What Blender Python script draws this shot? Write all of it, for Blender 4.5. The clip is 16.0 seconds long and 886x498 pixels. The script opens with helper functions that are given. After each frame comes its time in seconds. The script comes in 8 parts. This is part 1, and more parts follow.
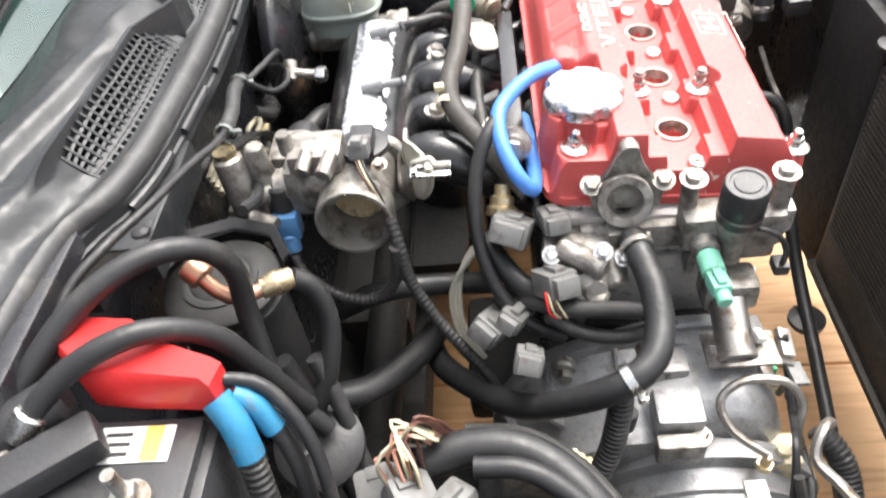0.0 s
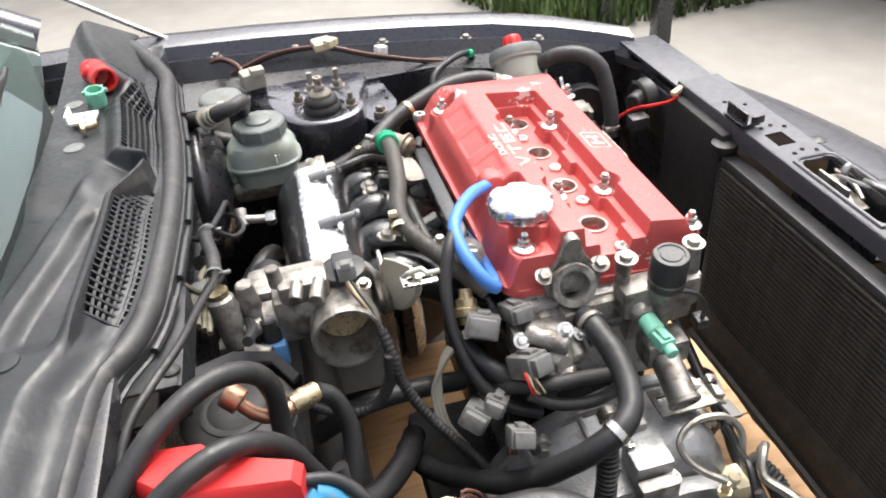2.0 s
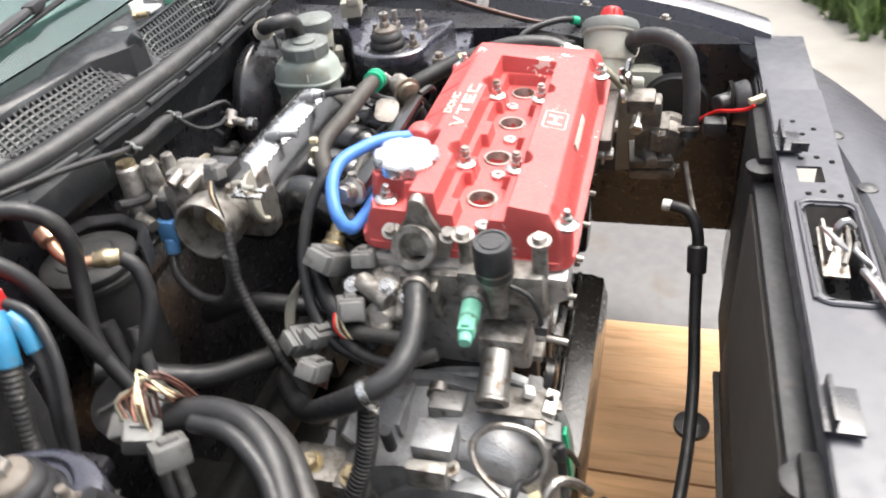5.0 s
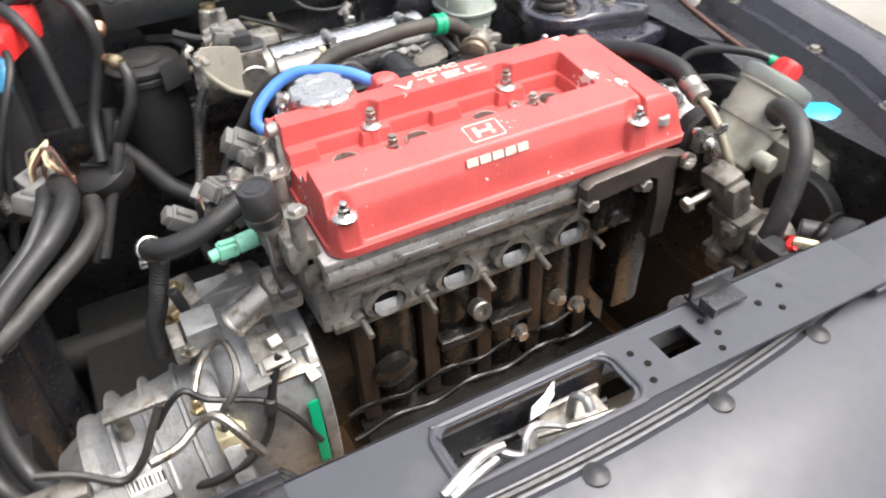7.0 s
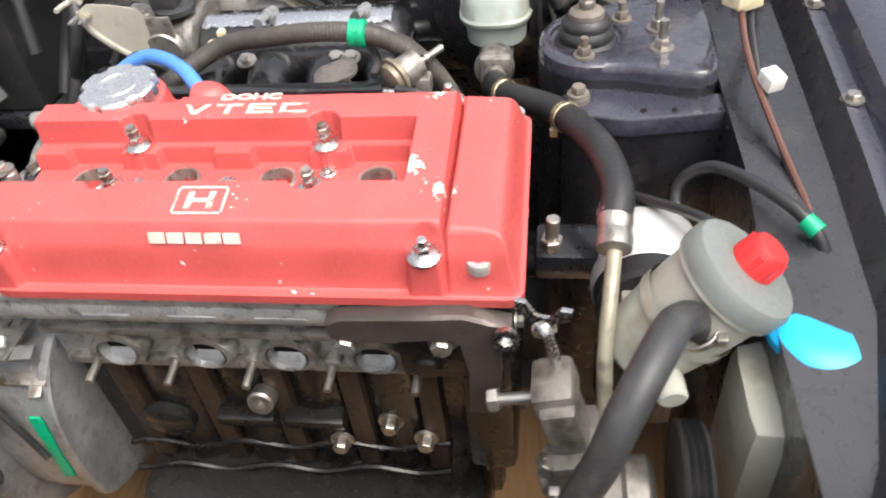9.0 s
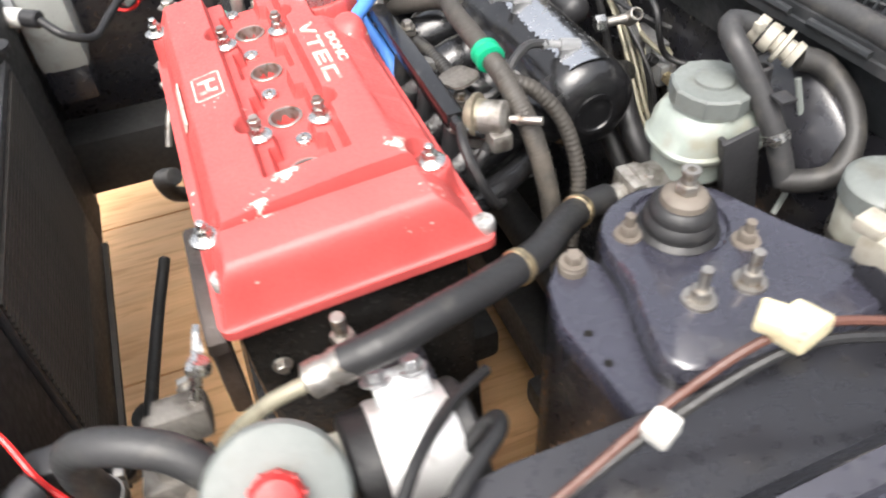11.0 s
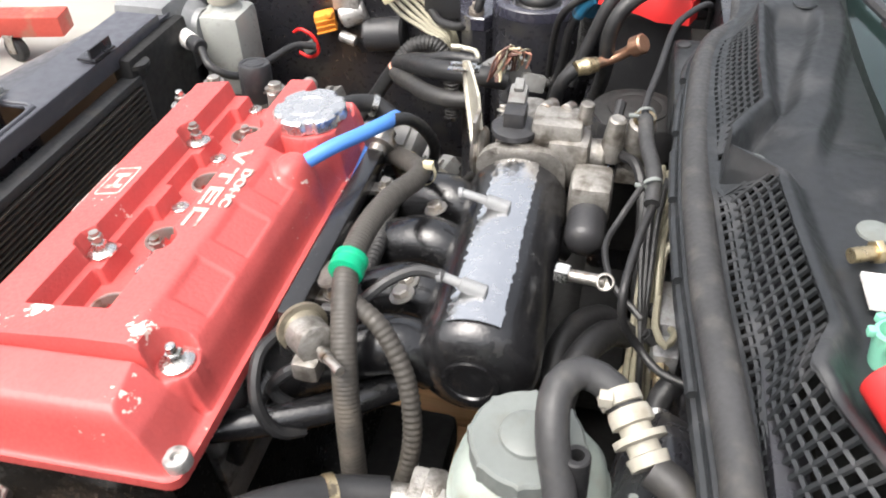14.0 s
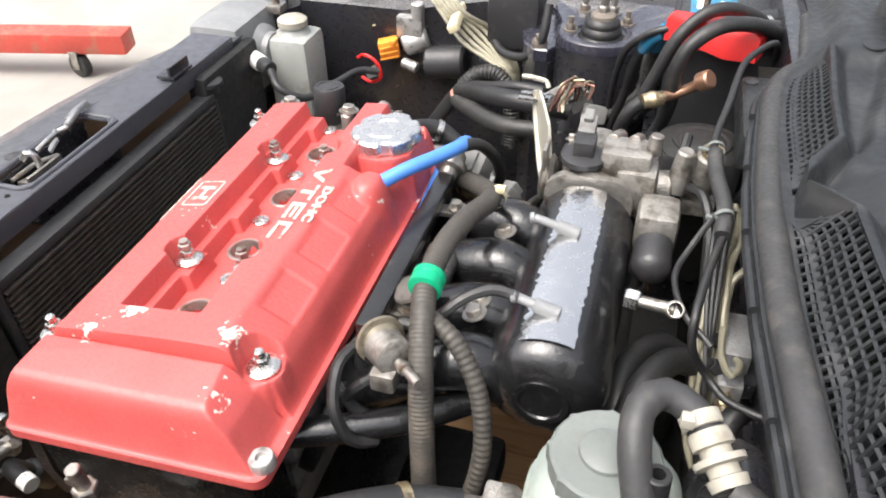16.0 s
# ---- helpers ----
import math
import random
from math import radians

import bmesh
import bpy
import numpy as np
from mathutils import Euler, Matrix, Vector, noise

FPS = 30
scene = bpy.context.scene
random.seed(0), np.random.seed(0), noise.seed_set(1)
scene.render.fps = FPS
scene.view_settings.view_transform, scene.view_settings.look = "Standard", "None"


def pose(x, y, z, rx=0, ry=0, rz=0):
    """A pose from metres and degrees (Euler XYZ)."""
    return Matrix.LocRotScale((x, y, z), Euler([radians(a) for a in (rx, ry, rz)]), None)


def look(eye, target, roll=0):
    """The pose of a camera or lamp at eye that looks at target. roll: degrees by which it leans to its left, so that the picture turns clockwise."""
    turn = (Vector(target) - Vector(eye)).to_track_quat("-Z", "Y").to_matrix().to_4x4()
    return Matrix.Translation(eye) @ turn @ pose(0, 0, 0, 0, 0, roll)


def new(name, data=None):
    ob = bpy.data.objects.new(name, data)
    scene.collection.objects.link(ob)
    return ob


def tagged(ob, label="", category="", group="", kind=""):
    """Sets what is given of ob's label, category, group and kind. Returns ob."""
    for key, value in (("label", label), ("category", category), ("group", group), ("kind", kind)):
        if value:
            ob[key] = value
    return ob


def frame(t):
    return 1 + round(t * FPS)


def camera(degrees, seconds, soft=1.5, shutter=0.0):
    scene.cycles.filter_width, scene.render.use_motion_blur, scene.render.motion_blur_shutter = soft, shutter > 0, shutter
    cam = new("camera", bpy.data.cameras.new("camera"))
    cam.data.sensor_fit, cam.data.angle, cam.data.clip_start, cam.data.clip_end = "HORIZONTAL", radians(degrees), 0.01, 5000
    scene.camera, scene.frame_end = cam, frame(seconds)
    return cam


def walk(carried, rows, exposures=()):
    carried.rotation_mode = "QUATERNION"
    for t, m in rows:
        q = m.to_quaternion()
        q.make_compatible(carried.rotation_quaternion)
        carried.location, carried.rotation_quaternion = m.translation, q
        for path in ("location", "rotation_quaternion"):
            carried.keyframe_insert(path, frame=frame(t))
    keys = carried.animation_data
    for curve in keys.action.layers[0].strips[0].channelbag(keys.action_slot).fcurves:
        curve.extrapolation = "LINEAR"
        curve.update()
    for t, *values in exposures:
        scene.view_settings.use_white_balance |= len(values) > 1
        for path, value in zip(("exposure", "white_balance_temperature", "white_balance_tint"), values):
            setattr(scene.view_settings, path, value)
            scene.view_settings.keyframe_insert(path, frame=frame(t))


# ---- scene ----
cam = camera(61.3, 16.0, 1.9, 0.45)

PATH = [
    (0, (-0.162, -0.718, 1.255), (-0.342, 0.678, -0.166), -9.4),
    (0.5, (-0.177, -0.739, 1.276), (-0.301, 0.774, -0.026), -7.7),
    (1, (-0.212, -0.772, 1.301), (-0.111, 0.795, 0.063), -7.2),
    (1.5, (-0.278, -0.799, 1.308), (-0.025, 0.786, 0.114), -7.0),
    (2, (-0.305, -0.794, 1.304), (-0.002, 0.791, 0.123), -6.0),
    (2.5, (-0.311, -0.782, 1.303), (-0.053, 0.795, 0.1), -6.0),
    (3, (-0.282, -0.778, 1.302), (-0.099, 0.799, 0.085), -6.1),
    (3.5, (-0.194, -0.765, 1.292), (-0.231, 0.821, 0.076), -5.8),
    (4, (-0.134, -0.797, 1.289), (-0.295, 0.767, 0.053), -7.2),
    (4.5, (-0.033, -0.826, 1.265), (-0.346, 0.726, 0.042), -11.3),
    (5, (0.182, -0.812, 1.248), (-0.348, 0.717, 0.072), -7.2),
    (5.2, (0.253, -0.809, 1.233), (-0.413, 0.672, 0.066), -9.4),
    (7.3, (0.704, -0.269, 1.246), (-0.782, 0.155, -0.024), -5.3),
    (7.5, (0.71, -0.218, 1.234), (-0.82, 0.052, -0.024), -7.0),
    (8, (0.609, -0.087, 1.204), (-0.87, 0.22, -0.107), -0.8),
    (8.5, (0.536, 0.109, 1.2), (-0.954, 0.154, -0.134), -3.7),
    (8.7, (0.523, 0.188, 1.189), (-0.956, 0.099, -0.155), -5.5),
    (10.8, (0.152, 0.63, 1.209), (-0.475, -0.672, -0.173), -2.5),
    (11, (0.064, 0.672, 1.214), (-0.404, -0.673, -0.19), -3.2),
    (11.5, (-0.097, 0.732, 1.217), (-0.269, -0.759, -0.104), -6.0),
    (12, (-0.186, 0.641, 1.224), (-0.326, -0.845, -0.107), -0.9),
    (12.5, (-0.269, 0.567, 1.239), (-0.304, -0.931, -0.086), 2.2),
    (13, (-0.358, 0.54, 1.243), (-0.116, -0.931, -0.089), 0.3),
    (13.5, (-0.37, 0.528, 1.247), (0.041, -0.925, -0.065), -2.0),
    (14, (-0.378, 0.496, 1.239), (-0.009, -0.97, -0.07), -1.4),
    (14.5, (-0.385, 0.474, 1.231), (0.028, -0.963, -0.097), -3.1),
    (15, (-0.381, 0.501, 1.201), (0.05, -0.844, -0.216), -4.1),
    (15.5, (-0.355, 0.511, 1.242), (0.104, -0.973, -0.017), -1.4),
    (16, (-0.346, 0.525, 1.249), (0.112, -0.965, -0.004), -0.9),
]
walk(cam, [(t, look(eye, target, roll)) for t, eye, target, roll in PATH], [(0, 1.78, 6500, 10), (1, 1.60, 6500, 10), (1.6, 1.36, 6500, 10), (4, 1.38, 6500, 10), (5, 1.46, 6500, 10), (7.3, 1.26, 6500, 10), (9, 1.22, 6500, 10), (11, 1.40, 6500, 10), (13, 1.40, 6500, 10), (16, 1.35, 6500, 10)])

# ---- world, sun ----
SUN_ELEV, SUN_TURN = radians(64), radians(40)
world = bpy.data.worlds.new("sky_world")
scene.world = world
world.use_nodes = True
wn = world.node_tree
sky = wn.nodes.new("ShaderNodeTexSky")
sky.sky_type, sky.sun_disc = "NISHITA", False
sky.sun_elevation, sky.sun_rotation = SUN_ELEV, SUN_TURN
sky.air_density, sky.dust_density, sky.ozone_density = 0.9, 8.0, 0.8
grey = wn.nodes.new("ShaderNodeHueSaturation")  # thin high cloud
grey.inputs["Saturation"].default_value = 0.35
wn.links.new(sky.outputs[0], grey.inputs["Color"])
wn.links.new(grey.outputs[0], wn.nodes["Background"].inputs[0])
wn.nodes["Background"].inputs[1].default_value = 0.15

sun = new("sun", bpy.data.lights.new("sun", "SUN"))
sun.data.energy, sun.data.angle, sun.data.color = 0.75, radians(50), (1.0, 0.94, 0.86)
# the sun stands over the front of the car, a little to its side
SUN_WAY = Vector((math.sin(SUN_TURN) * math.cos(SUN_ELEV), math.cos(SUN_TURN) * math.cos(SUN_ELEV), math.sin(SUN_ELEV)))
sun.matrix_world = look(SUN_WAY * 10, (0, 0, 0))


# ---- materials ----
def material(name, color, rough=0.5, metal=0.0, grain=60.0, vary=0.25, bump=0.15, dirt=0.0, dirt_color=(0.12, 0.10, 0.08), coat=0.0, stretch=(1, 1, 1)):
    """A surface with its colour varied at two scales, dirt patches and fine relief."""
    m = bpy.data.materials.new(name)
    m.use_nodes = True
    t, b = m.node_tree, m.node_tree.nodes["Principled BSDF"]
    co = t.nodes.new("ShaderNodeTexCoord")
    mp = t.nodes.new("ShaderNodeMapping")
    mp.inputs["Scale"].default_value = stretch
    t.links.new(co.outputs["Object"], mp.inputs[0])

    def noisy(scale, detail=4):
        n = t.nodes.new("ShaderNodeTexNoise")
        n.inputs["Scale"].default_value, n.inputs["Detail"].default_value = scale, detail
        t.links.new(mp.outputs[0], n.inputs["Vector"])
        return n

    def ramp(src, lo, hi, a, c):
        r = t.nodes.new("ShaderNodeMapRange")
        r.inputs[1].default_value, r.inputs[2].default_value, r.inputs[3].default_value, r.inputs[4].default_value = lo, hi, a, c
        t.links.new(src, r.inputs[0])
        return r.outputs[0]

    big, fine = noisy(grain * 0.18), noisy(grain * 2.5, 6)
    hsv = t.nodes.new("ShaderNodeHueSaturation")
    hsv.inputs["Color"].default_value = (*color, 1)
    t.links.new(ramp(big.outputs[0], 0.3, 0.7, 1 - vary, 1 + vary), hsv.inputs["Value"])
    out = hsv.outputs[0]
    mx = t.nodes.new("ShaderNodeMix")
    mx.data_type = "RGBA"
    t.links.new(ramp(fine.outputs[0], 0.35, 0.65, 0.0, vary * 0.6), mx.inputs["Factor"])
    t.links.new(out, mx.inputs["A"])
    mx.inputs["B"].default_value = (*[min(1, c * 0.55) for c in color], 1)
    out = mx.outputs["Result"]
    if dirt > 0:
        spots = noisy(grain * 0.5, 8)
        dm = t.nodes.new("ShaderNodeMix")
        dm.data_type = "RGBA"
        t.links.new(ramp(spots.outputs[0], 0.62 - 0.3 * dirt, 0.72 - 0.1 * dirt, 0.0, 0.85), dm.inputs["Factor"])
        t.links.new(out, dm.inputs["A"])
        dm.inputs["B"].default_value = (*dirt_color, 1)
        out = dm.outputs["Result"]
    t.links.new(out, b.inputs["Base Color"])
    b.inputs["Metallic"].default_value = metal
    t.links.new(ramp(fine.outputs[0], 0.3, 0.7, max(0.03, rough - 0.12), min(1, rough + 0.12)), b.inputs["Roughness"])
    b.inputs["Coat Weight"].default_value = coat
    b.inputs["Coat Roughness"].default_value = 0.12
    if bump:
        bp = t.nodes.new("ShaderNodeBump")
        bp.inputs["Strength"].default_value, bp.inputs["Distance"].default_value = bump, 0.002
        t.links.new(fine.outputs[0], bp.inputs["Height"])
        t.links.new(bp.outputs[0], b.inputs["Normal"])
    return m


def chipped(name, color, under, rough, amount, scale, worn=None):
    """Paint with chips and scuffs through to the primer."""
    m = material(name, color, rough, 0.0, 120, 0.12, 0.22)
    t, b = m.node_tree, m.node_tree.nodes["Principled BSDF"]
    co = t.nodes.new("ShaderNodeTexCoord")
    n1, n2 = t.nodes.new("ShaderNodeTexNoise"), t.nodes.new("ShaderNodeTexNoise")
    for n, s in ((n1, scale), (n2, scale * 0.12)):
        n.inputs["Scale"].default_value, n.inputs["Detail"].default_value = s, 5
        t.links.new(co.outputs["Object"], n.inputs["Vector"])
    mul = t.nodes.new("ShaderNodeMath")
    mul.operation = "MULTIPLY"
    t.links.new(n1.outputs[0], mul.inputs[0])
    t.links.new(n2.outputs[0], mul.inputs[1])
    r = t.nodes.new("ShaderNodeMapRange")
    r.inputs[1].default_value, r.inputs[2].default_value = amount, amount + 0.015
    t.links.new(mul.outputs[0], r.inputs[0])
    if worn:
        # more scuffs near the places that were leant on: (centre, reach, how much)
        total = mul.outputs[0]
        for centre, reach, much in worn:
            d = t.nodes.new("ShaderNodeVectorMath")
            d.operation = "DISTANCE"
            d.inputs[1].default_value = centre
            t.links.new(co.outputs["Object"], d.inputs[0])
            w = t.nodes.new("ShaderNodeMapRange")
            w.inputs[1].default_value, w.inputs[2].default_value, w.inputs[3].default_value, w.inputs[4].default_value = reach, 0.0, 0.0, much
            t.links.new(d.outputs["Value"], w.inputs[0])
            add = t.nodes.new("ShaderNodeMath")
            t.links.new(total, add.inputs[0])
            t.links.new(w.outputs[0], add.inputs[1])
            total = add.outputs[0]
        t.links.new(total, r.inputs[0])
    mx = t.nodes.new("ShaderNodeMix")
    mx.data_type = "RGBA"
    t.links.new(r.outputs[0], mx.inputs["Factor"])
    t.links.new(b.inputs["Base Color"].links[0].from_socket, mx.inputs["A"])
    mx.inputs["B"].default_value = (*under, 1)
    t.links.new(mx.outputs["Result"], b.inputs["Base Color"])
    return m


RED = chipped("red_crinkle_paint", (0.50, 0.074, 0.069), (0.70, 0.58, 0.52), 0.50, 0.425, 150, [((0.025, 0.168, 0.834), 0.028, 0.19), ((-0.036, 0.166, 0.842), 0.022, 0.19), ((-0.076, 0.187, 0.843), 0.021, 0.27), ((0.050, 0.199, 0.829), 0.022, 0.19), ((0.0, 0.176, 0.838), 0.030, 0.13), ((-0.02, 0.199, 0.838), 0.022, 0.15), ((-0.085, 0.225, 0.824), 0.022, 0.08), ((0.062, 0.120, 0.830), 0.03, 0.10)])
RED.node_tree.nodes["Principled BSDF"].inputs["Specular IOR Level"].default_value = 0.75
RED_PLASTIC = material("red_plastic", (0.62, 0.03, 0.03), 0.4, vary=0.1, bump=0.03)
CAST = material("cast_aluminium", (0.50, 0.49, 0.475), 0.42, 0.7, 160, 0.25, 0.5, 0.25, (0.13, 0.115, 0.10))
CAST_DIRTY = material("stained_cast_aluminium", (0.34, 0.325, 0.30), 0.5, 0.7, 140, 0.3, 0.5, 0.55, (0.10, 0.085, 0.07))
CAST_BRIGHT = material("clean_cast_aluminium", (0.37, 0.375, 0.38), 0.46, 0.65, 150, 0.25, 0.45, 0.3, (0.25, 0.24, 0.22))
STEEL = material("bright_steel", (0.66, 0.65, 0.62), 0.25, 1.0, 200, 0.15, 0.1)
OLD_ZINC = material("tarnished_zinc", (0.30, 0.265, 0.20), 0.5, 0.5, 120, 0.3, 0.2, 0.4, (0.12, 0.10, 0.07))
STEEL_WORN = material("worn_bright_steel", (0.42, 0.42, 0.42), 0.38, 0.9, 180, 0.2, 0.15, 0.2, (0.22, 0.21, 0.19))
STEEL_DULL = material("dull_steel", (0.40, 0.38, 0.35), 0.42, 0.9, 160, 0.25, 0.2, 0.3, (0.16, 0.11, 0.07))
CHROME = material("polished_cap_metal", (0.66, 0.66, 0.66), 0.26, 0.9, 40, 0.05, 0.0)
BRASS = material("yellow_zinc", (0.56, 0.46, 0.29), 0.35, 0.9, 150, 0.2, 0.15, 0.2)
COPPER = material("copper_pipe", (0.52, 0.30, 0.20), 0.4, 0.9, 120, 0.2, 0.1, 0.2)
RUBBER = material("black_rubber", (0.019, 0.019, 0.020), 0.46, 0, 90, 0.3, 0.2, 0.2, (0.038, 0.036, 0.034))
CONDUIT = material("dusty_conduit", (0.028, 0.027, 0.026), 0.5, 0, 120, 0.3, 0.15, 0.3, (0.058, 0.054, 0.047))
HOSE_GREY = material("dusty_hose", (0.036, 0.036, 0.037), 0.5, 0, 100, 0.25, 0.15, 0.3, (0.072, 0.069, 0.064))
BLACK_PLASTIC = material("black_plastic", (0.029, 0.029, 0.031), 0.42, 0, 110, 0.25, 0.2, 0.15, (0.05, 0.048, 0.045))
COWL_PLASTIC = material("faded_cowl_plastic", (0.019, 0.021, 0.023), 0.42, 0, 50, 0.2, 0.3, 0.22, (0.044, 0.045, 0.047))
GREY_PLASTIC = material("grey_connector_plastic", (0.15, 0.15, 0.145), 0.5, 0, 150, 0.2, 0.15, 0.3, (0.09, 0.08, 0.07))
PAINT = material("dark_body_paint", (0.030, 0.030, 0.044), 0.33, 0, 40, 0.2, 0.05, 0.18, (0.050, 0.049, 0.056), 0.9)
# dusty body paint, made lighter to carry the sky's grazing reflection
NOSE_PAINT = material("dusty_sky_lightened_body_paint", (0.060, 0.062, 0.074), 0.42, 0, 30, 0.10, 0.04, 0.12, (0.085, 0.084, 0.094), 0.25)
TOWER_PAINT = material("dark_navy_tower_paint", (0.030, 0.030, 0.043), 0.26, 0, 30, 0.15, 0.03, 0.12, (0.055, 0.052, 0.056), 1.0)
DASH_GREY = material("dusty_dashboard_plastic", (0.085, 0.105, 0.105), 0.6, 0, 60, 0.08, 0.1)
DUSTY_BROWN = material("dusty_brown_steel", (0.14, 0.12, 0.10), 0.6, 0, 80, 0.25, 0.15, 0.3, (0.09, 0.075, 0.06))
PAINT_DUSTY = material("dusty_body_paint", (0.046, 0.045, 0.056), 0.45, 0, 45, 0.2, 0.08, 0.3, (0.085, 0.08, 0.085), 0.12)
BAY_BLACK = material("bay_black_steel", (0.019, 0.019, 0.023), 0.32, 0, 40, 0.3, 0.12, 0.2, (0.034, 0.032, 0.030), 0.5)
GLOSS_BLACK = material("gloss_black_paint", (0.012, 0.012, 0.013), 0.17, 0, 120, 0.25, 0.3, 0.1, (0.04, 0.04, 0.04), 0.5)
BAND_ALLOY = material("polished_band_alloy", (0.78, 0.78, 0.77), 0.42, 0.6, 80, 0.08, 0.1, 0.1, (0.5, 0.49, 0.47))
# bright metal for the sky reflection laid on the black plenum
STRIP_REFLECTION = material("plenum_sky_reflection", (0.80, 0.80, 0.80), 0.20, 1.0, 60, 0.06, 0.25)
GREY_PAINT = material("pale_grey_strip_paint", (0.20, 0.205, 0.21), 0.42, 0, 160, 0.15, 0.35, 0.1, (0.25, 0.25, 0.25))
BLOCK_IRON = material("oily_black_iron", (0.013, 0.012, 0.011), 0.20, 0.0, 70, 0.4, 0.35, 0.12, (0.022, 0.018, 0.016), 0.1)
BLOCK_IRON.node_tree.nodes["Principled BSDF"].inputs["Specular IOR Level"].default_value = 0.28
DARK_STEEL = material("brown_dark_steel", (0.085, 0.07, 0.063), 0.42, 0.5, 110, 0.3, 0.3, 0.35, (0.07, 0.055, 0.045))
RUSTY = material("brown_oily_iron", (0.034, 0.021, 0.014), 0.5, 0.0, 80, 0.4, 0.3, 0.4, (0.02, 0.015, 0.012))
TRANSLUCENT = material("aged_white_plastic", (0.36, 0.36, 0.31), 0.42, 0, 60, 0.14, 0.05, 0.35, (0.24, 0.225, 0.175))
CAP_GREY = material("grey_cap_plastic", (0.155, 0.17, 0.162), 0.5, 0, 80, 0.12, 0.15, 0.3, (0.12, 0.12, 0.105))
RES_GREEN = material("greenish_reservoir_plastic", (0.29, 0.33, 0.30), 0.42, 0, 60, 0.15, 0.08, 0.35, (0.24, 0.23, 0.18))
BLUE_HOSE = material("blue_silicone", (0.07, 0.22, 0.62), 0.42, 0, 80, 0.1, 0.05)
BLUE_PLASTIC = material("blue_plastic", (0.13, 0.34, 0.66), 0.42, 0, 100, 0.15, 0.05, 0.1)
BLUE_TAPE = material("blue_tape", (0.03, 0.19, 0.34), 0.4, 0, 120, 0.2, 0.3, 0.15)
CYAN_CAP = material("cyan_cap", (0.02, 0.42, 0.78), 0.38, 0, 60, 0.08, 0.05)
GREEN_TAPE = material("green_band", (0.0, 0.33, 0.16), 0.4, 0, 80, 0.15, 0.15)
GREEN_PLUG = material("pale_green_plug", (0.20, 0.52, 0.38), 0.45, 0, 100, 0.12, 0.1, 0.12)
ORANGE = material("orange_plastic", (0.80, 0.30, 0.04), 0.4, 0, 100, 0.12, 0.05)
CREAM = material("cream_plastic", (0.62, 0.55, 0.36), 0.5, 0, 100, 0.12, 0.08, 0.15)
WHITE = material("white_plastic", (0.75, 0.74, 0.70), 0.45, 0, 100, 0.1, 0.05, 0.1, (0.4, 0.38, 0.33))
PALE_ZINC = material("pale_yellowed_zinc", (0.46, 0.44, 0.37), 0.42, 0.4, 90, 0.15, 0.12, 0.25, (0.35, 0.30, 0.22))
DIRTY_ALLOY = material("oil_dirty_alloy", (0.21, 0.195, 0.175), 0.48, 0.5, 90, 0.3, 0.5, 0.5, (0.06, 0.05, 0.04))
AGED = material("aged_tan_plastic", (0.34, 0.32, 0.27), 0.5, 0, 100, 0.15, 0.08, 0.3, (0.2, 0.18, 0.14))
PINK_TAPE = material("salmon_tape", (0.62, 0.30, 0.22), 0.5, 0, 120, 0.2, 0.2, 0.2)
BEIGE_PIPE = material("beige_coated_pipe", (0.30, 0.28, 0.21), 0.42, 0.3, 120, 0.15, 0.08, 0.3, (0.14, 0.13, 0.10))
RED_WIRE = material("red_wire", (0.65, 0.02, 0.02), 0.4, 0, 100, 0.1, 0.0)
BROWN_WIRE = material("brown_wire", (0.10, 0.042, 0.03), 0.45, 0, 100, 0.15, 0.0)
# near-black colour standing in for the shade inside holes, bores and the intake well
DARK = material("hole_shade_black", (0.012, 0.011, 0.010), 0.85, 0, 80, 0.2, 0.1)
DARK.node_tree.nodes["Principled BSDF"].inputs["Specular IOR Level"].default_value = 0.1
GASKET = material("white_letter_paint", (0.60, 0.50, 0.44), 0.5, 0, 200, 0.15, 0.1, 0.35, (0.45, 0.10, 0.09))
TANK_GREY = material("dusty_tank_plastic", (0.040, 0.041, 0.043), 0.5, 0, 60, 0.15, 0.1, 0.2, (0.065, 0.06, 0.054))
CLOUDY = material("cloudy_white_plastic", (0.33, 0.34, 0.32), 0.35, 0, 60, 0.12, 0.03, 0.25, (0.22, 0.21, 0.18))
UNDER_BLACK = material("underbody_black", (0.012, 0.012, 0.012), 0.7, 0, 40, 0.3, 0.2, 0.2, (0.02, 0.018, 0.016))
DUSTY_DARK = material("dusty_dark_plastic", (0.050, 0.045, 0.039), 0.6, 0, 60, 0.2, 0.15, 0.3, (0.085, 0.074, 0.060))
FIN = material("radiator_fin_metal", (0.048, 0.043, 0.037), 0.6, 0.0, 200, 0.25, 0.3, 0.3, (0.085, 0.072, 0.056))
CONCRETE = material("worn_concrete", (0.30, 0.285, 0.26), 0.85, 0, 3, 0.16, 0.4, 0.3, (0.24, 0.225, 0.2))
GLASS_DARK = material("windscreen_tint", (0.02, 0.03, 0.03), 0.05, 0, 10, 0.1, 0)
WALL_PAINT = material("brown_wall", (0.30, 0.20, 0.14), 0.8, 0, 4, 0.2, 0.3, 0.3, (0.2, 0.14, 0.1))
GRASS = material("grass_blades", (0.075, 0.12, 0.03), 0.6, 0, 8, 0.4, 0.1)
DOLLY_RED = material("red_dolly_paint", (0.48, 0.07, 0.05), 0.5, 0, 30, 0.2, 0.2, 0.3, (0.3, 0.15, 0.1))
GREY_SHEET = material("grey_sheet", (0.13, 0.128, 0.128), 0.6, 0, 12, 0.15, 0.1, 0.2)
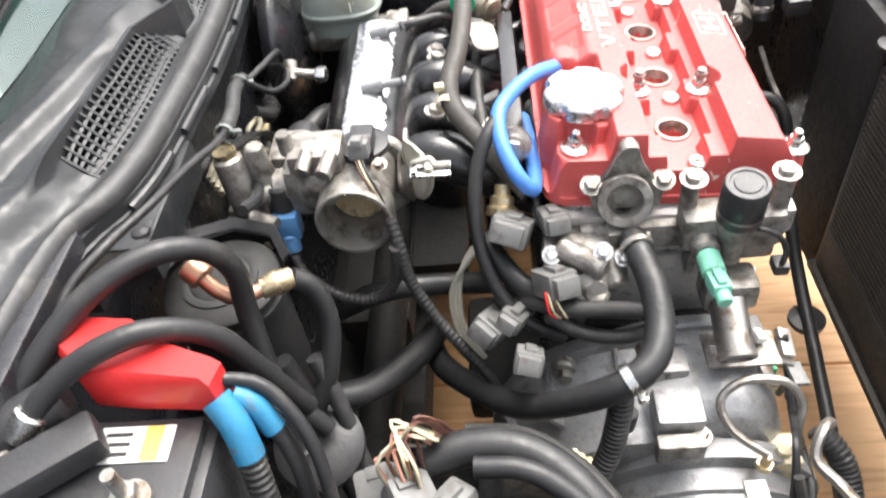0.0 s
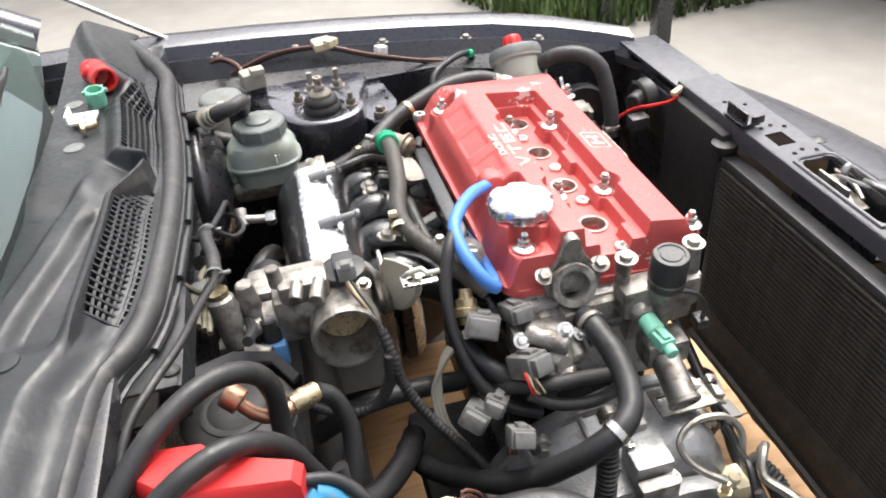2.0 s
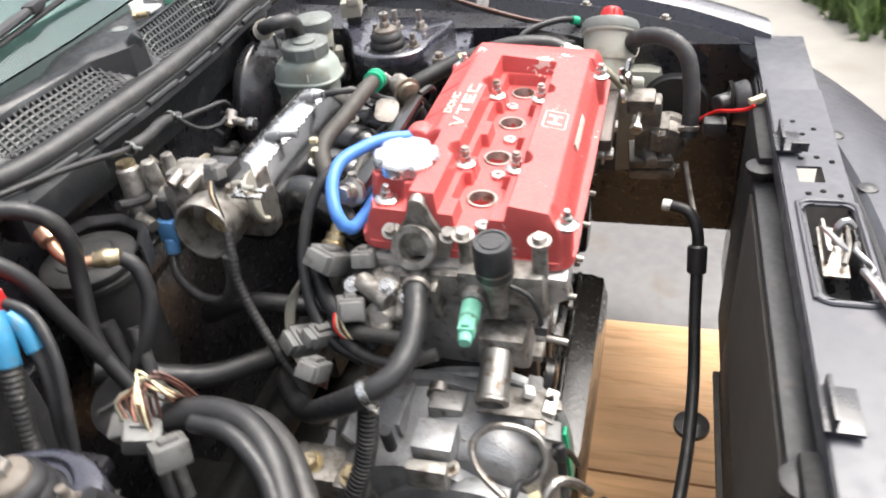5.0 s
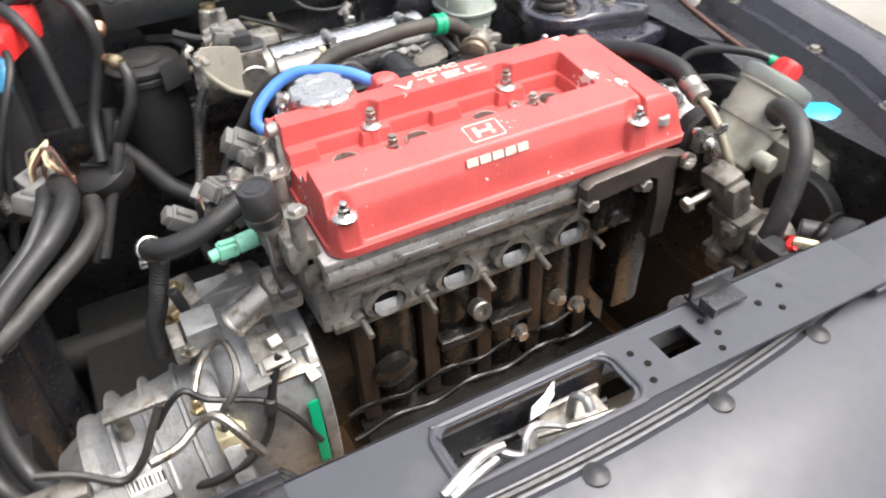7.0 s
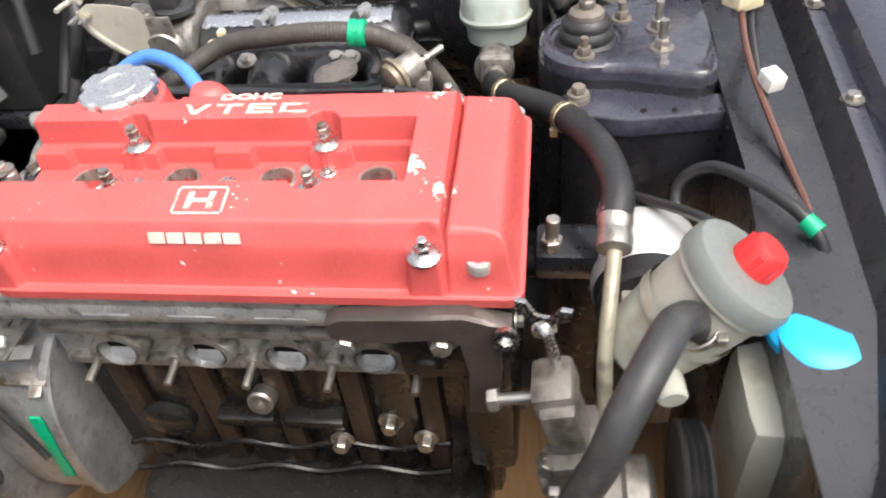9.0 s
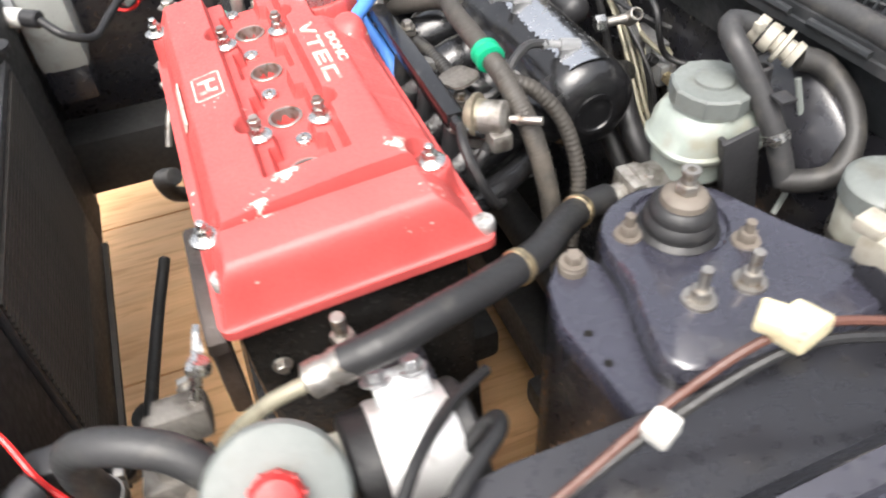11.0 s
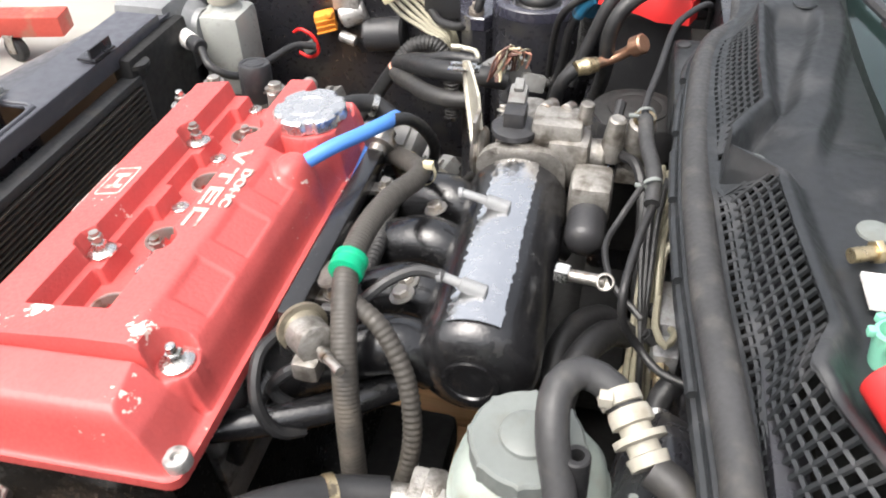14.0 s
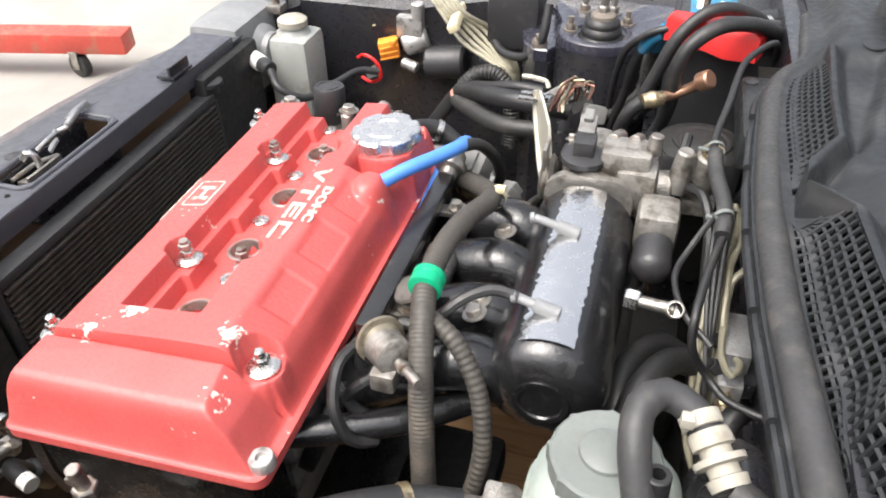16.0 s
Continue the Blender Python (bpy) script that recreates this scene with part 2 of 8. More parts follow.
LABEL_WHITE = material("label_paper", (0.75, 0.75, 0.72), 0.5, 0, 100, 0.06, 0)
LABEL_GOLD = material("label_gold", (0.62, 0.42, 0.10), 0.5, 0, 100, 0.06, 0)


def wood(name, color, dark):
    m = material(name, color, 0.6, 0, 14, 0.12, 0.2, 0.15, dark, 0, (1, 9, 9))
    t, b = m.node_tree, m.node_tree.nodes["Principled BSDF"]
    co, mp, wv = t.nodes.new("ShaderNodeTexCoord"), t.nodes.new("ShaderNodeMapping"), t.nodes.new("ShaderNodeTexNoise")
    mp.inputs["Scale"].default_value = (2.5, 38, 38)
    wv.inputs["Scale"].default_value, wv.inputs["Detail"].default_value, wv.inputs["Distortion"].default_value = 1.0, 6, 1.2
    t.links.new(co.outputs["Object"], mp.inputs[0])
    t.links.new(mp.outputs[0], wv.inputs["Vector"])
    r, mx = t.nodes.new("ShaderNodeMapRange"), t.nodes.new("ShaderNodeMix")
    r.inputs[1].default_value, r.inputs[2].default_value, r.inputs[4].default_value = 0.5, 0.66, 0.6
    t.links.new(wv.outputs[0], r.inputs[0])
    mx.data_type = "RGBA"
    t.links.new(r.outputs[0], mx.inputs["Factor"])
    t.links.new(b.inputs["Base Color"].links[0].from_socket, mx.inputs["A"])
    mx.inputs["B"].default_value = (*dark, 1)
    t.links.new(mx.outputs["Result"], b.inputs["Base Color"])
    return m


PLYWOOD = wood("plywood", (0.76, 0.46, 0.23), (0.54, 0.28, 0.12))


def clear_glass():
    m = bpy.data.materials.new("windscreen_glass")
    m.use_nodes = True
    b = m.node_tree.nodes["Principled BSDF"]
    b.inputs["Base Color"].default_value = (0.45, 0.64, 0.61, 1)
    b.inputs["Roughness"].default_value, b.inputs["IOR"].default_value = 0.02, 1.5
    b.inputs["Transmission Weight"].default_value = 1.0
    return m


GLASS = clear_glass()


# ---- mesh helpers ----
class Shape:
    """Gathers vertices and faces of one part, in world metres."""

    def __init__(self):
        self.v, self.f = [], []

    def add(self, verts, faces, m=None):
        n = len(self.v)
        self.v += [tuple(m @ Vector(p)) if m else tuple(p) for p in verts]
        self.f += [tuple(i + n for i in face) for face in faces]
        return self

    def box(self, c, s, b=0.0, r=(0, 0, 0)):
        """A box about c of size s with chamfered edges b, turned by r degrees."""
        m = pose(*c, *r)
        h = [x / 2 for x in s]
        b = min(b, *[x * 0.49 for x in h]) if b else 0.0
        bm = bmesh.new()
        bmesh.ops.create_cube(bm, size=1.0)
        bmesh.ops.scale(bm, vec=s, verts=bm.verts)
        if b > 0:
            bmesh.ops.bevel(bm, geom=bm.edges[:], offset=b, segments=2, affect="EDGES", profile=0.6)
        bm.verts.index_update()
        self.add([v.co[:] for v in bm.verts], [[v.index for v in f.verts] for f in bm.faces], m)
        bm.free()
        return self

    def ring(self, p, axis, r, n):
        axis = Vector(axis).normalized()
        a = axis.orthogonal().normalized()
        c = axis.cross(a)
        return [tuple(Vector(p) + r * (math.cos(2 * math.pi * k / n) * a + math.sin(2 * math.pi * k / n) * c)) for k in range(n)]

    def lathe(self, at, axis, prof, n=20, cap=(True, True)):
        """Turns a profile of (distance along the axis, radius) about an axis."""
        axis = Vector(axis).normalized()
        vs, fs = [], []
        for d, r in prof:
            vs += self.ring(Vector(at) + axis * d, axis, max(r, 1e-5), n)
        for i in range(len(prof) - 1):
            for k in range(n):
                a, b2 = i * n + k, i * n + (k + 1) % n
                fs.append((a, b2, b2 + n, a + n))
        if cap[0]:
            fs.append(tuple(reversed(range(n))))
        if cap[1]:
            fs.append(tuple(range((len(prof) - 1) * n, len(prof) * n)))
        return self.add(vs, fs)

    def cyl(self, p0, p1, r0, r1=None, n=18, b=0.0):
        p0, p1 = Vector(p0), Vector(p1)
        ln, r1 = (p1 - p0).length, r0 if r1 is None else r1
        prof = [(0, r0), (ln, r1)] if not b else [(0, r0 - b), (b, r0), (ln - b, r1), (ln, r1 - b)]
        return self.lathe(p0, p1 - p0, prof, n)

    def pipe_end(self, p0, p1, r, wall, n=18):
        """An open pipe from p0 to its mouth at p1, with a wall that shows."""
        p0, p1 = Vector(p0), Vector(p1)
        ln = (p1 - p0).length
        return self.lathe(p0, p1 - p0, [(0, r), (ln - 0.001, r), (ln, r - 0.001), (ln, r - wall), (ln * 0.35, r - wall), (ln * 0.3, 0.001)], n)

    def tube(self, pts, r, n=10, step=0.007, corr=0.0, pitch=0.0055):
        """A round hose through the points; corr: the depth of its corrugation."""
        P = [Vector(p) for p in pts]
        P = [2 * P[0] - P[1]] + P + [2 * P[-1] - P[-2]]
        path = []
        if corr:
            step = pitch / 4
        for i in range(1, len(P) - 2):
            a, b2, c, d = P[i - 1:i + 3]
            k = max(2, int((c - b2).length / step))
            for j in range(k):
                u = j / k
                path.append(0.5 * ((2 * b2) + (c - a) * u + (2 * a - 5 * b2 + 4 * c - d) * u * u + (3 * b2 - a - 3 * c + d) * u ** 3))
        path.append(P[-2])
        vs, fs, up = [], [], None
        for i, p in enumerate(path):
            t = (path[min(i + 1, len(path) - 1)] - path[max(i - 1, 0)]).normalized()
            up = t.orthogonal().normalized() if up is None else (up - t * up.dot(t)).normalized()
            side = t.cross(up)
            rr = r - (corr if corr and (i % 4) in (0, 1) else 0)
            for k in range(n):
                w = 2 * math.pi * k / n
                vs.append(tuple(p + rr * (math.cos(w) * up + math.sin(w) * side)))
        for i in range(len(path) - 1):
            for k in range(n):
                a, b2 = i * n + k, i * n + (k + 1) % n
                fs.append((a, b2, b2 + n, a + n))
        fs += [tuple(reversed(range(n))), tuple(range((len(path) - 1) * n, len(path) * n))]
        return self.add(vs, fs)

    def prism(self, poly, h, m=None, b=0.0):
        """A flat plate of outline poly (x, y), from z = 0 to h, with its upper edge chamfered by b, laid by the pose m."""
        n = len(poly)
        cx, cy = sum(p[0] for p in poly) / n, sum(p[1] for p in poly) / n
        vs = [(x, y, 0) for x, y in poly] + [(x, y, h - b) for x, y in poly]
        rows = 2
        if b:
            for x, y in poly:
                d = math.hypot(x - cx, y - cy) or 1
                vs.append((x - b * (x - cx) / d, y - b * (y - cy) / d, h))
            rows = 3
        fs = [tuple(reversed(range(n))), tuple(range((rows - 1) * n, rows * n))]
        for i in range(rows - 1):
            fs += [(i * n + k, i * n + (k + 1) % n, (i + 1) * n + (k + 1) % n, (i + 1) * n + k) for k in range(n)]
        return self.add(vs, fs, m)

    def nut(self, at, axis, r, h):
        return self.lathe(at, axis, [(0, r * 0.96), (h * 0.1, r), (h * 0.85, r), (h, r * 0.86)], 6)

    def bolt(self, at, axis, r=0.006, h=0.006):
        """A hexagon head on its washer."""
        a = Vector(axis).normalized()
        self.lathe(at, axis, [(0, r * 1.55), (h * 0.25, r * 1.5)], 16)
        return self.nut(Vector(at) + a * h * 0.25, axis, r, h)


def rounded(x0, x1, y0, y1, r, k=5):
    """The outline of a rectangle with round corners."""
    out = []
    for cx, cy, a in ((x1 - r, y1 - r, 0), (x0 + r, y1 - r, 90), (x0 + r, y0 + r, 180), (x1 - r, y0 + r, 270)):
        out += [(cx + r * math.cos(radians(a + 90 * i / k)), cy + r * math.sin(radians(a + 90 * i / k))) for i in range(k + 1)]
    return out


def to_mesh(name, shape, mat, angle=38, origin=(0, 0, 0)):
    me = bpy.data.meshes.new(name)
    o = Vector(origin)
    me.from_pydata([tuple(Vector(p) - o) for p in shape.v] if o.length else shape.v, [], shape.f)
    me.polygons.foreach_set("use_smooth", [True] * len(me.polygons))
    me.set_sharp_from_angle(angle=radians(angle))
    me.materials.append(mat)
    me.update()
    return me


def thing(name, at, label, category, group="", kind=""):
    ob = new(name)
    ob.empty_display_size = 0.05
    ob.location = at
    return tagged(ob, label, category, group, kind)


def part(name, shape, mat, parent, label="", angle=38):
    ob = new(name, to_mesh(name, shape, mat, angle))
    ob.parent = parent
    if parent.data is None:
        ob.matrix_parent_inverse = Matrix.Translation(-parent.location)
    return tagged(ob, label)


def solo(name, shape, mat, label, category, group="", kind="", angle=38):
    """A thing that is one mesh, with its origin at its own middle."""
    n = len(shape.v)
    o = Vector([sum(p[i] for p in shape.v) / n for i in range(3)])
    ob = new(name, to_mesh(name, shape, mat, angle, o))
    ob.location = o
    return tagged(ob, label, category, group, kind)


def text_shape(body, size, depth, m):
    """Raised lettering in the built-in font, as a mesh."""
    cu = bpy.data.curves.new("lettering", "FONT")
    cu.body, cu.size, cu.extrude, cu.align_x, cu.align_y = body, size, depth, "CENTER", "CENTER"
    cu.offset = size * 0.035
    ob = bpy.data.objects.new("lettering", cu)
    scene.collection.objects.link(ob)
    bpy.context.view_layer.update()
    me = ob.to_mesh()
    s = Shape().add([v.co[:] for v in me.vertices], [tuple(p.vertices) for p in me.polygons], m)
    ob.to_mesh_clear()
    bpy.data.objects.remove(ob)
    return s

# ---- ground and the car's body ----
MID = -0.127  # the car's middle line


def build_ground():
    s = Shape().add([(-40, -40, 0), (40, -40, 0), (40, 40, 0), (-40, 40, 0)], [(0, 1, 2, 3)])
    tagged(new("ground", to_mesh("ground", s, CONCRETE)), "worn pale concrete yard", "ground", kind="structure")


build_ground()


def plate(s, x0, x1, y0, y1, z, th, holes=(), height=None):
    """One plate with rectangular holes through it; height(x, y) may bend it."""
    xs = sorted({x0, x1, *[v for h in holes for v in h[:2] if x0 < v < x1]})
    ys = sorted({y0, y1, *[v for h in holes for v in h[2:] if y0 < v < y1]})
    return cells(s, xs, ys, z, th, holes, height)


def cells(s, xs, ys, z, th, holes=(), height=None):
    """A welded sheet over the lines xs and ys, left open where a hole lies."""
    def solid(i, j):
        if not (0 <= i < len(xs) - 1 and 0 <= j < len(ys) - 1):
            return False
        cx, cy = (xs[i] + xs[i + 1]) / 2, (ys[j] + ys[j + 1]) / 2
        return not any(h[0] < cx < h[1] and h[2] < cy < h[3] for h in holes)

    at, vs, fs = {}, [], []

    def v(i, j, low):
        if (i, j, low) not in at:
            at[i, j, low] = len(vs)
            zz = height(xs[i], ys[j]) if height else z
            vs.append((xs[i], ys[j], zz - (th if low else 0)))
        return at[i, j, low]

    for i in range(len(xs) - 1):
        for j in range(len(ys) - 1):
            if not solid(i, j):
                continue
            q = [(i, j), (i + 1, j), (i + 1, j + 1), (i, j + 1)]
            fs.append(tuple(v(*p, 0) for p in q))
            fs.append(tuple(v(*p, 1) for p in reversed(q)))
            for (a, b2), (di, dj) in zip(((0, 1), (1, 2), (2, 3), (3, 0)), ((0, -1), (1, 0), (0, 1), (-1, 0))):
                if not solid(i + di, j + dj):
                    fs.append((v(*q[a], 1), v(*q[b2], 1), v(*q[b2], 0), v(*q[a], 0)))
    return s.add(vs, fs)


def loft(s, rows):
    """A sheet through rows of points of equal number."""
    n = len(rows[0])
    vs = [p for r in rows for p in r]
    fs = [(i * n + k, i * n + k + 1, (i + 1) * n + k + 1, (i + 1) * n + k) for i in range(len(rows) - 1) for k in range(n - 1)]
    return s.add(vs, fs)


def doubled(s, d):
    """Gives a sheet thickness: its faces again, shifted by d."""
    n = len(s.v)
    s.v += [tuple(Vector(p) + Vector(d)) for p in s.v[:n]]
    s.f += [tuple(reversed([i + n for i in f])) for f in s.f[:]]
    return s


def nose_x(y, off=0.0):
    return 0.475 + off - 0.29 * (y - MID) ** 2


def build_car():
    car = thing("car", (-0.3, MID, 0), "dark car body with the bonnet taken off", "car")
    # cross panel over the radiator, with the latch opening and its small holes
    HX = (0.342, 0.394)
    holes = [(*HX, -0.205, -0.040), (0.345, 0.373, 0.008, 0.044)]
    s = plate(Shape(), 0.326, 0.398, -0.50, 0.26, 0.756, 0.003, holes)
    s.box((0.327, -0.12, 0.742), (0.003, 0.76, 0.028), 0.001)
    cp = part("radiator_panel", s, NOSE_PAINT, car, "dusty dark upper cross panel")
    rim = Shape()
    loop = rounded(HX[0] - 0.004, HX[1] + 0.004, -0.212, -0.033, 0.016, 6)
    rim.tube([(x, y, 0.7565) for x, y in loop + loop[:2]], 0.0032, 8)
    for fx, fy, ax2, ay2 in ((HX[0], -0.205, 1, 1), (HX[0], -0.040, 1, -1), (HX[1], -0.205, -1, 1), (HX[1], -0.040, -1, -1)):
        arc = [(fx + ax2 * 0.014 * (1 - math.sin(radians(15 * k))), fy + ay2 * 0.014 * (1 - math.cos(radians(15 * k)))) for k in range(7)]
        rim.prism([(fx - ax2 * 0.002, fy - ay2 * 0.002)] + arc, 0.003, pose(0, 0, 0.7545), 0)
    part("opening_rim", rim, NOSE_PAINT, cp)
    part("well_floor", Shape().box((0.368, -0.122, 0.700), (0.050, 0.162, 0.004)), BAY_BLACK, cp)
    part("well_side", Shape().box((0.345, -0.122, 0.726), (0.003, 0.162, 0.05)), BAY_BLACK, cp)
    part("well_side", Shape().box((0.392, -0.122, 0.726), (0.003, 0.162, 0.05)), BAY_BLACK, cp)
    # dark discs on the panel stand in for the shade in its small holes
    for x, y in ((0.352, 0.062), (0.370, 0.066), (0.386, 0.056), (0.352, -0.018), (0.368, -0.012), (0.385, -0.020), (0.36, 0.125), (0.375, 0.14), (0.352, 0.16)):
        part("punched_hole_shade", Shape().lathe((x, y, 0.7565), (0, 0, 1), [(0, 0.0034), (0.0006, 0.0032)], 12), DARK, cp)
    part("clip_bracket", Shape().box((0.338, 0.092, 0.762), (0.03, 0.05, 0.004), 0.001).box((0.330, 0.092, 0.772), (0.004, 0.05, 0.02), 0.001).box((0.35, 0.07, 0.768), (0.02, 0.004, 0.012), 0.001), BAY_BLACK, cp)
    part("clip_bracket", Shape().box((0.338, -0.352, 0.762), (0.03, 0.05, 0.004), 0.001).box((0.330, -0.352, 0.770), (0.004, 0.05, 0.016), 0.001), BAY_BLACK, cp)
    # latch
    lt = part("bonnet_latch", Shape().tube([(0.400, -0.228, 0.764), (0.392, -0.205, 0.768), (0.386, -0.185, 0.768), (0.384, -0.168, 0.764)], 0.0044, 8).tube([(0.404, -0.222, 0.762), (0.398, -0.200, 0.765), (0.392, -0.178, 0.764)], 0.0035, 8), STEEL_WORN, cp, "bright steel latch lever")
    part("latch_rod", Shape().tube([(0.386, -0.170, 0.760), (0.395, -0.157, 0.758), (0.388, -0.150, 0.764), (0.381, -0.140, 0.766), (0.383, -0.128, 0.764), (0.388, -0.112, 0.757)], 0.0032, 8), STEEL_WORN, lt)
    part("latch_blade", Shape().prism([(-0.022, -0.004), (-0.006, -0.007), (0.012, -0.002), (0.022, 0.007), (0.006, 0.004), (-0.012, 0.003)], 0.003, pose(0.364, -0.118, 0.764, 20, 0, 108), 0.0008), STEEL_WORN, lt)
    part("latch_plate", Shape().box((0.370, -0.100, 0.735), (0.026, 0.075, 0.004), 0.001, (8, 0, 0)).box((0.362, -0.09, 0.742), (0.004, 0.06, 0.02), 0.001), STEEL_DULL, lt)
    part("latch_hook", Shape().tube([(0.372, -0.094, 0.742), (0.372, -0.092, 0.764), (0.380, -0.088, 0.768), (0.387, -0.087, 0.760)], 0.0045, 8), STEEL_WORN, lt)
    part("latch_spring", Shape().tube([(0.376, -0.13, 0.742), (0.384, -0.10, 0.746), (0.388, -0.06, 0.744)], 0.003, 8), STEEL_DULL, lt)
    part("release_cable", Shape().tube([(0.37, -0.055, 0.736), (0.36, -0.10, 0.728), (0.355, -0.15, 0.726), (0.358, -0.19, 0.735)], 0.003, 8), RUBBER, lt)
    # front skin: gutter, bolted strip, then the nose of the bumper
    ys = [MID + 0.72 * (k / 24 - 0.5) * 2 for k in range(25)]

    def row(x_off, z, inner=None):
        return [((min(inner, nose_x(y, x_off)) if inner else nose_x(y, x_off)), y, z - 0.03 * ((y - MID) / 0.72) ** 2) for y in ys]

    nose = loft(Shape(), [row(-0.075, 0.755), row(-0.070, 0.742), row(-0.058, 0.738), row(-0.05, 0.744), row(-0.005, 0.738), row(0.02, 0.728), row(0.08, 0.700), row(0.13, 0.655), row(0.16, 0.56), row(0.165, 0.42), row(0.13, 0.25)])
    ns = part("front_bumper", doubled(nose, (0, 0, -0.004)), NOSE_PAINT, car, "dusty dark bumper cover")
    part("bumper_seam", Shape().tube([(nose_x(y, -0.064), y, 0.7415 - 0.03 * ((y - MID) / 0.72) ** 2) for y in ys], 0.004, 8), BLACK_PLASTIC, ns)
    for y in (-0.66, -0.52, -0.39, -0.25, -0.111, 0.023, 0.158, 0.29, 0.41):
        bt = part("fixing_clip", Shape().lathe((nose_x(y, -0.046), y, 0.7425 - 0.03 * ((y - MID) / 0.72) ** 2), (0, 0, 1), [(0, 0.0115), (0.002, 0.011), (0.0035, 0.006), (0.0045, 0.004)], 18), BLACK_PLASTIC, ns, "black press-in clip")
    for side in (-1, 1):
        name = "left" if side > 0 else "right"

        def at(y):
            return MID + side * y
        # wing: lip, crown and outer side
        xs = [-0.80, -0.62, -0.5, -0.35, -0.2, -0.05, 0.1, 0.22, 0.30, 0.35]
        rows = []
        for x in xs:
            zc = 0.862 - 0.10 * (max(0, x + 0.62) / 0.97) ** 1.6
            tuck = 0.10 * max(0, (x - 0.05) / 0.3) ** 2
            rows.append([(x, at(0.672 - tuck), zc - 0.028), (x, at(0.690 - tuck), zc - 0.030), (x, at(0.700 - tuck), zc - 0.008), (x, at(0.725 - tuck), zc + 0.002), (x, at(0.77 - tuck), zc - 0.006), (x, at(0.815 - tuck), zc - 0.05), (x, at(0.83 - tuck), zc - 0.16), (x, at(0.83 - tuck), 0.30)])
        w = part("front_wing", doubled(loft(Shape(), rows), (0, 0, -0.003)), PAINT, car, "dark painted front wing")
        part("wing_rail", loft(Shape(), [[(x, at(0.58), 0.775 - 0.03 * (x > 0)), (x, at(0.655 - 0.10 * max(0, (x - 0.05) / 0.3) ** 2), 0.800 - 0.08 * (max(0, x + 0.62) / 0.97) ** 1.6), (x, at(0.672 - 0.10 * max(0, (x - 0.05) / 0.3) ** 2), 0.836 - 0.10 * (max(0, x + 0.62) / 0.97) ** 1.6)] for x in xs]), BAY_BLACK, car)
        for x in (-0.42, -0.28, -0.12, 0.04, 0.18):
            zc = 0.862 - 0.10 * (max(0, x + 0.62) / 0.97) ** 1.6
            part("wing_bolt", Shape().bolt((x, at(0.681 - 0.10 * max(0, (x - 0.05) / 0.3) ** 2), zc - 0.029), (0, 0, 1), 0.007, 0.006), STEEL_DULL, w)
        part("inner_wing", loft(Shape(), [[(x, at(0.60), 0.36), (x, at(0.585), 0.5), (x, at(0.58), 0.776 - 0.03 * (x > 0))] for x in xs]), BAY_BLACK, car, "black inner wing wall")
        # strut tower: a broad flat shelf with a flanged edge, and a sunken seat for the strut mount
        cx, cy = -0.262, at(0.447)
        line = [(-0.324, 0.325), (-0.308, 0.288), (-0.262, 0.271), (-0.220, 0.282), (-0.200, 0.310), (-0.200, 0.350), (-0.186, 0.385), (-0.172, 0.446), (-0.255, 0.450), (-0.370, 0.450), (-0.390, 0.425), (-0.348, 0.375)]
        for _ in range(3):
            line = [(p[0] + (q[0] - p[0]) * u, p[1] + (q[1] - p[1]) * u) for p, q in zip(line, line[1:] + line[:1]) for u in (0.25, 0.75)]
        line = [(x - cx, y - (MID + 0.447)) for x, y in line]
        line.sort(key=lambda p: math.atan2(p[1], p[0]))
        n, vs, fs = len(line), [], []
        for grow, z in ((0.008, 0.25), (0.006, 0.62), (0.006, 0.74), (0.006, 0.780), (0.006, 0.786), (0.004, 0.794), (0.0, 0.797)):
            vs += [(cx + x * (1 + grow / math.hypot(x, y)), cy + side * y * (1 + grow / math.hypot(x, y)), z) for x, y in line]
        for rx, ry, z in ((0.0410, 0.041, 0.797), (0.0400, 0.040, 0.7965), (0.0385, 0.0385, 0.7920), (0.0370, 0.037, 0.7910), (0.0340, 0.034, 0.7910), (0.0320, 0.032, 0.7800)):
            for x, y in line:
                a = math.atan2(y, x)
                vs.append((cx + rx * math.cos(a), cy + side * ry * math.sin(a), z))
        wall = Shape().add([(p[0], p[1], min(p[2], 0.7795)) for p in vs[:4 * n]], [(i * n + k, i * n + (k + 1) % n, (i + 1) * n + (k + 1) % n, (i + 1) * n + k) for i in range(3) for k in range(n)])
        for i in range(3, 12):
            fs += [(i * n + k, i * n + (k + 1) % n, (i + 1) * n + (k + 1) % n, (i + 1) * n + k) for k in range(n)]
        fs.append(tuple(range(12 * n, 13 * n)))
        fs = [tuple(i - 3 * n for i in f) for f in fs]
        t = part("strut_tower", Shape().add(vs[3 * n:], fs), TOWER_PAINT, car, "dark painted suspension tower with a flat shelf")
        # black instead of tower paint: the shade below the shelf put into the colour
        part("tower_wall", wall, BAY_BLACK, t, "tower wall, blackened for the shade below the shelf")
        # dark discs for the shade in the flange's holes
        for y in (0.375, 0.405):
            part("flange_hole_shade", Shape().lathe((-0.151, at(y - MID), 0.7705), (0, 0, 1), [(0, 0.0035), (0.0006, 0.003)], 12), DARK, t)
        strip = [(-0.186, 0.296), (-0.166, 0.296), (-0.146, 0.318), (-0.135, 0.360), (-0.148, 0.456), (-0.180, 0.456), (-0.194, 0.380), (-0.206, 0.330)]
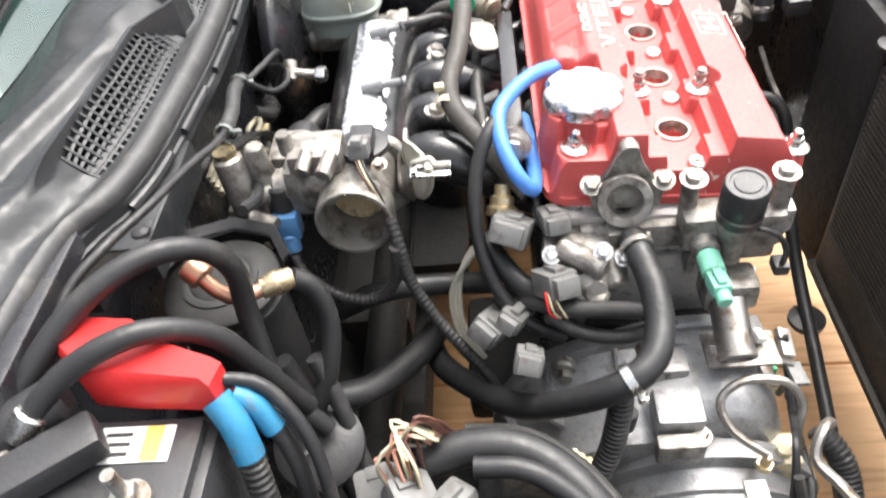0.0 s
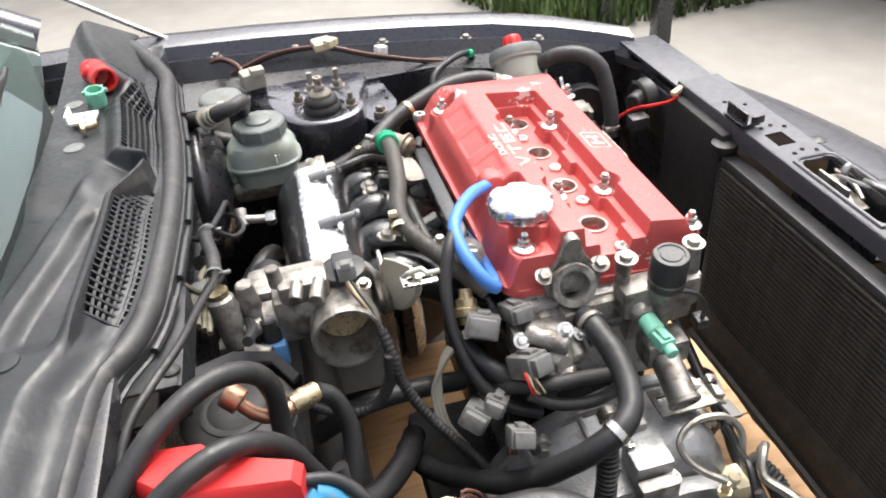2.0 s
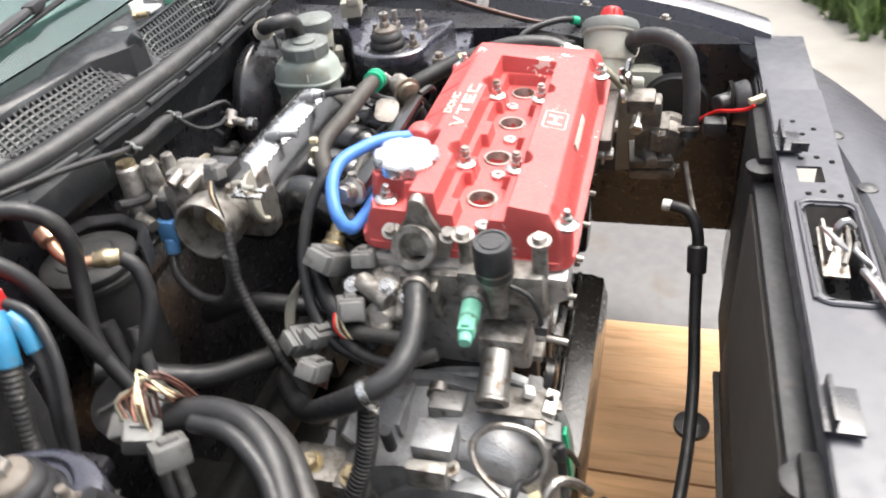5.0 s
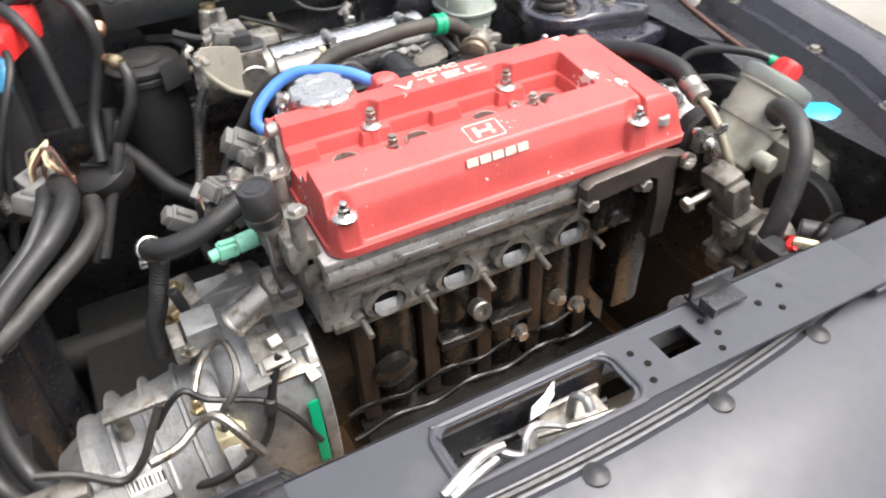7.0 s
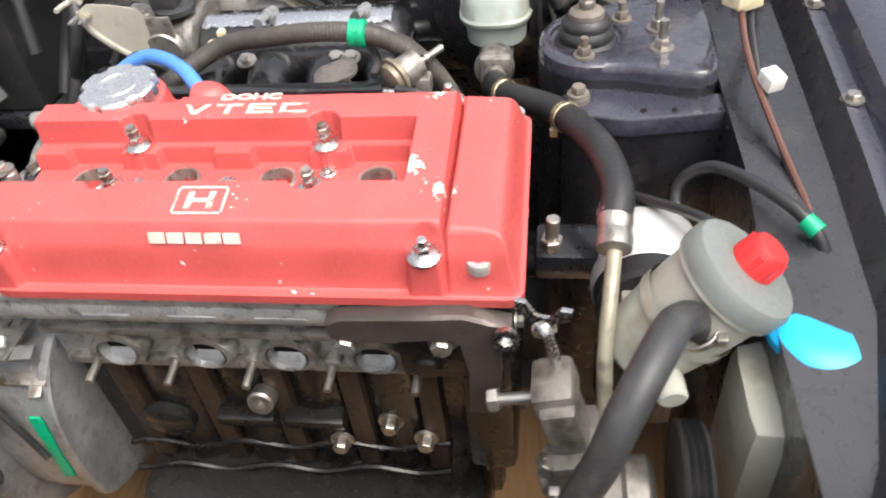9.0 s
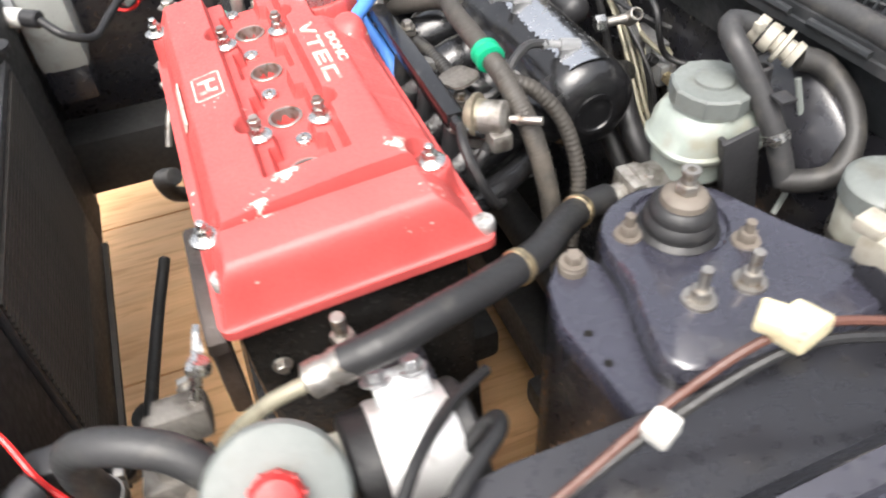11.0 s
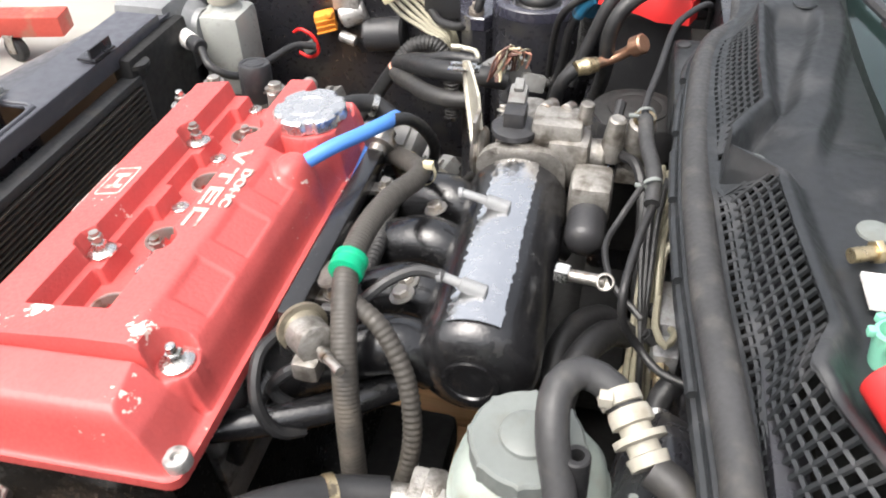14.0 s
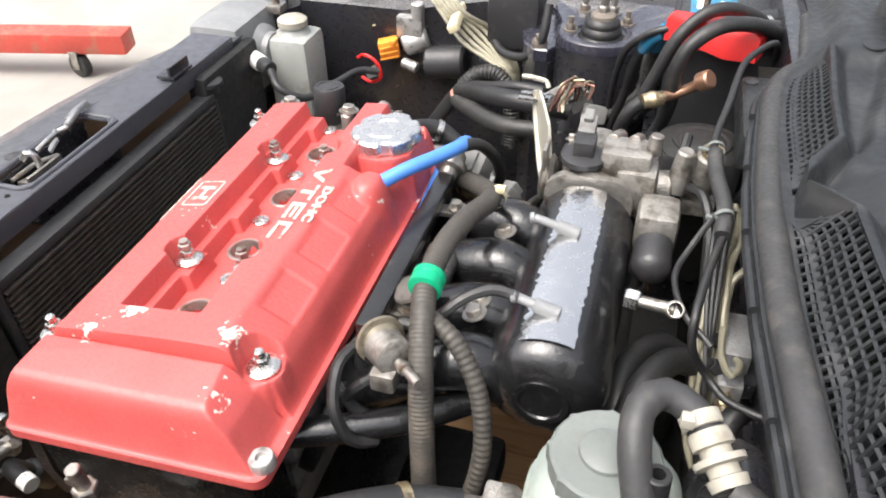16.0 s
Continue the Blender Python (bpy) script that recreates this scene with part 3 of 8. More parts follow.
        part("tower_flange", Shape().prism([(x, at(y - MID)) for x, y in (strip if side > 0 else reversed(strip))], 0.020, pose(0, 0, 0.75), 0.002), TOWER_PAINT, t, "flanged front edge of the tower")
        # likewise blackened as shade under the flange
        part("flange_wall", Shape().prism([(x - 0.003, at(y - MID)) for x, y in (strip if side > 0 else reversed(strip))], 0.509, pose(0, 0, 0.24), 0), BAY_BLACK, t, "wall below the flange, blackened for the shade there")
        part("mount_rubber", Shape().lathe((cx, cy, 0.783), (0, 0, 1), [(0, 0.034), (0.008, 0.0335), (0.012, 0.029), (0.015, 0.0305), (0.021, 0.0295), (0.025, 0.026), (0.028, 0.027), (0.033, 0.0255), (0.037, 0.021)], 32), RUBBER, t, "black rubber strut mount")
        part("mount_cap", Shape().lathe((cx, cy, 0.819), (0, 0, 1), [(0, 0.0195), (0.006, 0.0185), (0.009, 0.0145), (0.010, 0.009)], 28), DUSTY_BROWN, t, "dusty rusted cap")
        part("rod_nut", Shape().nut((cx, cy, 0.828), (0, 0, 1), 0.0092, 0.010).lathe((cx, cy, 0.838), (0, 0, 1), [(0, 0.0060), (0.008, 0.0060), (0.009, 0.0072), (0.013, 0.0072), (0.013, 0.0035), (0.008, 0.003)], 16), STEEL_DULL, t)
        for dx, dy in ((-0.034, 0.040), (0.046, -0.003)):
            p = (cx + dx, cy + side * dy, 0.797)
            part("mount_stud", Shape().bolt(p, (0, 0, 1), 0.0075, 0.009).cyl((p[0], p[1], 0.805), (p[0], p[1], 0.818), 0.0042, n=10), DUSTY_BROWN, t)
        for dx in (-0.009, 0.035):
            p = (cx + dx, cy + side * 0.077, 0.797)
            part("tower_bolt", Shape().bolt(p, (0, 0, 1), 0.0085, 0.010).cyl((p[0], p[1], 0.806), (p[0], p[1], 0.829), 0.0045, n=10), STEEL_DULL, t)
        part("tower_bolt", Shape().cyl((-0.172, at(0.438), 0.768), (-0.172, at(0.438), 0.778), 0.012, n=16, b=0.002).bolt((-0.172, at(0.438), 0.778), (0, 0, 1), 0.0075, 0.008), DUSTY_BROWN, t)
        # closing panel at the front corner
        part("corner_panel", Shape().box((0.335, at(0.50), 0.50), (0.02, 0.22, 0.46), 0.006), BAY_BLACK, car)
        part("corner_shelf", Shape().box((0.362, at(0.49), 0.745), (0.075, 0.24, 0.006), 0.002), NOSE_PAINT, car)
    # bulkhead and floor beams
    part("bulkhead", Shape().box((-0.500, MID, 0.53), (0.02, 1.2, 0.72), 0.004).box((-0.490, MID, 0.66), (0.02, 0.9, 0.05), 0.008).box((-0.488, -0.05, 0.85), (0.018, 0.6, 0.03), 0.006), BAY_BLACK, car, "black bulkhead")
    # added black beam that keeps the ground below the bulkhead dark
    part("floor_blocker", Shape().box((-0.41, MID, 0.21), (0.20, 1.1, 0.09), 0.02), UNDER_BLACK, car)
    part("floor_pan", Shape().box((-1.45, MID, 0.20), (1.90, 1.34, 0.03), 0.01), UNDER_BLACK, car)
    # added black block that hides the ground and darkens the bay floor
    part("subframe_blocker", Shape().box((-0.29, -0.37, 0.34), (0.34, 0.28, 0.08), 0.03), UNDER_BLACK, car)
    part("steering_rack", Shape().cyl((-0.36, -0.7, 0.36), (-0.36, 0.5, 0.36), 0.03, n=18, b=0.004), UNDER_BLACK, car)
    part("side_rail", Shape().box((-0.29, MID + 0.52, 0.38), (0.36, 0.10, 0.12), 0.02), UNDER_BLACK, car)
    part("side_rail", Shape().box((-0.02, MID - 0.50, 0.38), (0.9, 0.10, 0.12), 0.02), UNDER_BLACK, car)
    part("radiator_ledge", Shape().box((0.336, MID, 0.655), (0.028, 0.62, 0.012), 0.004), DUSTY_BROWN, car, "dusty brown ledge in front of the radiator")
    # second added black blocker, below the master cylinder
    part("subframe_blocker", Shape().box((-0.382, 0.235, 0.33), (0.115, 0.44, 0.06), 0.02), UNDER_BLACK, car)
    part("lower_arm", Shape().box((-0.285, 0.29, 0.33), (0.10, 0.32, 0.05), 0.022), UNDER_BLACK, car)
    part("lower_beam", Shape().box((0.385, MID, 0.30), (0.06, 0.95, 0.07), 0.015), UNDER_BLACK, car)
    # added black blocker over the boards behind the engine
    part("floor_blocker", Shape().box((-0.168, -0.045, 0.335), (0.135, 0.19, 0.06), 0.02), UNDER_BLACK, car)
    gy = [0.36 - 0.045 * k for k in range(18)]
    part("air_guard", doubled(loft(Shape(), [[(0.330 + 0.006 * math.sin(23 * y + 1), y, 0.292 + 0.004 * math.sin(31 * y)) for y in gy], [(0.340 + 0.004 * math.sin(23 * y), y, 0.305) for y in gy], [(0.362, y, 0.335) for y in gy], [(0.366, y, 0.42) for y in gy]]), (0.003, 0, -0.002)), DUSTY_BROWN, car, "wavy dusty plastic guard below the radiator")
    part("support_post", Shape().box((0.325, 0.175, 0.53), (0.035, 0.17, 0.42), 0.012), UNDER_BLACK, car)
    part("support_post", Shape().box((0.325, -0.46, 0.53), (0.035, 0.17, 0.42), 0.012), UNDER_BLACK, car)
    # cabin: screen, pillars, roof edge, dashboard
    sx, sz = -0.590, 0.930
    gl = Shape()
    rows = []
    for k in range(9):
        u = k / 8
        rows.append([(sx - 0.75 * u - 0.10 * (2 * v / 10 - 1) ** 2, MID + (0.66 - 0.10 * u) * (2 * v / 10 - 1), sz + 0.42 * u + 0.02 * math.sin(math.pi * u)) for v in range(11)])
    g = part("windscreen", doubled(loft(gl, rows), (-0.003, 0, -0.004)), GLASS, car, "tinted windscreen")
    g.visible_shadow = False
    for side in (-1, 1):
        part("screen_pillar", Shape().tube([(sx - 0.10, MID + side * 0.67, sz - 0.02), (sx - 0.5, MID + side * 0.62, sz + 0.22), (sx - 0.87, MID + side * 0.565, sz + 0.425)], 0.032, 12), PAINT, car)
    part("roof", Shape().box((sx - 1.40, MID, sz + 0.44), (1.24, 1.16, 0.03), 0.012), PAINT, car)
    rear = part("rear_window", loft(Shape(), [[(sx - 2.00, MID - 0.56, sz + 0.43), (sx - 2.00, MID + 0.56, sz + 0.43)], [(sx - 2.42, MID - 0.62, sz - 0.06), (sx - 2.42, MID + 0.62, sz - 0.06)]]), GLASS_DARK, car)
    for side in (-1, 1):
        part("side_window", loft(Shape(), [[(sx - 0.80, MID + side * 0.57, sz + 0.42), (sx - 1.98, MID + side * 0.57, sz + 0.42)], [(sx - 0.20, MID + side * 0.70, sz - 0.02), (sx - 2.40, MID + side * 0.70, sz - 0.02)]]), GLASS_DARK, car)
    part("dashboard", Shape().box((sx - 0.40, MID, sz - 0.10), (0.60, 1.26, 0.22), 0.05), DASH_GREY, car, "pale grey dashboard behind the screen")
    part("cabin_side", Shape().box((sx - 1.0, MID + 0.72, 0.55), (1.7, 0.06, 0.75), 0.03), PAINT, car)
    part("cabin_side", Shape().box((sx - 1.0, MID - 0.72, 0.55), (1.7, 0.06, 0.75), 0.03), PAINT, car)
    for side in (-1, 1):
        for x in (-0.25, -2.75):
            c = (x, MID + side * 0.73, 0.29)
            w = part("wheel", Shape().lathe((x, c[1] - 0.09, 0.29), (0, 1, 0), [(0, 0.20), (0.01, 0.26), (0.03, 0.29), (0.15, 0.29), (0.17, 0.26), (0.18, 0.20), (0.15, 0.19)], 40), RUBBER, car, "black tyre on the ground")
            part("rim", Shape().lathe((x, c[1] - 0.07, 0.29), (0, 1, 0), [(0, 0.19), (0.14, 0.19), (0.13, 0.17), (0.11, 0.05), (0.13, 0.04)], 32), STEEL_DULL, w)
    part("rear_body", Shape().box((-2.55, MID, 0.60), (1.7, 1.56, 0.52), 0.10), PAINT, car)
    return car


build_car()


# ---- cowl below the screen ----
def between(line, y):
    """The x of a line of (y, x) pairs at y."""
    for (y0, x0), (y1, x1) in zip(line, line[1:]):
        if y <= y1:
            return x0 + (x1 - x0) * (y - y0) / (y1 - y0)
    return line[-1][1]


def ease(u):
    u = min(1.0, max(0.0, u))
    return u * u * (3 - 2 * u)


# lines of the cowl as (y, x): the front edges and the rear crests of its two sloping grilles, the rubber seal
GRILLE_FRONT = [(-0.75, -0.552), (-0.34, -0.526), (-0.300, -0.506), (-0.272, -0.492), (-0.240, -0.482), (-0.20, -0.476), (-0.15, -0.473), (-0.034, -0.472), (0.0, -0.470), (0.10, -0.478), (0.19, -0.487), (0.25, -0.489), (0.33, -0.492)]
CREST = [(-0.75, -0.575), (-0.40, -0.548), (-0.32, -0.522), (-0.275, -0.511), (-0.15, -0.502), (-0.081, -0.500), (-0.056, -0.486), (-0.034, -0.4735), (-0.004, -0.4715), (0.021, -0.501), (0.09, -0.507), (0.168, -0.516), (0.185, -0.508), (0.204, -0.500), (0.232, -0.512), (0.30, -0.545), (0.43, -0.585), (0.6, -0.62)]
SEAL_LINE = [(-0.72, -0.536), (-0.46, -0.520), (-0.377, -0.513), (-0.333, -0.509), (-0.308, -0.503), (-0.290, -0.491), (-0.272, -0.480), (-0.240, -0.471), (-0.194, -0.465), (-0.083, -0.458), (0.0, -0.457), (0.10, -0.461), (0.19, -0.469), (0.25, -0.474), (0.32, -0.478), (0.42, -0.512), (0.50, -0.544)]
FRONT_Z = [(-0.75, 0.898), (-0.10, 0.899), (0.0, 0.897), (0.10, 0.885), (0.19, 0.882), (0.33, 0.880)]


def ends_drop(y):
    return 0.03 * ease((abs(y - 0.02) - 0.42) / 0.25)


def cowl_height(x, y):
    """Two sloping grilles behind the seal, a rounded crest, the shelf behind it, the dip between the grilles and two moulded ridges."""
    front, crest, zf = between(GRILLE_FRONT, y), between(CREST, y), between(FRONT_Z, y)
    top = 0.934
    u = min(1.0, max(0.0, (front - x) / max(0.001, 0.031 if y < 0.03 else front - crest)))
    z = zf + (top - zf) * (u * 0.52 if u < 0.286 else 0.149 + (u - 0.286) * 1.192)
    if x < crest:
        z = top - (0.013 + 0.011 * ease((-0.02 - y) / 0.05) * ease((y + 0.42) / 0.1)) * ease((crest - x - 0.004) / 0.020)
    if y < 0.02:
        ridge = between([(-0.75, -0.66), (-0.245, -0.580), (-0.15, -0.556), (-0.10, -0.547), (-0.02, -0.522), (0.02, -0.508)], y)
        z += 0.013 * ease((0.012 - y) / 0.07) * ease((y + 0.42) / 0.12) * ease(1.5 - abs(x - ridge) / 0.0165)
    low, high = -0.020 - 1.6 * (-0.474 - x), -0.006 + 0.62 * (-0.470 - x)
    dip = ease((y - low) / 0.018) * ease((high - y) / 0.012) * ease((x + 0.545) / 0.030)
    z += (0.899 + 0.42 * (-0.475 - x) - z) * dip if z > 0.899 else 0.0
    z += 0.006 * ease(1.3 - math.hypot((x + 0.512) / 0.016, (y - 0.203) / 0.020))
    plain = ease((-0.268 - y) / 0.035)
    z += (0.901 + 0.022 * ease((front + 0.010 - x) / 0.030) - z) * plain
    return z - ends_drop(y)


def build_cowl():
    cw = thing("cowl_panel", (-0.53, -0.1, 0.90), "faded black plastic cowl panel with lattice air grilles", "cowl panel")
    ys = sorted([-0.72 + 0.005 * k for k in range(262)] + [-0.0985 + 0.0025 * k for k in range(52)])
    ys = [y for i, y in enumerate(ys) if i == 0 or y - ys[i - 1] > 0.0008]
    s, rows, n = Shape(), [], 76
    for y in ys:
        front, rear = between(SEAL_LINE, y) + 0.004, -0.598 - 0.10 * max(0, abs(y - MID) - 0.2) ** 1.5
        rear, mid = min(rear, front - 0.06), min(between(GRILLE_FRONT, y), front - 0.004)
        crest = min(between(CREST, y), mid - 0.001)
        edges = [front + (mid - front) * k / 4 for k in range(4)] + [mid + (crest - mid) * k / 9 for k in range(9)] + [crest - 0.0012 * k for k in range(8)]
        rear = min(rear, crest - 0.02)
        edges += [crest - 0.0096 + (rear - crest + 0.0096) * k / 54 for k in range(55)]
        rows.append(edges)
        s.v += [(x, y, cowl_height(x, y)) for x in edges]
    for i in range(len(rows) - 1):
        y = (ys[i] + ys[i + 1]) / 2
        hole = -0.258 < y < -0.037 or 0.0 < y < 0.312
        for k in range(n - 1):
            if not (hole and 4 <= k < 13):
                s.f.append((i * n + k, i * n + k + 1, (i + 1) * n + k + 1, (i + 1) * n + k))
    pn = part("panel", doubled(s, (0, 0, -0.003)), COWL_PLASTIC, cw, "faded black moulded plastic sheet")
    for f in pn.data.polygons:
        f.use_smooth = True
    # flat black sheet in place of the shade below the grilles
    part("well_shade_sheet", Shape().box((-0.492, 0.0, 0.866), (0.060, 0.70, 0.004)), DARK, cw)
    for lo, hi in ((-0.258, -0.037), (0.0, 0.312)):
        bars, ny = Shape(), int((hi - lo) / 0.0092)

        def at_u(u, y):
            x = between(CREST, y) * (1 - u) + between(GRILLE_FRONT, y) * u
            return Vector((x, y, cowl_height(x + 0.0005, y) - 0.0012))

        def bar(p, q, wide, tilt=0.0):
            d = q - p
            bars.box((p + q) / 2, (d.length + 0.0008, wide, 0.0026), 0, (tilt, -math.degrees(math.asin(d.z / d.length)), math.degrees(math.atan2(d.y, d.x))))
        for k in range(ny + 1):
            y = lo + (hi - lo) * k / ny
            if between(GRILLE_FRONT, y) - between(CREST, y) > 0.005:
                bar(at_u(0, y), at_u(0.714, y), 0.0030)
                bar(at_u(0.714, y), at_u(1, y), 0.0030)
        for k in range(1, 7):
            for j in range(ny):
                y0, y1 = lo + (hi - lo) * j / ny, lo + (hi - lo) * (j + 1) / ny
                if min(between(GRILLE_FRONT, y) - between(CREST, y) for y in (y0, y1)) > 0.006:
                    bar(at_u(k / 7, y0), at_u(k / 7, y1), 0.0056 if k == 5 else 0.0025, 40 if k < 5 else 20)
        part("grille", bars, COWL_PLASTIC, cw, "lattice air grille")
    part("push_clip", Shape().lathe((-0.496, -0.024, cowl_height(-0.496, -0.024)), (0, 0, 1), [(0, 0.0085), (0.003, 0.008), (0.0055, 0.0045)], 18), CAP_GREY, pn, "pale press-in clip")
    for x, y, mat in ((-0.562, 0.065, CAP_GREY), (-0.58, 0.196, CAP_GREY), (-0.562, -0.305, COWL_PLASTIC)):
        part("plug_button", Shape().lathe((x, y, cowl_height(x, y)), (0, 0, 1), [(0, 0.012), (0.0015, 0.0115), (0.002, 0.008)], 20), mat, pn)
    # rubber seal along its front edge, the stepped flange and its long clips below
    seal = [(x, y, 0.889 - ends_drop(y)) for y, x in SEAL_LINE[1:]]
    part("rubber_seal", Shape().tube(seal, 0.0118, 14), HOSE_GREY, cw, "thick grey-black rubber seal")
    dense = [-0.46 + 0.02 * k for k in range(47)]

    def along(dx, dz):
        return [(between(SEAL_LINE, y) + dx, y, 0.882 - ends_drop(y) + dz) for y in dense]
    part("seal_flange", doubled(loft(Shape(), [along(0.009, 0.002), along(0.0135, 0.001), along(0.0140, -0.008), along(0.0170, -0.009), along(0.0175, -0.018), along(0.002, -0.026), along(-0.012, -0.085)]), (-0.003, 0, -0.001)), COWL_PLASTIC, cw, "stepped plastic flange")
    for y in (-0.24, -0.14, -0.04, 0.055, 0.155, 0.245):
        pts = [(between(SEAL_LINE, v) + 0.0160, v, 0.876 - ends_drop(v)) for v in (y - 0.034, y - 0.015, y + 0.005, y + 0.025, y + 0.034)]
        part("flange_clip", Shape().tube(pts, 0.0042, 8), COWL_PLASTIC, cw)
    ut = part("under_tray", Shape().box((-0.462, -0.246, 0.850), (0.040, 0.140, 0.040), 0.006).box((-0.470, -0.285, 0.858), (0.050, 0.062, 0.026), 0.005), COWL_PLASTIC, cw, "black plastic box under the seal")
    part("tray_screw", Shape().lathe((-0.452, -0.298, 0.871), (0, 0, 1), [(0, 0.008), (0.002, 0.0075), (0.004, 0.004)], 16), BLACK_PLASTIC, ut)
    return cw


build_cowl()

# ---- valve cover ----
TILT = pose(0, 0, 0.80, 0, 4.0, 0)  # the engine leans a little to the front


def smooth_step(a, b, x):
    u = np.clip((x - a) / (b - a), 0, 1)
    return u * u * (3 - 2 * u)


def blurred(h, k):
    w = np.exp(-0.5 * (np.arange(-4, 5) / k) ** 2)
    w /= w.sum()
    for ax in (0, 1):
        pad = [(4, 4) if i == ax else (0, 0) for i in range(2)]
        p = np.pad(h, pad, mode="edge")
        h = sum(w[j] * (p[j:j + h.shape[0], :] if ax == 0 else p[:, j:j + h.shape[1]]) for j in range(9))
    return h


COVER_X, COVER_Y = (-0.126, 0.110), (-0.200, 0.265)
PLUGS = [-0.135 + 0.09 * i for i in range(4)]
CORNER_NUTS = ((-0.098, -0.172, 0.0125), (0.0975, -0.178, 0.0110), (-0.098, 0.190, 0.0125), (0.0975, 0.190, 0.0110))
MID_STUDS = ((0.030, -0.092, 0.019), (0.030, 0.087, 0.019), (-0.029, -0.092, 0.019), (-0.029, 0.087, 0.019))


def valve_cover_shape():
    """The cast cover: two cam lobes with creased shoulders, the plug valley between them, notched corners and a lower cap over the cam gears."""
    step = 0.0013
    xs = np.arange(COVER_X[0], COVER_X[1] + step / 2, step)
    ys = np.arange(COVER_Y[0], COVER_Y[1] + step / 2, step)
    X, Y = np.meshgrid(xs, ys, indexing="ij")
    flange = -0.026
    body = np.interp(X, [-0.120, -0.1165, -0.1125, -0.106, -0.1015, -0.074, -0.071, -0.036, 0.036, 0.079, 0.0815, 0.0925, 0.0960, 0.0985, 0.101],
                     [flange, -0.016, 0.004, 0.0165, 0.0205, 0.0392, 0.0402, 0.0400, 0.0355, 0.0310, 0.0300, 0.0105, -0.004, -0.016, flange])
    # shallow panels cast into the sloping side of the inlet lobe
    for y0, y1 in ((-0.040, 0.006), (0.026, 0.080), (0.100, 0.150)):
        body -= 0.0022 * smooth_step(y0, y0 + 0.003, Y) * smooth_step(y1, y1 - 0.003, Y) * smooth_step(-0.1045, -0.1025, X) * smooth_step(-0.0765, -0.0785, X)
    # the breather outlet swells the end of the lobe
    swell = np.hypot((X + 0.096) / 0.022, (Y + 0.046) / 0.030)
    body = np.maximum(body, np.where(swell < 1, flange + (0.0365 - flange) * np.sqrt(np.clip(1 - swell ** 4, 0, 1)), -1))
    # low deck round the filler, with its round neck and the breather's end wall
    low = smooth_step(-0.058, -0.063, Y) * smooth_step(-0.066, -0.070, X)
    body = np.where(low > 0, body * (1 - low) + np.minimum(body, 0.014) * low, body)
    neck = np.hypot(X + 0.087, Y + 0.127)
    body = np.maximum(body, np.where(neck < 0.043, 0.0315, -1))
    body = np.minimum(body, np.where(neck < 0.034, 0.0300, 1))
    # the body ends in an upright face; the lower cap over the gears follows past a narrow joint
    cap = np.interp(Y, [0.2050, 0.2085, 0.244, 0.2485, 0.2525, 0.2580, 0.2600, 0.2615], [0.0200, 0.0310, 0.0262, 0.0235, 0.0165, -0.0140, -0.0215, flange])
    side = np.interp(X, [-0.117, -0.1125, -0.100, -0.083, -0.079, 0.0, 0.084, 0.0875, 0.0965, 0.1030, 0.1065], [flange, -0.0190, 0.0060, 0.0262, 0.0310, 0.0310, 0.0285, 0.0262, 0.0080, -0.0180, flange])
    cap = np.minimum(cap, side)
    joint = np.where((Y > 0.2035) & (Y < 0.2062), np.minimum(body, cap) - 0.006, 1.0)
    body = np.where(Y > 0.2040, cap, body)
    body = np.minimum(body, joint)
    near = np.interp(Y, [-0.196, -0.1935], [flange, 0.06])
    body = np.minimum(body, near)
    # the valley, with a ledge and scallops round the plugs
    open_y = smooth_step(0.171, 0.166, Y)
    ax = np.abs(X)
    upper = np.where((ax < 0.0365) & (open_y > 0.5), 0.0165, 1)
    for yy in (-0.092, 0.087):
        upper = np.minimum(upper, np.where((np.hypot(ax - 0.032, Y - yy) < 0.0145) & (open_y > 0.5), 0.0165, 1))
    body = np.minimum(body, upper)
    scallop = np.full_like(X, 0.017)
    for yy in PLUGS:
        scallop = np.maximum(scallop, np.where(np.abs(Y - yy) < 0.026, 0.026, 0.017))
    lower = np.where((ax < scallop) & (Y < 0.162), 0.0005, 1)
    stud_pad = np.zeros_like(X, dtype=bool)
    for x, y, _ in MID_STUDS:
        stud_pad |= np.hypot(X - x, Y - y) < 0.013
    body = np.where(stud_pad, np.minimum(body, 0.0175), np.minimum(body, lower))
    for yy in PLUGS:
        body = np.where(np.hypot(X, Y - yy) < 0.0135, -0.02, body)
    # notches for the corner nuts
    for x, y, z in CORNER_NUTS:
        d = np.hypot(X - x, Y - y)
        pad = np.hypot(X - x, Y - y) < (0.0185 if x < 0 else 0.0150)
        body = np.where(pad, z - 0.002, body)
    body = np.maximum(body, flange)
    rim = np.minimum(np.minimum(X - COVER_X[0], COVER_X[1] - X), np.minimum(Y - COVER_Y[0], COVER_Y[1] - Y)) < 0.0035
    body = blurred(np.where(rim, flange, body), 0.72)
    # round the outline
    r, cx, cy = np.where(Y > 0.1, 0.011, 0.024), (COVER_X[0] + COVER_X[1]) / 2, (COVER_Y[0] + COVER_Y[1]) / 2
    hx, hy = (COVER_X[1] - COVER_X[0]) / 2 - r, (COVER_Y[1] - COVER_Y[0]) / 2 - r
    qx, qy = X - cx, Y - cy
    ox, oy = np.maximum(np.abs(qx) - hx, 0), np.maximum(np.abs(qy) - hy, 0)
    d = np.hypot(ox, oy)
    k = np.where((ox > 0) & (oy > 0) & (d > r), r / np.maximum(d, 1e-9), 1.0)
    XX = cx + np.sign(qx) * (np.abs(qx) - ox * (1 - k))
    YY = cy + np.sign(qy) * (np.abs(qy) - oy * (1 - k))
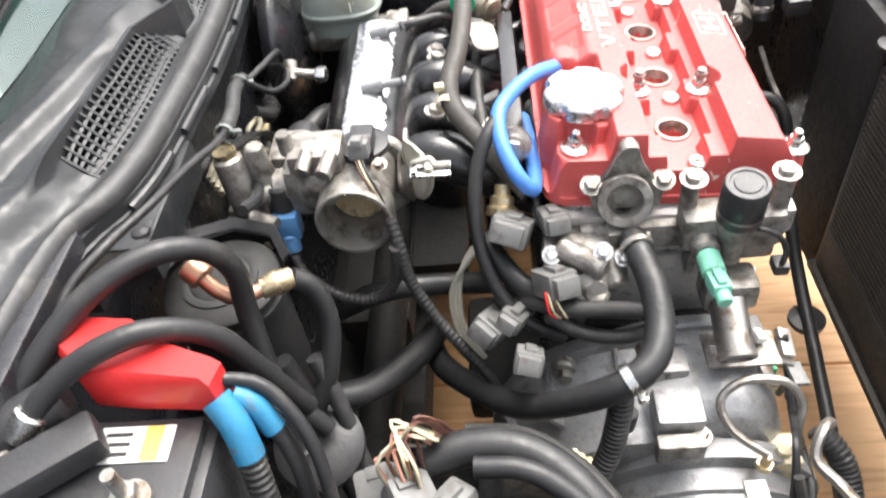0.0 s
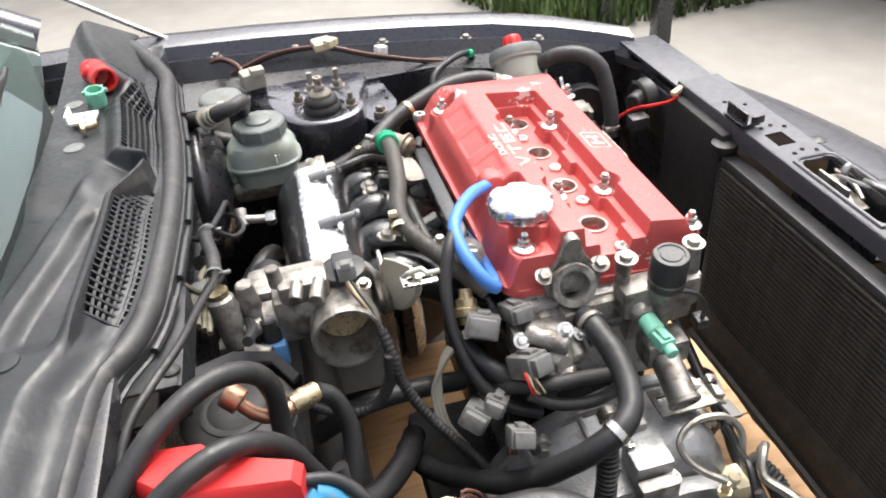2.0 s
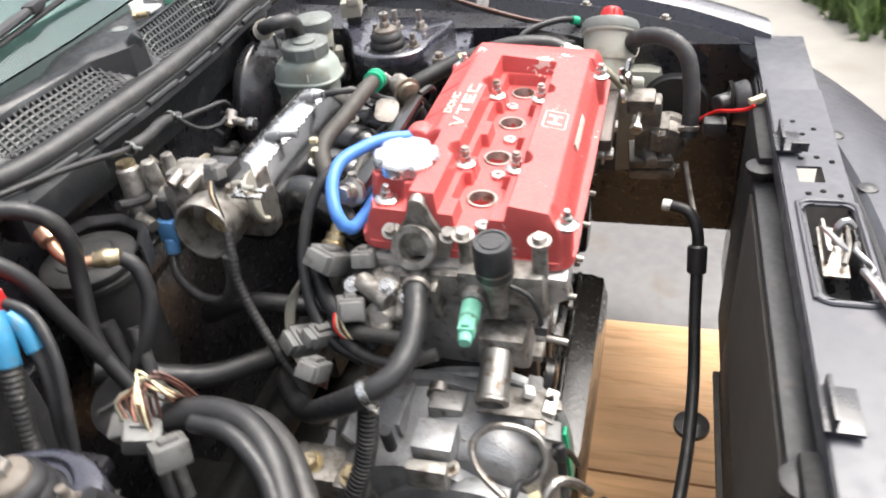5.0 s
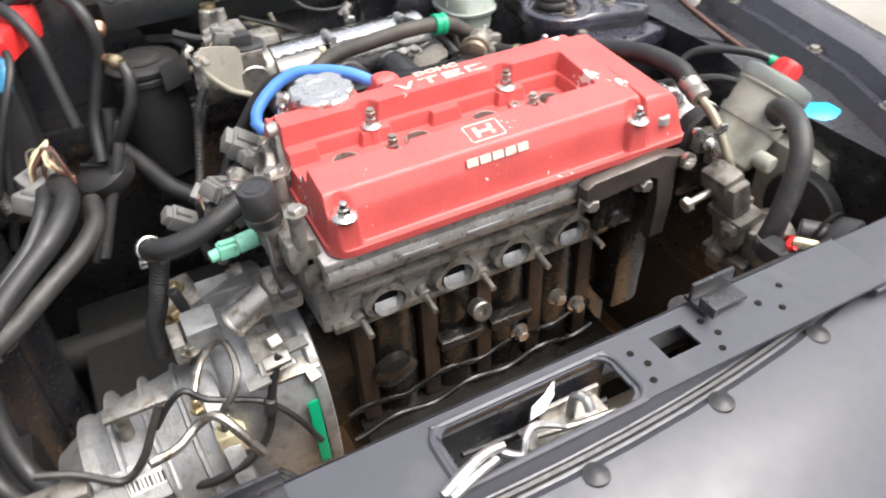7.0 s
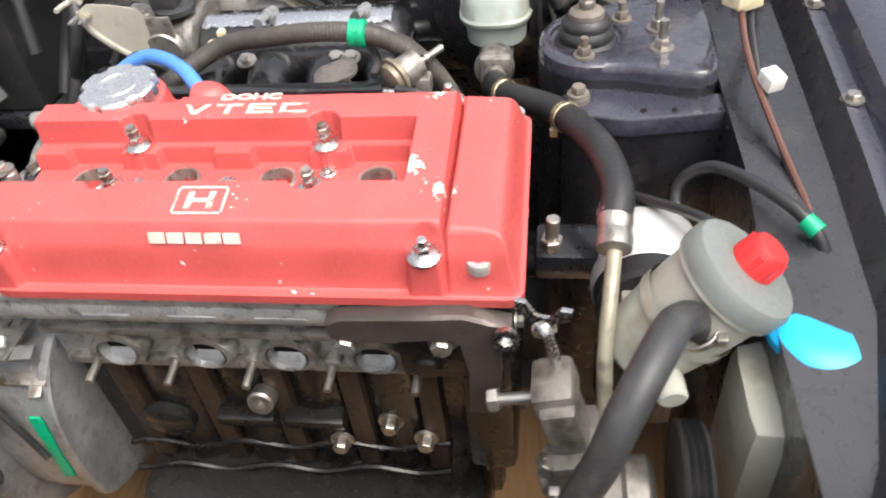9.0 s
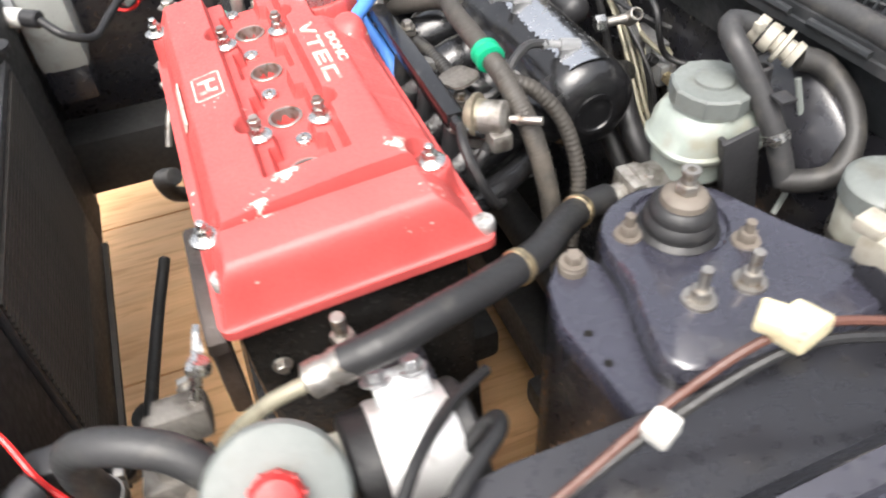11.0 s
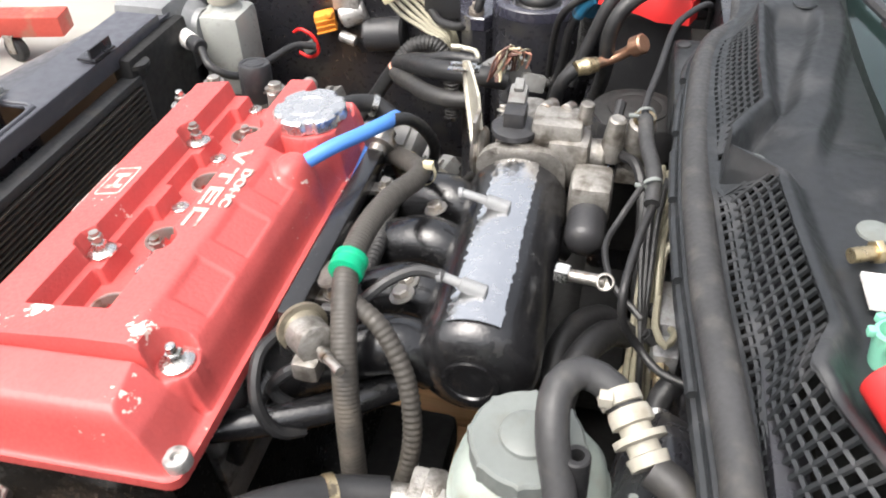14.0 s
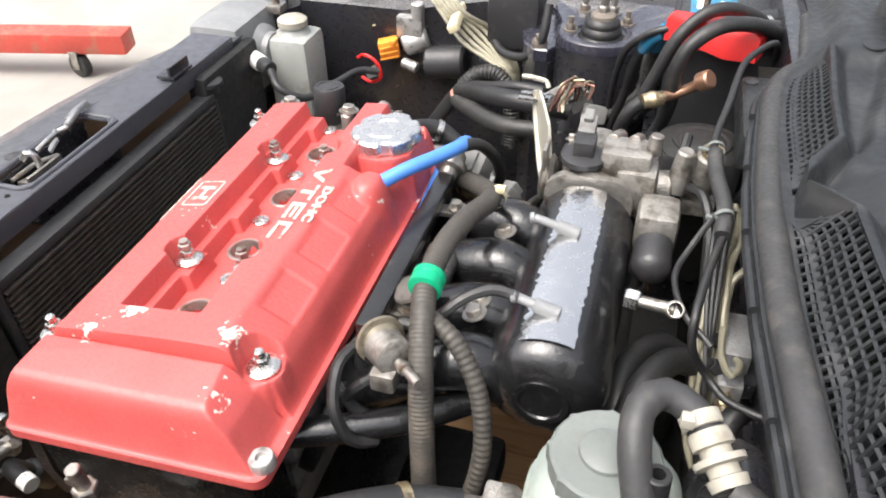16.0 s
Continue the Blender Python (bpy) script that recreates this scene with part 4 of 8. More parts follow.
    nx, ny = X.shape
    top = np.stack([XX, YY, body], -1)
    idx = np.arange(nx * ny).reshape(nx, ny)
    quads = np.stack([idx[:-1, :-1], idx[1:, :-1], idx[1:, 1:], idx[:-1, 1:]], -1).reshape(-1, 4).tolist()
    edge = np.concatenate([idx[:, 0], idx[-1, 1:], idx[-2::-1, -1], idx[0, -2:0:-1]])
    verts = top.reshape(-1, 3)
    n = len(edge)
    low1 = verts[edge] + np.array([0, 0, -0.009])
    m = np.array(TILT)
    allv = np.concatenate([verts, low1])
    allv = allv @ m[:3, :3].T + m[:3, 3]
    base = len(verts)
    quads += [(int(edge[i]), base + i, base + (i + 1) % n, int(edge[(i + 1) % n])) for i in range(n)]
    s = Shape()
    s.v, s.f = [tuple(p) for p in allv.tolist()], [tuple(reversed(q)) if i >= len(quads) - n else tuple(q) for i, q in enumerate(quads)]
    return s


def on_cover(x, y, z):
    return TILT @ Vector((x, y, z))


UP = (TILT.to_3x3() @ Vector((0, 0, 1)))[:]


def build_valve_cover():
    vc = thing("valve_cover", (0, 0.03, 0.765), "red crinkle-painted cast valve cover with chipped paint", "valve cover")
    part("cover", valve_cover_shape(), RED, vc, "red textured paint, chipped to primer", 34)
    part("gasket", Shape().prism(rounded(-0.124, 0.104, -0.198, 0.258, 0.024), 0.004, TILT @ pose(0, 0, -0.039)), STEEL, vc, "pale gasket line under the cover")
    for x, y, z in CORNER_NUTS:
        w = part("stud_nut", Shape().lathe(on_cover(x, y, z - 0.001), UP, [(0, 0.0135), (0.002, 0.0135), (0.004, 0.0105), (0.0045, 0.0085)], 20), STEEL, vc, "bright domed washer")
        part("nut", Shape().nut(on_cover(x, y, z + 0.003), UP, 0.0072, 0.008).cyl(on_cover(x, y, z + 0.011), on_cover(x, y, z + 0.018), 0.0045, 0.004, 12, 0.001), STEEL, w)
    for x, y, z in MID_STUDS:
        w = part("stud_nut", Shape().lathe(on_cover(x, y, z - 0.0015), UP, [(0, 0.0125), (0.002, 0.0125), (0.004, 0.0095)], 20), STEEL, vc, "bright washer in the plug valley")
        part("nut", Shape().nut(on_cover(x, y, z + 0.002), UP, 0.0068, 0.008), STEEL, w)
        part("stud", Shape().cyl(on_cover(x, y, z + 0.010), on_cover(x, y, z + 0.021), 0.0042, n=12).nut(on_cover(x, y, z + 0.013), UP, 0.0062, 0.005), STEEL_DULL, w)
    for yy in PLUGS:
        t = part("plug_tube", Shape().lathe(on_cover(0, yy, -0.004), UP, [(0, 0.0175), (0.006, 0.0175), (0.0066, 0.0168), (0.0066, 0.0142), (0.0056, 0.0136), (-0.075, 0.0136)], 28, (False, False)), STEEL_DULL, vc, "steel ring of a spark plug tube")
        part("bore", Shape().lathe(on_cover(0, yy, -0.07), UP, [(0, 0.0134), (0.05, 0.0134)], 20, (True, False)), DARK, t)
    for x, y in ((0.012, -0.186), (0.006, 0.0), (-0.008, 0.09), (0.008, -0.085)):
        part("valley_bolt", Shape().lathe(on_cover(x, y, 0.0), UP, [(0, 0.0085), (0.004, 0.0085), (0.0048, 0.0075), (0.0048, 0.0035), (0.002, 0.003)], 18), STEEL, vc)
    for x, y, z in ((-0.119, 0.249, -0.026), (0.0945, 0.231, -0.006)):
        part("corner_grommet", Shape().lathe(on_cover(x, y, z), UP, [(0, 0.0100), (0.0085, 0.0100), (0.010, 0.009), (0.010, 0.0042), (0.006, 0.004)], 20), CAST, vc, "bare metal end-cap boss")
    # oil filler cap with its scalloped rim
    prof = []
    for k in range(60):
        a = 2 * math.pi * k / 60
        rr = 0.0375 if (k % 10) < 7 else 0.0335
        prof.append((rr * math.cos(a), rr * math.sin(a)))
    cap = part("oil_cap", Shape().prism(prof, 0.014, TILT @ pose(-0.087, -0.127, 0.0325), 0.0025), CHROME, vc, "polished metal oil filler cap")
    part("cap_collar", Shape().lathe(on_cover(-0.087, -0.127, 0.028), UP, [(0, 0.031), (0.006, 0.031)], 28), CAST, cap)
    part("cap_centre", Shape().lathe(on_cover(-0.087, -0.127, 0.046), UP, [(0, 0.021), (0.0012, 0.020), (0.0012, 0.017), (0.0004, 0.016)], 28), CHROME, cap)
    # raised letters; trade marks as plain blocks
    part("lettering", text_shape("DOHC", 0.0125, 0.0006, TILT @ pose(-0.0695, 0.012, 0.0408, -0.8, 0, 90) @ Matrix.Diagonal((1.55, 1.0, 1, 1))), GASKET, vc, "raised pale letters DOHC")
    for k in range(4):
        m = TILT @ pose(-0.0525, -0.036 + k * 0.031, 0.0400, -0.8, 0, 90) @ Matrix.Diagonal((1.25, 0.86, 1, 1))
        outline = ([(-0.010, 0.008), (-0.006, 0.008), (0.0, -0.004), (0.006, 0.008), (0.010, 0.008), (0.002, -0.009), (-0.002, -0.009)],
                   [(-0.010, 0.008), (0.010, 0.008), (0.010, 0.0045), (0.002, 0.0045), (0.002, -0.009), (-0.002, -0.009), (-0.002, 0.0045), (-0.010, 0.0045)],
                   [(-0.010, 0.008), (0.010, 0.008), (0.010, 0.0045), (-0.006, 0.0045), (-0.006, 0.0015), (0.008, 0.0015), (0.008, -0.002), (-0.006, -0.002), (-0.006, -0.005), (0.010, -0.005), (0.010, -0.009), (-0.010, -0.009)],
                   [(-0.010, 0.008), (0.010, 0.008), (0.010, 0.0045), (-0.006, 0.0045), (-0.006, -0.005), (0.010, -0.005), (0.010, -0.009), (-0.010, -0.009)])[k]
        part("emblem_block", Shape().prism(list(reversed(outline)), 0.0012, m), GASKET, vc, "raised pale block")
    s = Shape()
    m = TILT @ pose(0.060, 0.004, 0.0321, 6.8, 0, 90)
    for x0, x1, y0, y1 in ((-0.020, 0.020, 0.0125, 0.0145), (-0.020, 0.020, -0.0145, -0.0125), (-0.022, -0.020, -0.0125, 0.0125), (0.020, 0.022, -0.0125, 0.0125),
                           (-0.012, -0.0065, -0.009, 0.009), (0.0065, 0.012, -0.009, 0.009), (-0.0064, 0.0064, -0.002, 0.002)):
        s.prism([(x0, y0), (x1, y0), (x1, y1), (x0, y1)], 0.0013, m)
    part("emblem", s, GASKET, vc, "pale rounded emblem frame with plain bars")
    m = TILT @ pose(0.0895, 0.005, 0.0195, 68, 0, 90) @ Matrix.Diagonal((1.3, 1.3, 1, 1))
    for i in range(5):
        x0 = -0.030 + i * 0.0122
        s = Shape().prism([(x0, -0.0035), (x0 + 0.0105, -0.0035), (x0 + 0.0105, 0.0035), (x0, 0.0035)], 0.0016, m)
        part("emblem_bar", s, GASKET, vc, "small pale block")
    return vc


build_valve_cover()


# ---- engine: head, block, end parts ----
def port_flange(y, z):
    """A cast flange with an oval hole, its wall standing off the head."""
    n, s, out = 48, Shape(), []
    for k in range(n):
        a = 2 * math.pi * k / n
        c, d = math.cos(a), math.sin(a)
        w = 0.0265 + 0.003 * abs(c)
        up = 0.0215 + 0.012 * max(0, d) ** 6 - 0.003 * max(0, -d)
        r = 1 / math.sqrt((c / w) ** 2 + (d / up) ** 2)
        out.append((c * r, d * r, c * 0.0215, d * 0.0180))
    for x, which in ((0.054, 0), (0.0785, 0), (0.0800, 0.06), (0.0800, 1), (0.062, 1)):
        for oy, oz, iy, iz in out:
            s.v.append((x, y + oy + (iy - oy) * which, z + oz + (iz - oz) * which))
    for i in range(4):
        s.f += [(i * n + k, i * n + (k + 1) % n, (i + 1) * n + (k + 1) % n, (i + 1) * n + k) for k in range(n)]
    return s


def build_engine():
    en = thing("engine", (0.02, 0, 0.35), "aluminium cylinder head on an oily black engine block", "engine")
    T = TILT
    hd = part("cylinder_head", Shape().box((-0.022, -0.008, 0.664), (0.168, 0.408, 0.090), 0.008), CAST, en, "grey cast aluminium head, stained")
    part("cam_carrier", Shape().box(T @ Vector((-0.008, -0.004, -0.066)), (0.200, 0.404, 0.055), 0.006, (0, 3, 0)), CAST, hd)
    part("cover_rail", Shape().box(T @ Vector((0.002, -0.004, -0.046)), (0.208, 0.410, 0.012), 0.003, (0, 3, 0)), CAST, hd)
    part("sloped_wall", Shape().prism([(0.098, 0.750), (0.104, 0.738), (0.103, 0.728), (0.086, 0.716), (0.078, 0.700), (0.062, 0.690), (0.060, 0.655), (0.0, 0.655), (0.0, 0.750)], 0.402, pose(0, 0.195, 0, 90, 0, 0), 0.002), CAST, hd)
    # exhaust side: a ledge, four ports with flanges and studs between them
    part("port_ledge", Shape().box((0.072, -0.006, 0.686), (0.024, 0.385, 0.010), 0.004).box((0.066, -0.006, 0.628), (0.014, 0.39, 0.010), 0.003), CAST_DIRTY, hd)
    for i, y in enumerate((-0.134, -0.043, 0.039, 0.125)):
        part("port_flange", port_flange(y, 0.650), CAST_DIRTY, hd)
        part("exhaust_port", Shape().lathe((0.0795, y, 0.650), (-1, 0, 0.0), [(0, 0.0185), (0.014, 0.0165)], 26, (False, False)), CAST_BRIGHT, hd, "open exhaust port, bare metal")
        # added pale plate for the lit lower half of the port, dark sheet for its shade
        part("lit_port_floor", Shape().box((0.0695, y, 0.6395), (0.004, 0.029, 0.012), 0.001, (0, -30, 0)), CAST_BRIGHT, hd)
        part("throat_shade", Shape().box((0.0665, y, 0.650), (0.002, 0.036, 0.036)), DARK, hd)
    for y in (-0.166, -0.083, -0.003, 0.078, 0.162):
        part("manifold_stud", Shape().cyl((0.060, y, 0.632), (0.098, y, 0.626), 0.0042, n=10), STEEL_DULL, hd)
        part("stud_boss", Shape().cyl((0.048, y, 0.633), (0.073, y, 0.631), 0.012, 0.010, 14, 0.002), CAST_DIRTY, hd)
    for y in (-0.10, -0.02, 0.06):
        part("casting_mark", Shape().box((0.0985, y, 0.731), (0.012, 0.045, 0.006), 0.001), CAST_BRIGHT, hd)
    # block with its ribs, cast walls and bolts
    bl = part("engine_block", Shape().box((-0.030, -0.012, 0.520), (0.140, 0.43, 0.205), 0.012), BLOCK_IRON, en, "oily black cast block")
    for y in (-0.165, -0.075, 0.005, 0.085, 0.165):
        part("block_rib", Shape().box((0.050, y, 0.530), (0.026, 0.024, 0.185), 0.006), RUSTY, bl, "brown-stained rib")
    for y in (-0.120, -0.035, 0.045, 0.125):
        part("barrel", Shape().cyl((0.026, y, 0.430), (0.026, y, 0.622), 0.038, n=20, b=0.004), BLOCK_IRON, bl)
    for y, w in ((-0.035, 0.066), (0.040, 0.066)):
        part("water_jacket_step", Shape().box((0.066, y, 0.535), (0.022, w, 0.02), 0.005, (0, 12, 0)), BLOCK_IRON, bl)
    for dx, dz in ((0.0, 0.0), (0.012, -0.030)):
        part("lower_rail", Shape().tube([(0.062 + dx, -0.20 + 0.02 * k, 0.462 + dz + 0.006 * math.sin(k * 1.1 + dz * 60) + 0.0012 * k) for k in range(20)], 0.0042, 8), BLOCK_IRON, bl)
    part("knock_boss", Shape().lathe((0.064, -0.008, 0.570), (1, 0, 0.3), [(0, 0.014), (0.016, 0.014), (0.018, 0.012), (0.018, 0.006), (0.01, 0.005)], 18), STEEL_DULL, bl, "round threaded boss")
    for y, z in ((-0.131, 0.532), (0.12, 0.54), (0.155, 0.51), (0.06, 0.50)):
        part("block_bolt", Shape().bolt((0.062, y, z - 0.01), (1, 0, 0), 0.009, 0.012), STEEL_DULL, bl)
    part("oil_filter", Shape().lathe((0.06, -0.131, 0.522), (1, 0, -0.2), [(0, 0.03), (0.012, 0.03), (0.016, 0.024), (0.02, 0.01)], 22), BLOCK_IRON, bl)
    part("sump", Shape().box((-0.005, 0.015, 0.375), (0.25, 0.41, 0.12), 0.03), BLOCK_IRON, en, "black oil pan")
    # timing side: rear belt cover, bracket with an eye
    tc = part("timing_cover", Shape().box((-0.012, 0.228, 0.618), (0.205, 0.050, 0.272), 0.012, (0, 3, 0)).box((-0.015, 0.208, 0.50), (0.11, 0.050, 0.3), 0.02), BLOCK_IRON, en, "black oily belt cover")
    for x, z in ((0.07, 0.70), (0.055, 0.56), (-0.075, 0.70), (-0.07, 0.56)):
        part("cover_bolt", Shape().bolt((x, 0.255, z), (0, 1, 0), 0.006, 0.006), STEEL_DULL, tc)
    br = part("side_bracket", Shape().prism([(-0.055, 0.010), (-0.045, 0.016), (0.03, 0.021), (0.060, 0.023), (0.078, 0.016), (0.096, 0.012), (0.097, 0.000), (0.084, -0.004), (0.086, -0.055), (0.079, -0.105), (0.057, -0.105), (0.061, -0.05), (0.057, -0.010), (0.045, -0.002), (-0.04, -0.012), (-0.055, -0.006)], 0.016, pose(0.106, 0.160, 0.738, 90, 0, 90), 0.003), DARK_STEEL, en, "dark steel side bracket with a bent leg")
    part("seal_plate", Shape().box((0.078, 0.182, 0.686), (0.032, 0.060, 0.080), 0.010).cyl((0.06, 0.178, 0.668), (0.100, 0.178, 0.664), 0.016, 0.014, 18, 0.003), BLOCK_IRON, br, "black oily plate")
    part("bracket_eye", Shape().lathe((0.126, 0.252, 0.744), (1, 0, 0.2), [(0, 0.0105), (0.006, 0.0105), (0.006, 0.005), (0.001, 0.005)], 18), STEEL, br)
    for y, z in ((0.118, 0.721), (0.198, 0.722)):
        part("bracket_bolt", Shape().cyl((0.080, y, z), (0.112, y, z), 0.0075, n=12).bolt((0.110, y, z), (1, 0, 0), 0.009, 0.012), STEEL_DULL, br)
    # gearbox side of the head: coolant neck, switch with a black cap, plug and outlet
    nk = part("coolant_neck", Shape().pipe_end((-0.055, -0.186, 0.776), (-0.0570, -0.219, 0.790), 0.0205, 0.0040, 22)
              .lathe((-0.0567, -0.213, 0.7875), (-0.003, -0.046, 0.0195), [(-0.004, 0.0205), (-0.002, 0.0250), (0.006, 0.0250), (0.0075, 0.0240), (0.0075, 0.0175), (-0.016, 0.0165)], 24, (False, False))
              .prism([(-0.030, -0.014), (0.030, -0.014), (0.034, 0.004), (0.016, 0.030), (0.009, 0.048), (-0.009, 0.048), (-0.016, 0.030), (-0.034, 0.004)], 0.010, pose(-0.053, -0.194, 0.782, 84, 0, 0), 0.001)
              .cyl((-0.053, -0.204, 0.832), (-0.053, -0.186, 0.834), 0.009, n=14), CAST_DIRTY, en, "stained aluminium coolant neck with open mouth")
    part("neck_bore", Shape().cyl((-0.0556, -0.197, 0.7807), (-0.0557, -0.199, 0.7815), 0.0160, n=18), DARK, nk)
    for x, z in ((-0.085, 0.806), (-0.021, 0.806)):
        part("neck_bolt", Shape().bolt((x, -0.202, z - 0.008), (0, -0.5, 0.85), 0.007, 0.007), STEEL_DULL, nk)
    hs = part("side_housing", Shape().box((0.038, -0.222, 0.758), (0.092, 0.034, 0.040), 0.010).box((-0.012, -0.209, 0.742), (0.170, 0.022, 0.030), 0.007).box((0.062, -0.214, 0.735), (0.044, 0.024, 0.050), 0.009), CAST_DIRTY, en, "stained housing on the end of the head")
    part("switch_column", Shape().lathe((0.036, -0.238, 0.728), (0, -0.05, 1), [(0, 0.010), (0.02, 0.012), (0.036, 0.013), (0.048, 0.017), (0.054, 0.016)], 22), CAST_DIRTY, hs)
    part("plug_boss", Shape().cyl((0.012, -0.214, 0.750), (0.012, -0.252, 0.750), 0.015, 0.013, 18, 0.003), CAST_DIRTY, hs)
    for x, y in ((0.078, -0.222), (0.0, -0.215)):
        part("stud_post", Shape().cyl((x, y, 0.768), (x, y, 0.812), 0.0085, 0.008, 14, 0.002), CAST_DIRTY, hs)
    for x, y, w in ((0.006, -0.226, 0.008), (-0.036, -0.223, 0.008), (-0.076, -0.220, 0.010)):
        part("housing_rib", Shape().box((x, y, 0.726), (w, 0.018, 0.05), 0.003, (12, 0, 0)), CAST_DIRTY, hs)
    for x in (0.078, 0.0):
        part("housing_bolt", Shape().bolt((x, -0.2205, 0.812), (0, -0.1, 1), 0.008, 0.006), STEEL_DULL, hs)
    part("black_cap", Shape().lathe((0.036, -0.243, 0.781), (0, -0.10, 1), [(0, 0.016), (0.005, 0.0195), (0.044, 0.0195), (0.047, 0.0180), (0.047, 0.0148), (0.0458, 0.0143), (0.0458, 0.0115), (0.047, 0.0110)], 28), BLACK_PLASTIC, hs, "black capped switch")
    part("clip_band", Shape().lathe((0.036, -0.2452, 0.795), (0, -0.10, 1), [(0, 0.0201), (0.003, 0.0201)], 28, (False, False)), STEEL_DULL, hs)
    part("plug_connector", Shape().cyl((0.012, -0.252, 0.750), (0.0135, -0.276, 0.748), 0.0105, 0.0105, 14, 0.002).box((0.0142, -0.286, 0.7475), (0.017, 0.022, 0.015), 0.003, (-4, 0, 6)).box((0.0142, -0.285, 0.7565), (0.008, 0.018, 0.004), 0.001, (-4, 0, 6)).cyl((0.0148, -0.294, 0.7465), (0.016, -0.306, 0.745), 0.0068, n=14, b=0.001), GREEN_PLUG, hs, "pale green plug connector")
    op = part("outlet_pipe", Shape().pipe_end((0.0365, -0.258, 0.690), (0.038, -0.308, 0.664), 0.0168, 0.003, 22).lathe((0.0378, -0.302, 0.667), (0.003, -0.075, -0.036), [(0, 0.0169), (0.002, 0.0186), (0.005, 0.0186), (0.007, 0.0169)], 22, (False, False)), STEEL_DULL, en, "bare open coolant outlet pipe")
    part("pipe_root", Shape().box((0.040, -0.244, 0.694), (0.052, 0.036, 0.034), 0.011), CAST_DIRTY, op)
    part("outlet_bore", Shape().cyl((0.0363, -0.269, 0.684), (0.0364, -0.271, 0.683), 0.015, n=18), DARK, op)
    part("sensor_block", Shape().box((0.082, -0.246, 0.722), (0.014, 0.018, 0.012), 0.003), BLACK_PLASTIC, hs)
    part("sensor_lead", Shape().tube([(0.052, -0.250, 0.776), (0.070, -0.252, 0.768), (0.080, -0.254, 0.750), (0.082, -0.250, 0.728)], 0.0028, 8), RUBBER, hs)
    # valve actuator cluster under the neck
    cl = part("solenoid_block", Shape().box((-0.102, -0.222, 0.738), (0.060, 0.040, 0.030), 0.010).cyl((-0.118, -0.232, 0.752), (-0.078, -0.258, 0.746), 0.0115, n=16, b=0.003).cyl((-0.13, -0.240, 0.722), (-0.078, -0.272, 0.712), 0.0125, n=16, b=0.003).cyl((-0.070, -0.225, 0.735), (-0.066, -0.262, 0.722), 0.014, 0.011, 18, 0.003)
              .lathe((-0.092, -0.250, 0.720), (0.2, -0.8, 0.35), [(0, 0.016), (0.004, 0.018), (0.012, 0.018), (0.015, 0.014), (0.022, 0.010)], 20).box((-0.060, -0.218, 0.752), (0.026, 0.028, 0.020), 0.007), CAST_DIRTY, en, "grey cast solenoid block")
    for p in ((-0.08, -0.25, 0.76), (-0.125, -0.24, 0.75), (-0.06, -0.247, 0.748)):
        part("block_screw", Shape().bolt(p, (0, -0.6, 0.8), 0.006, 0.006), STEEL, cl)
    return en


build_engine()


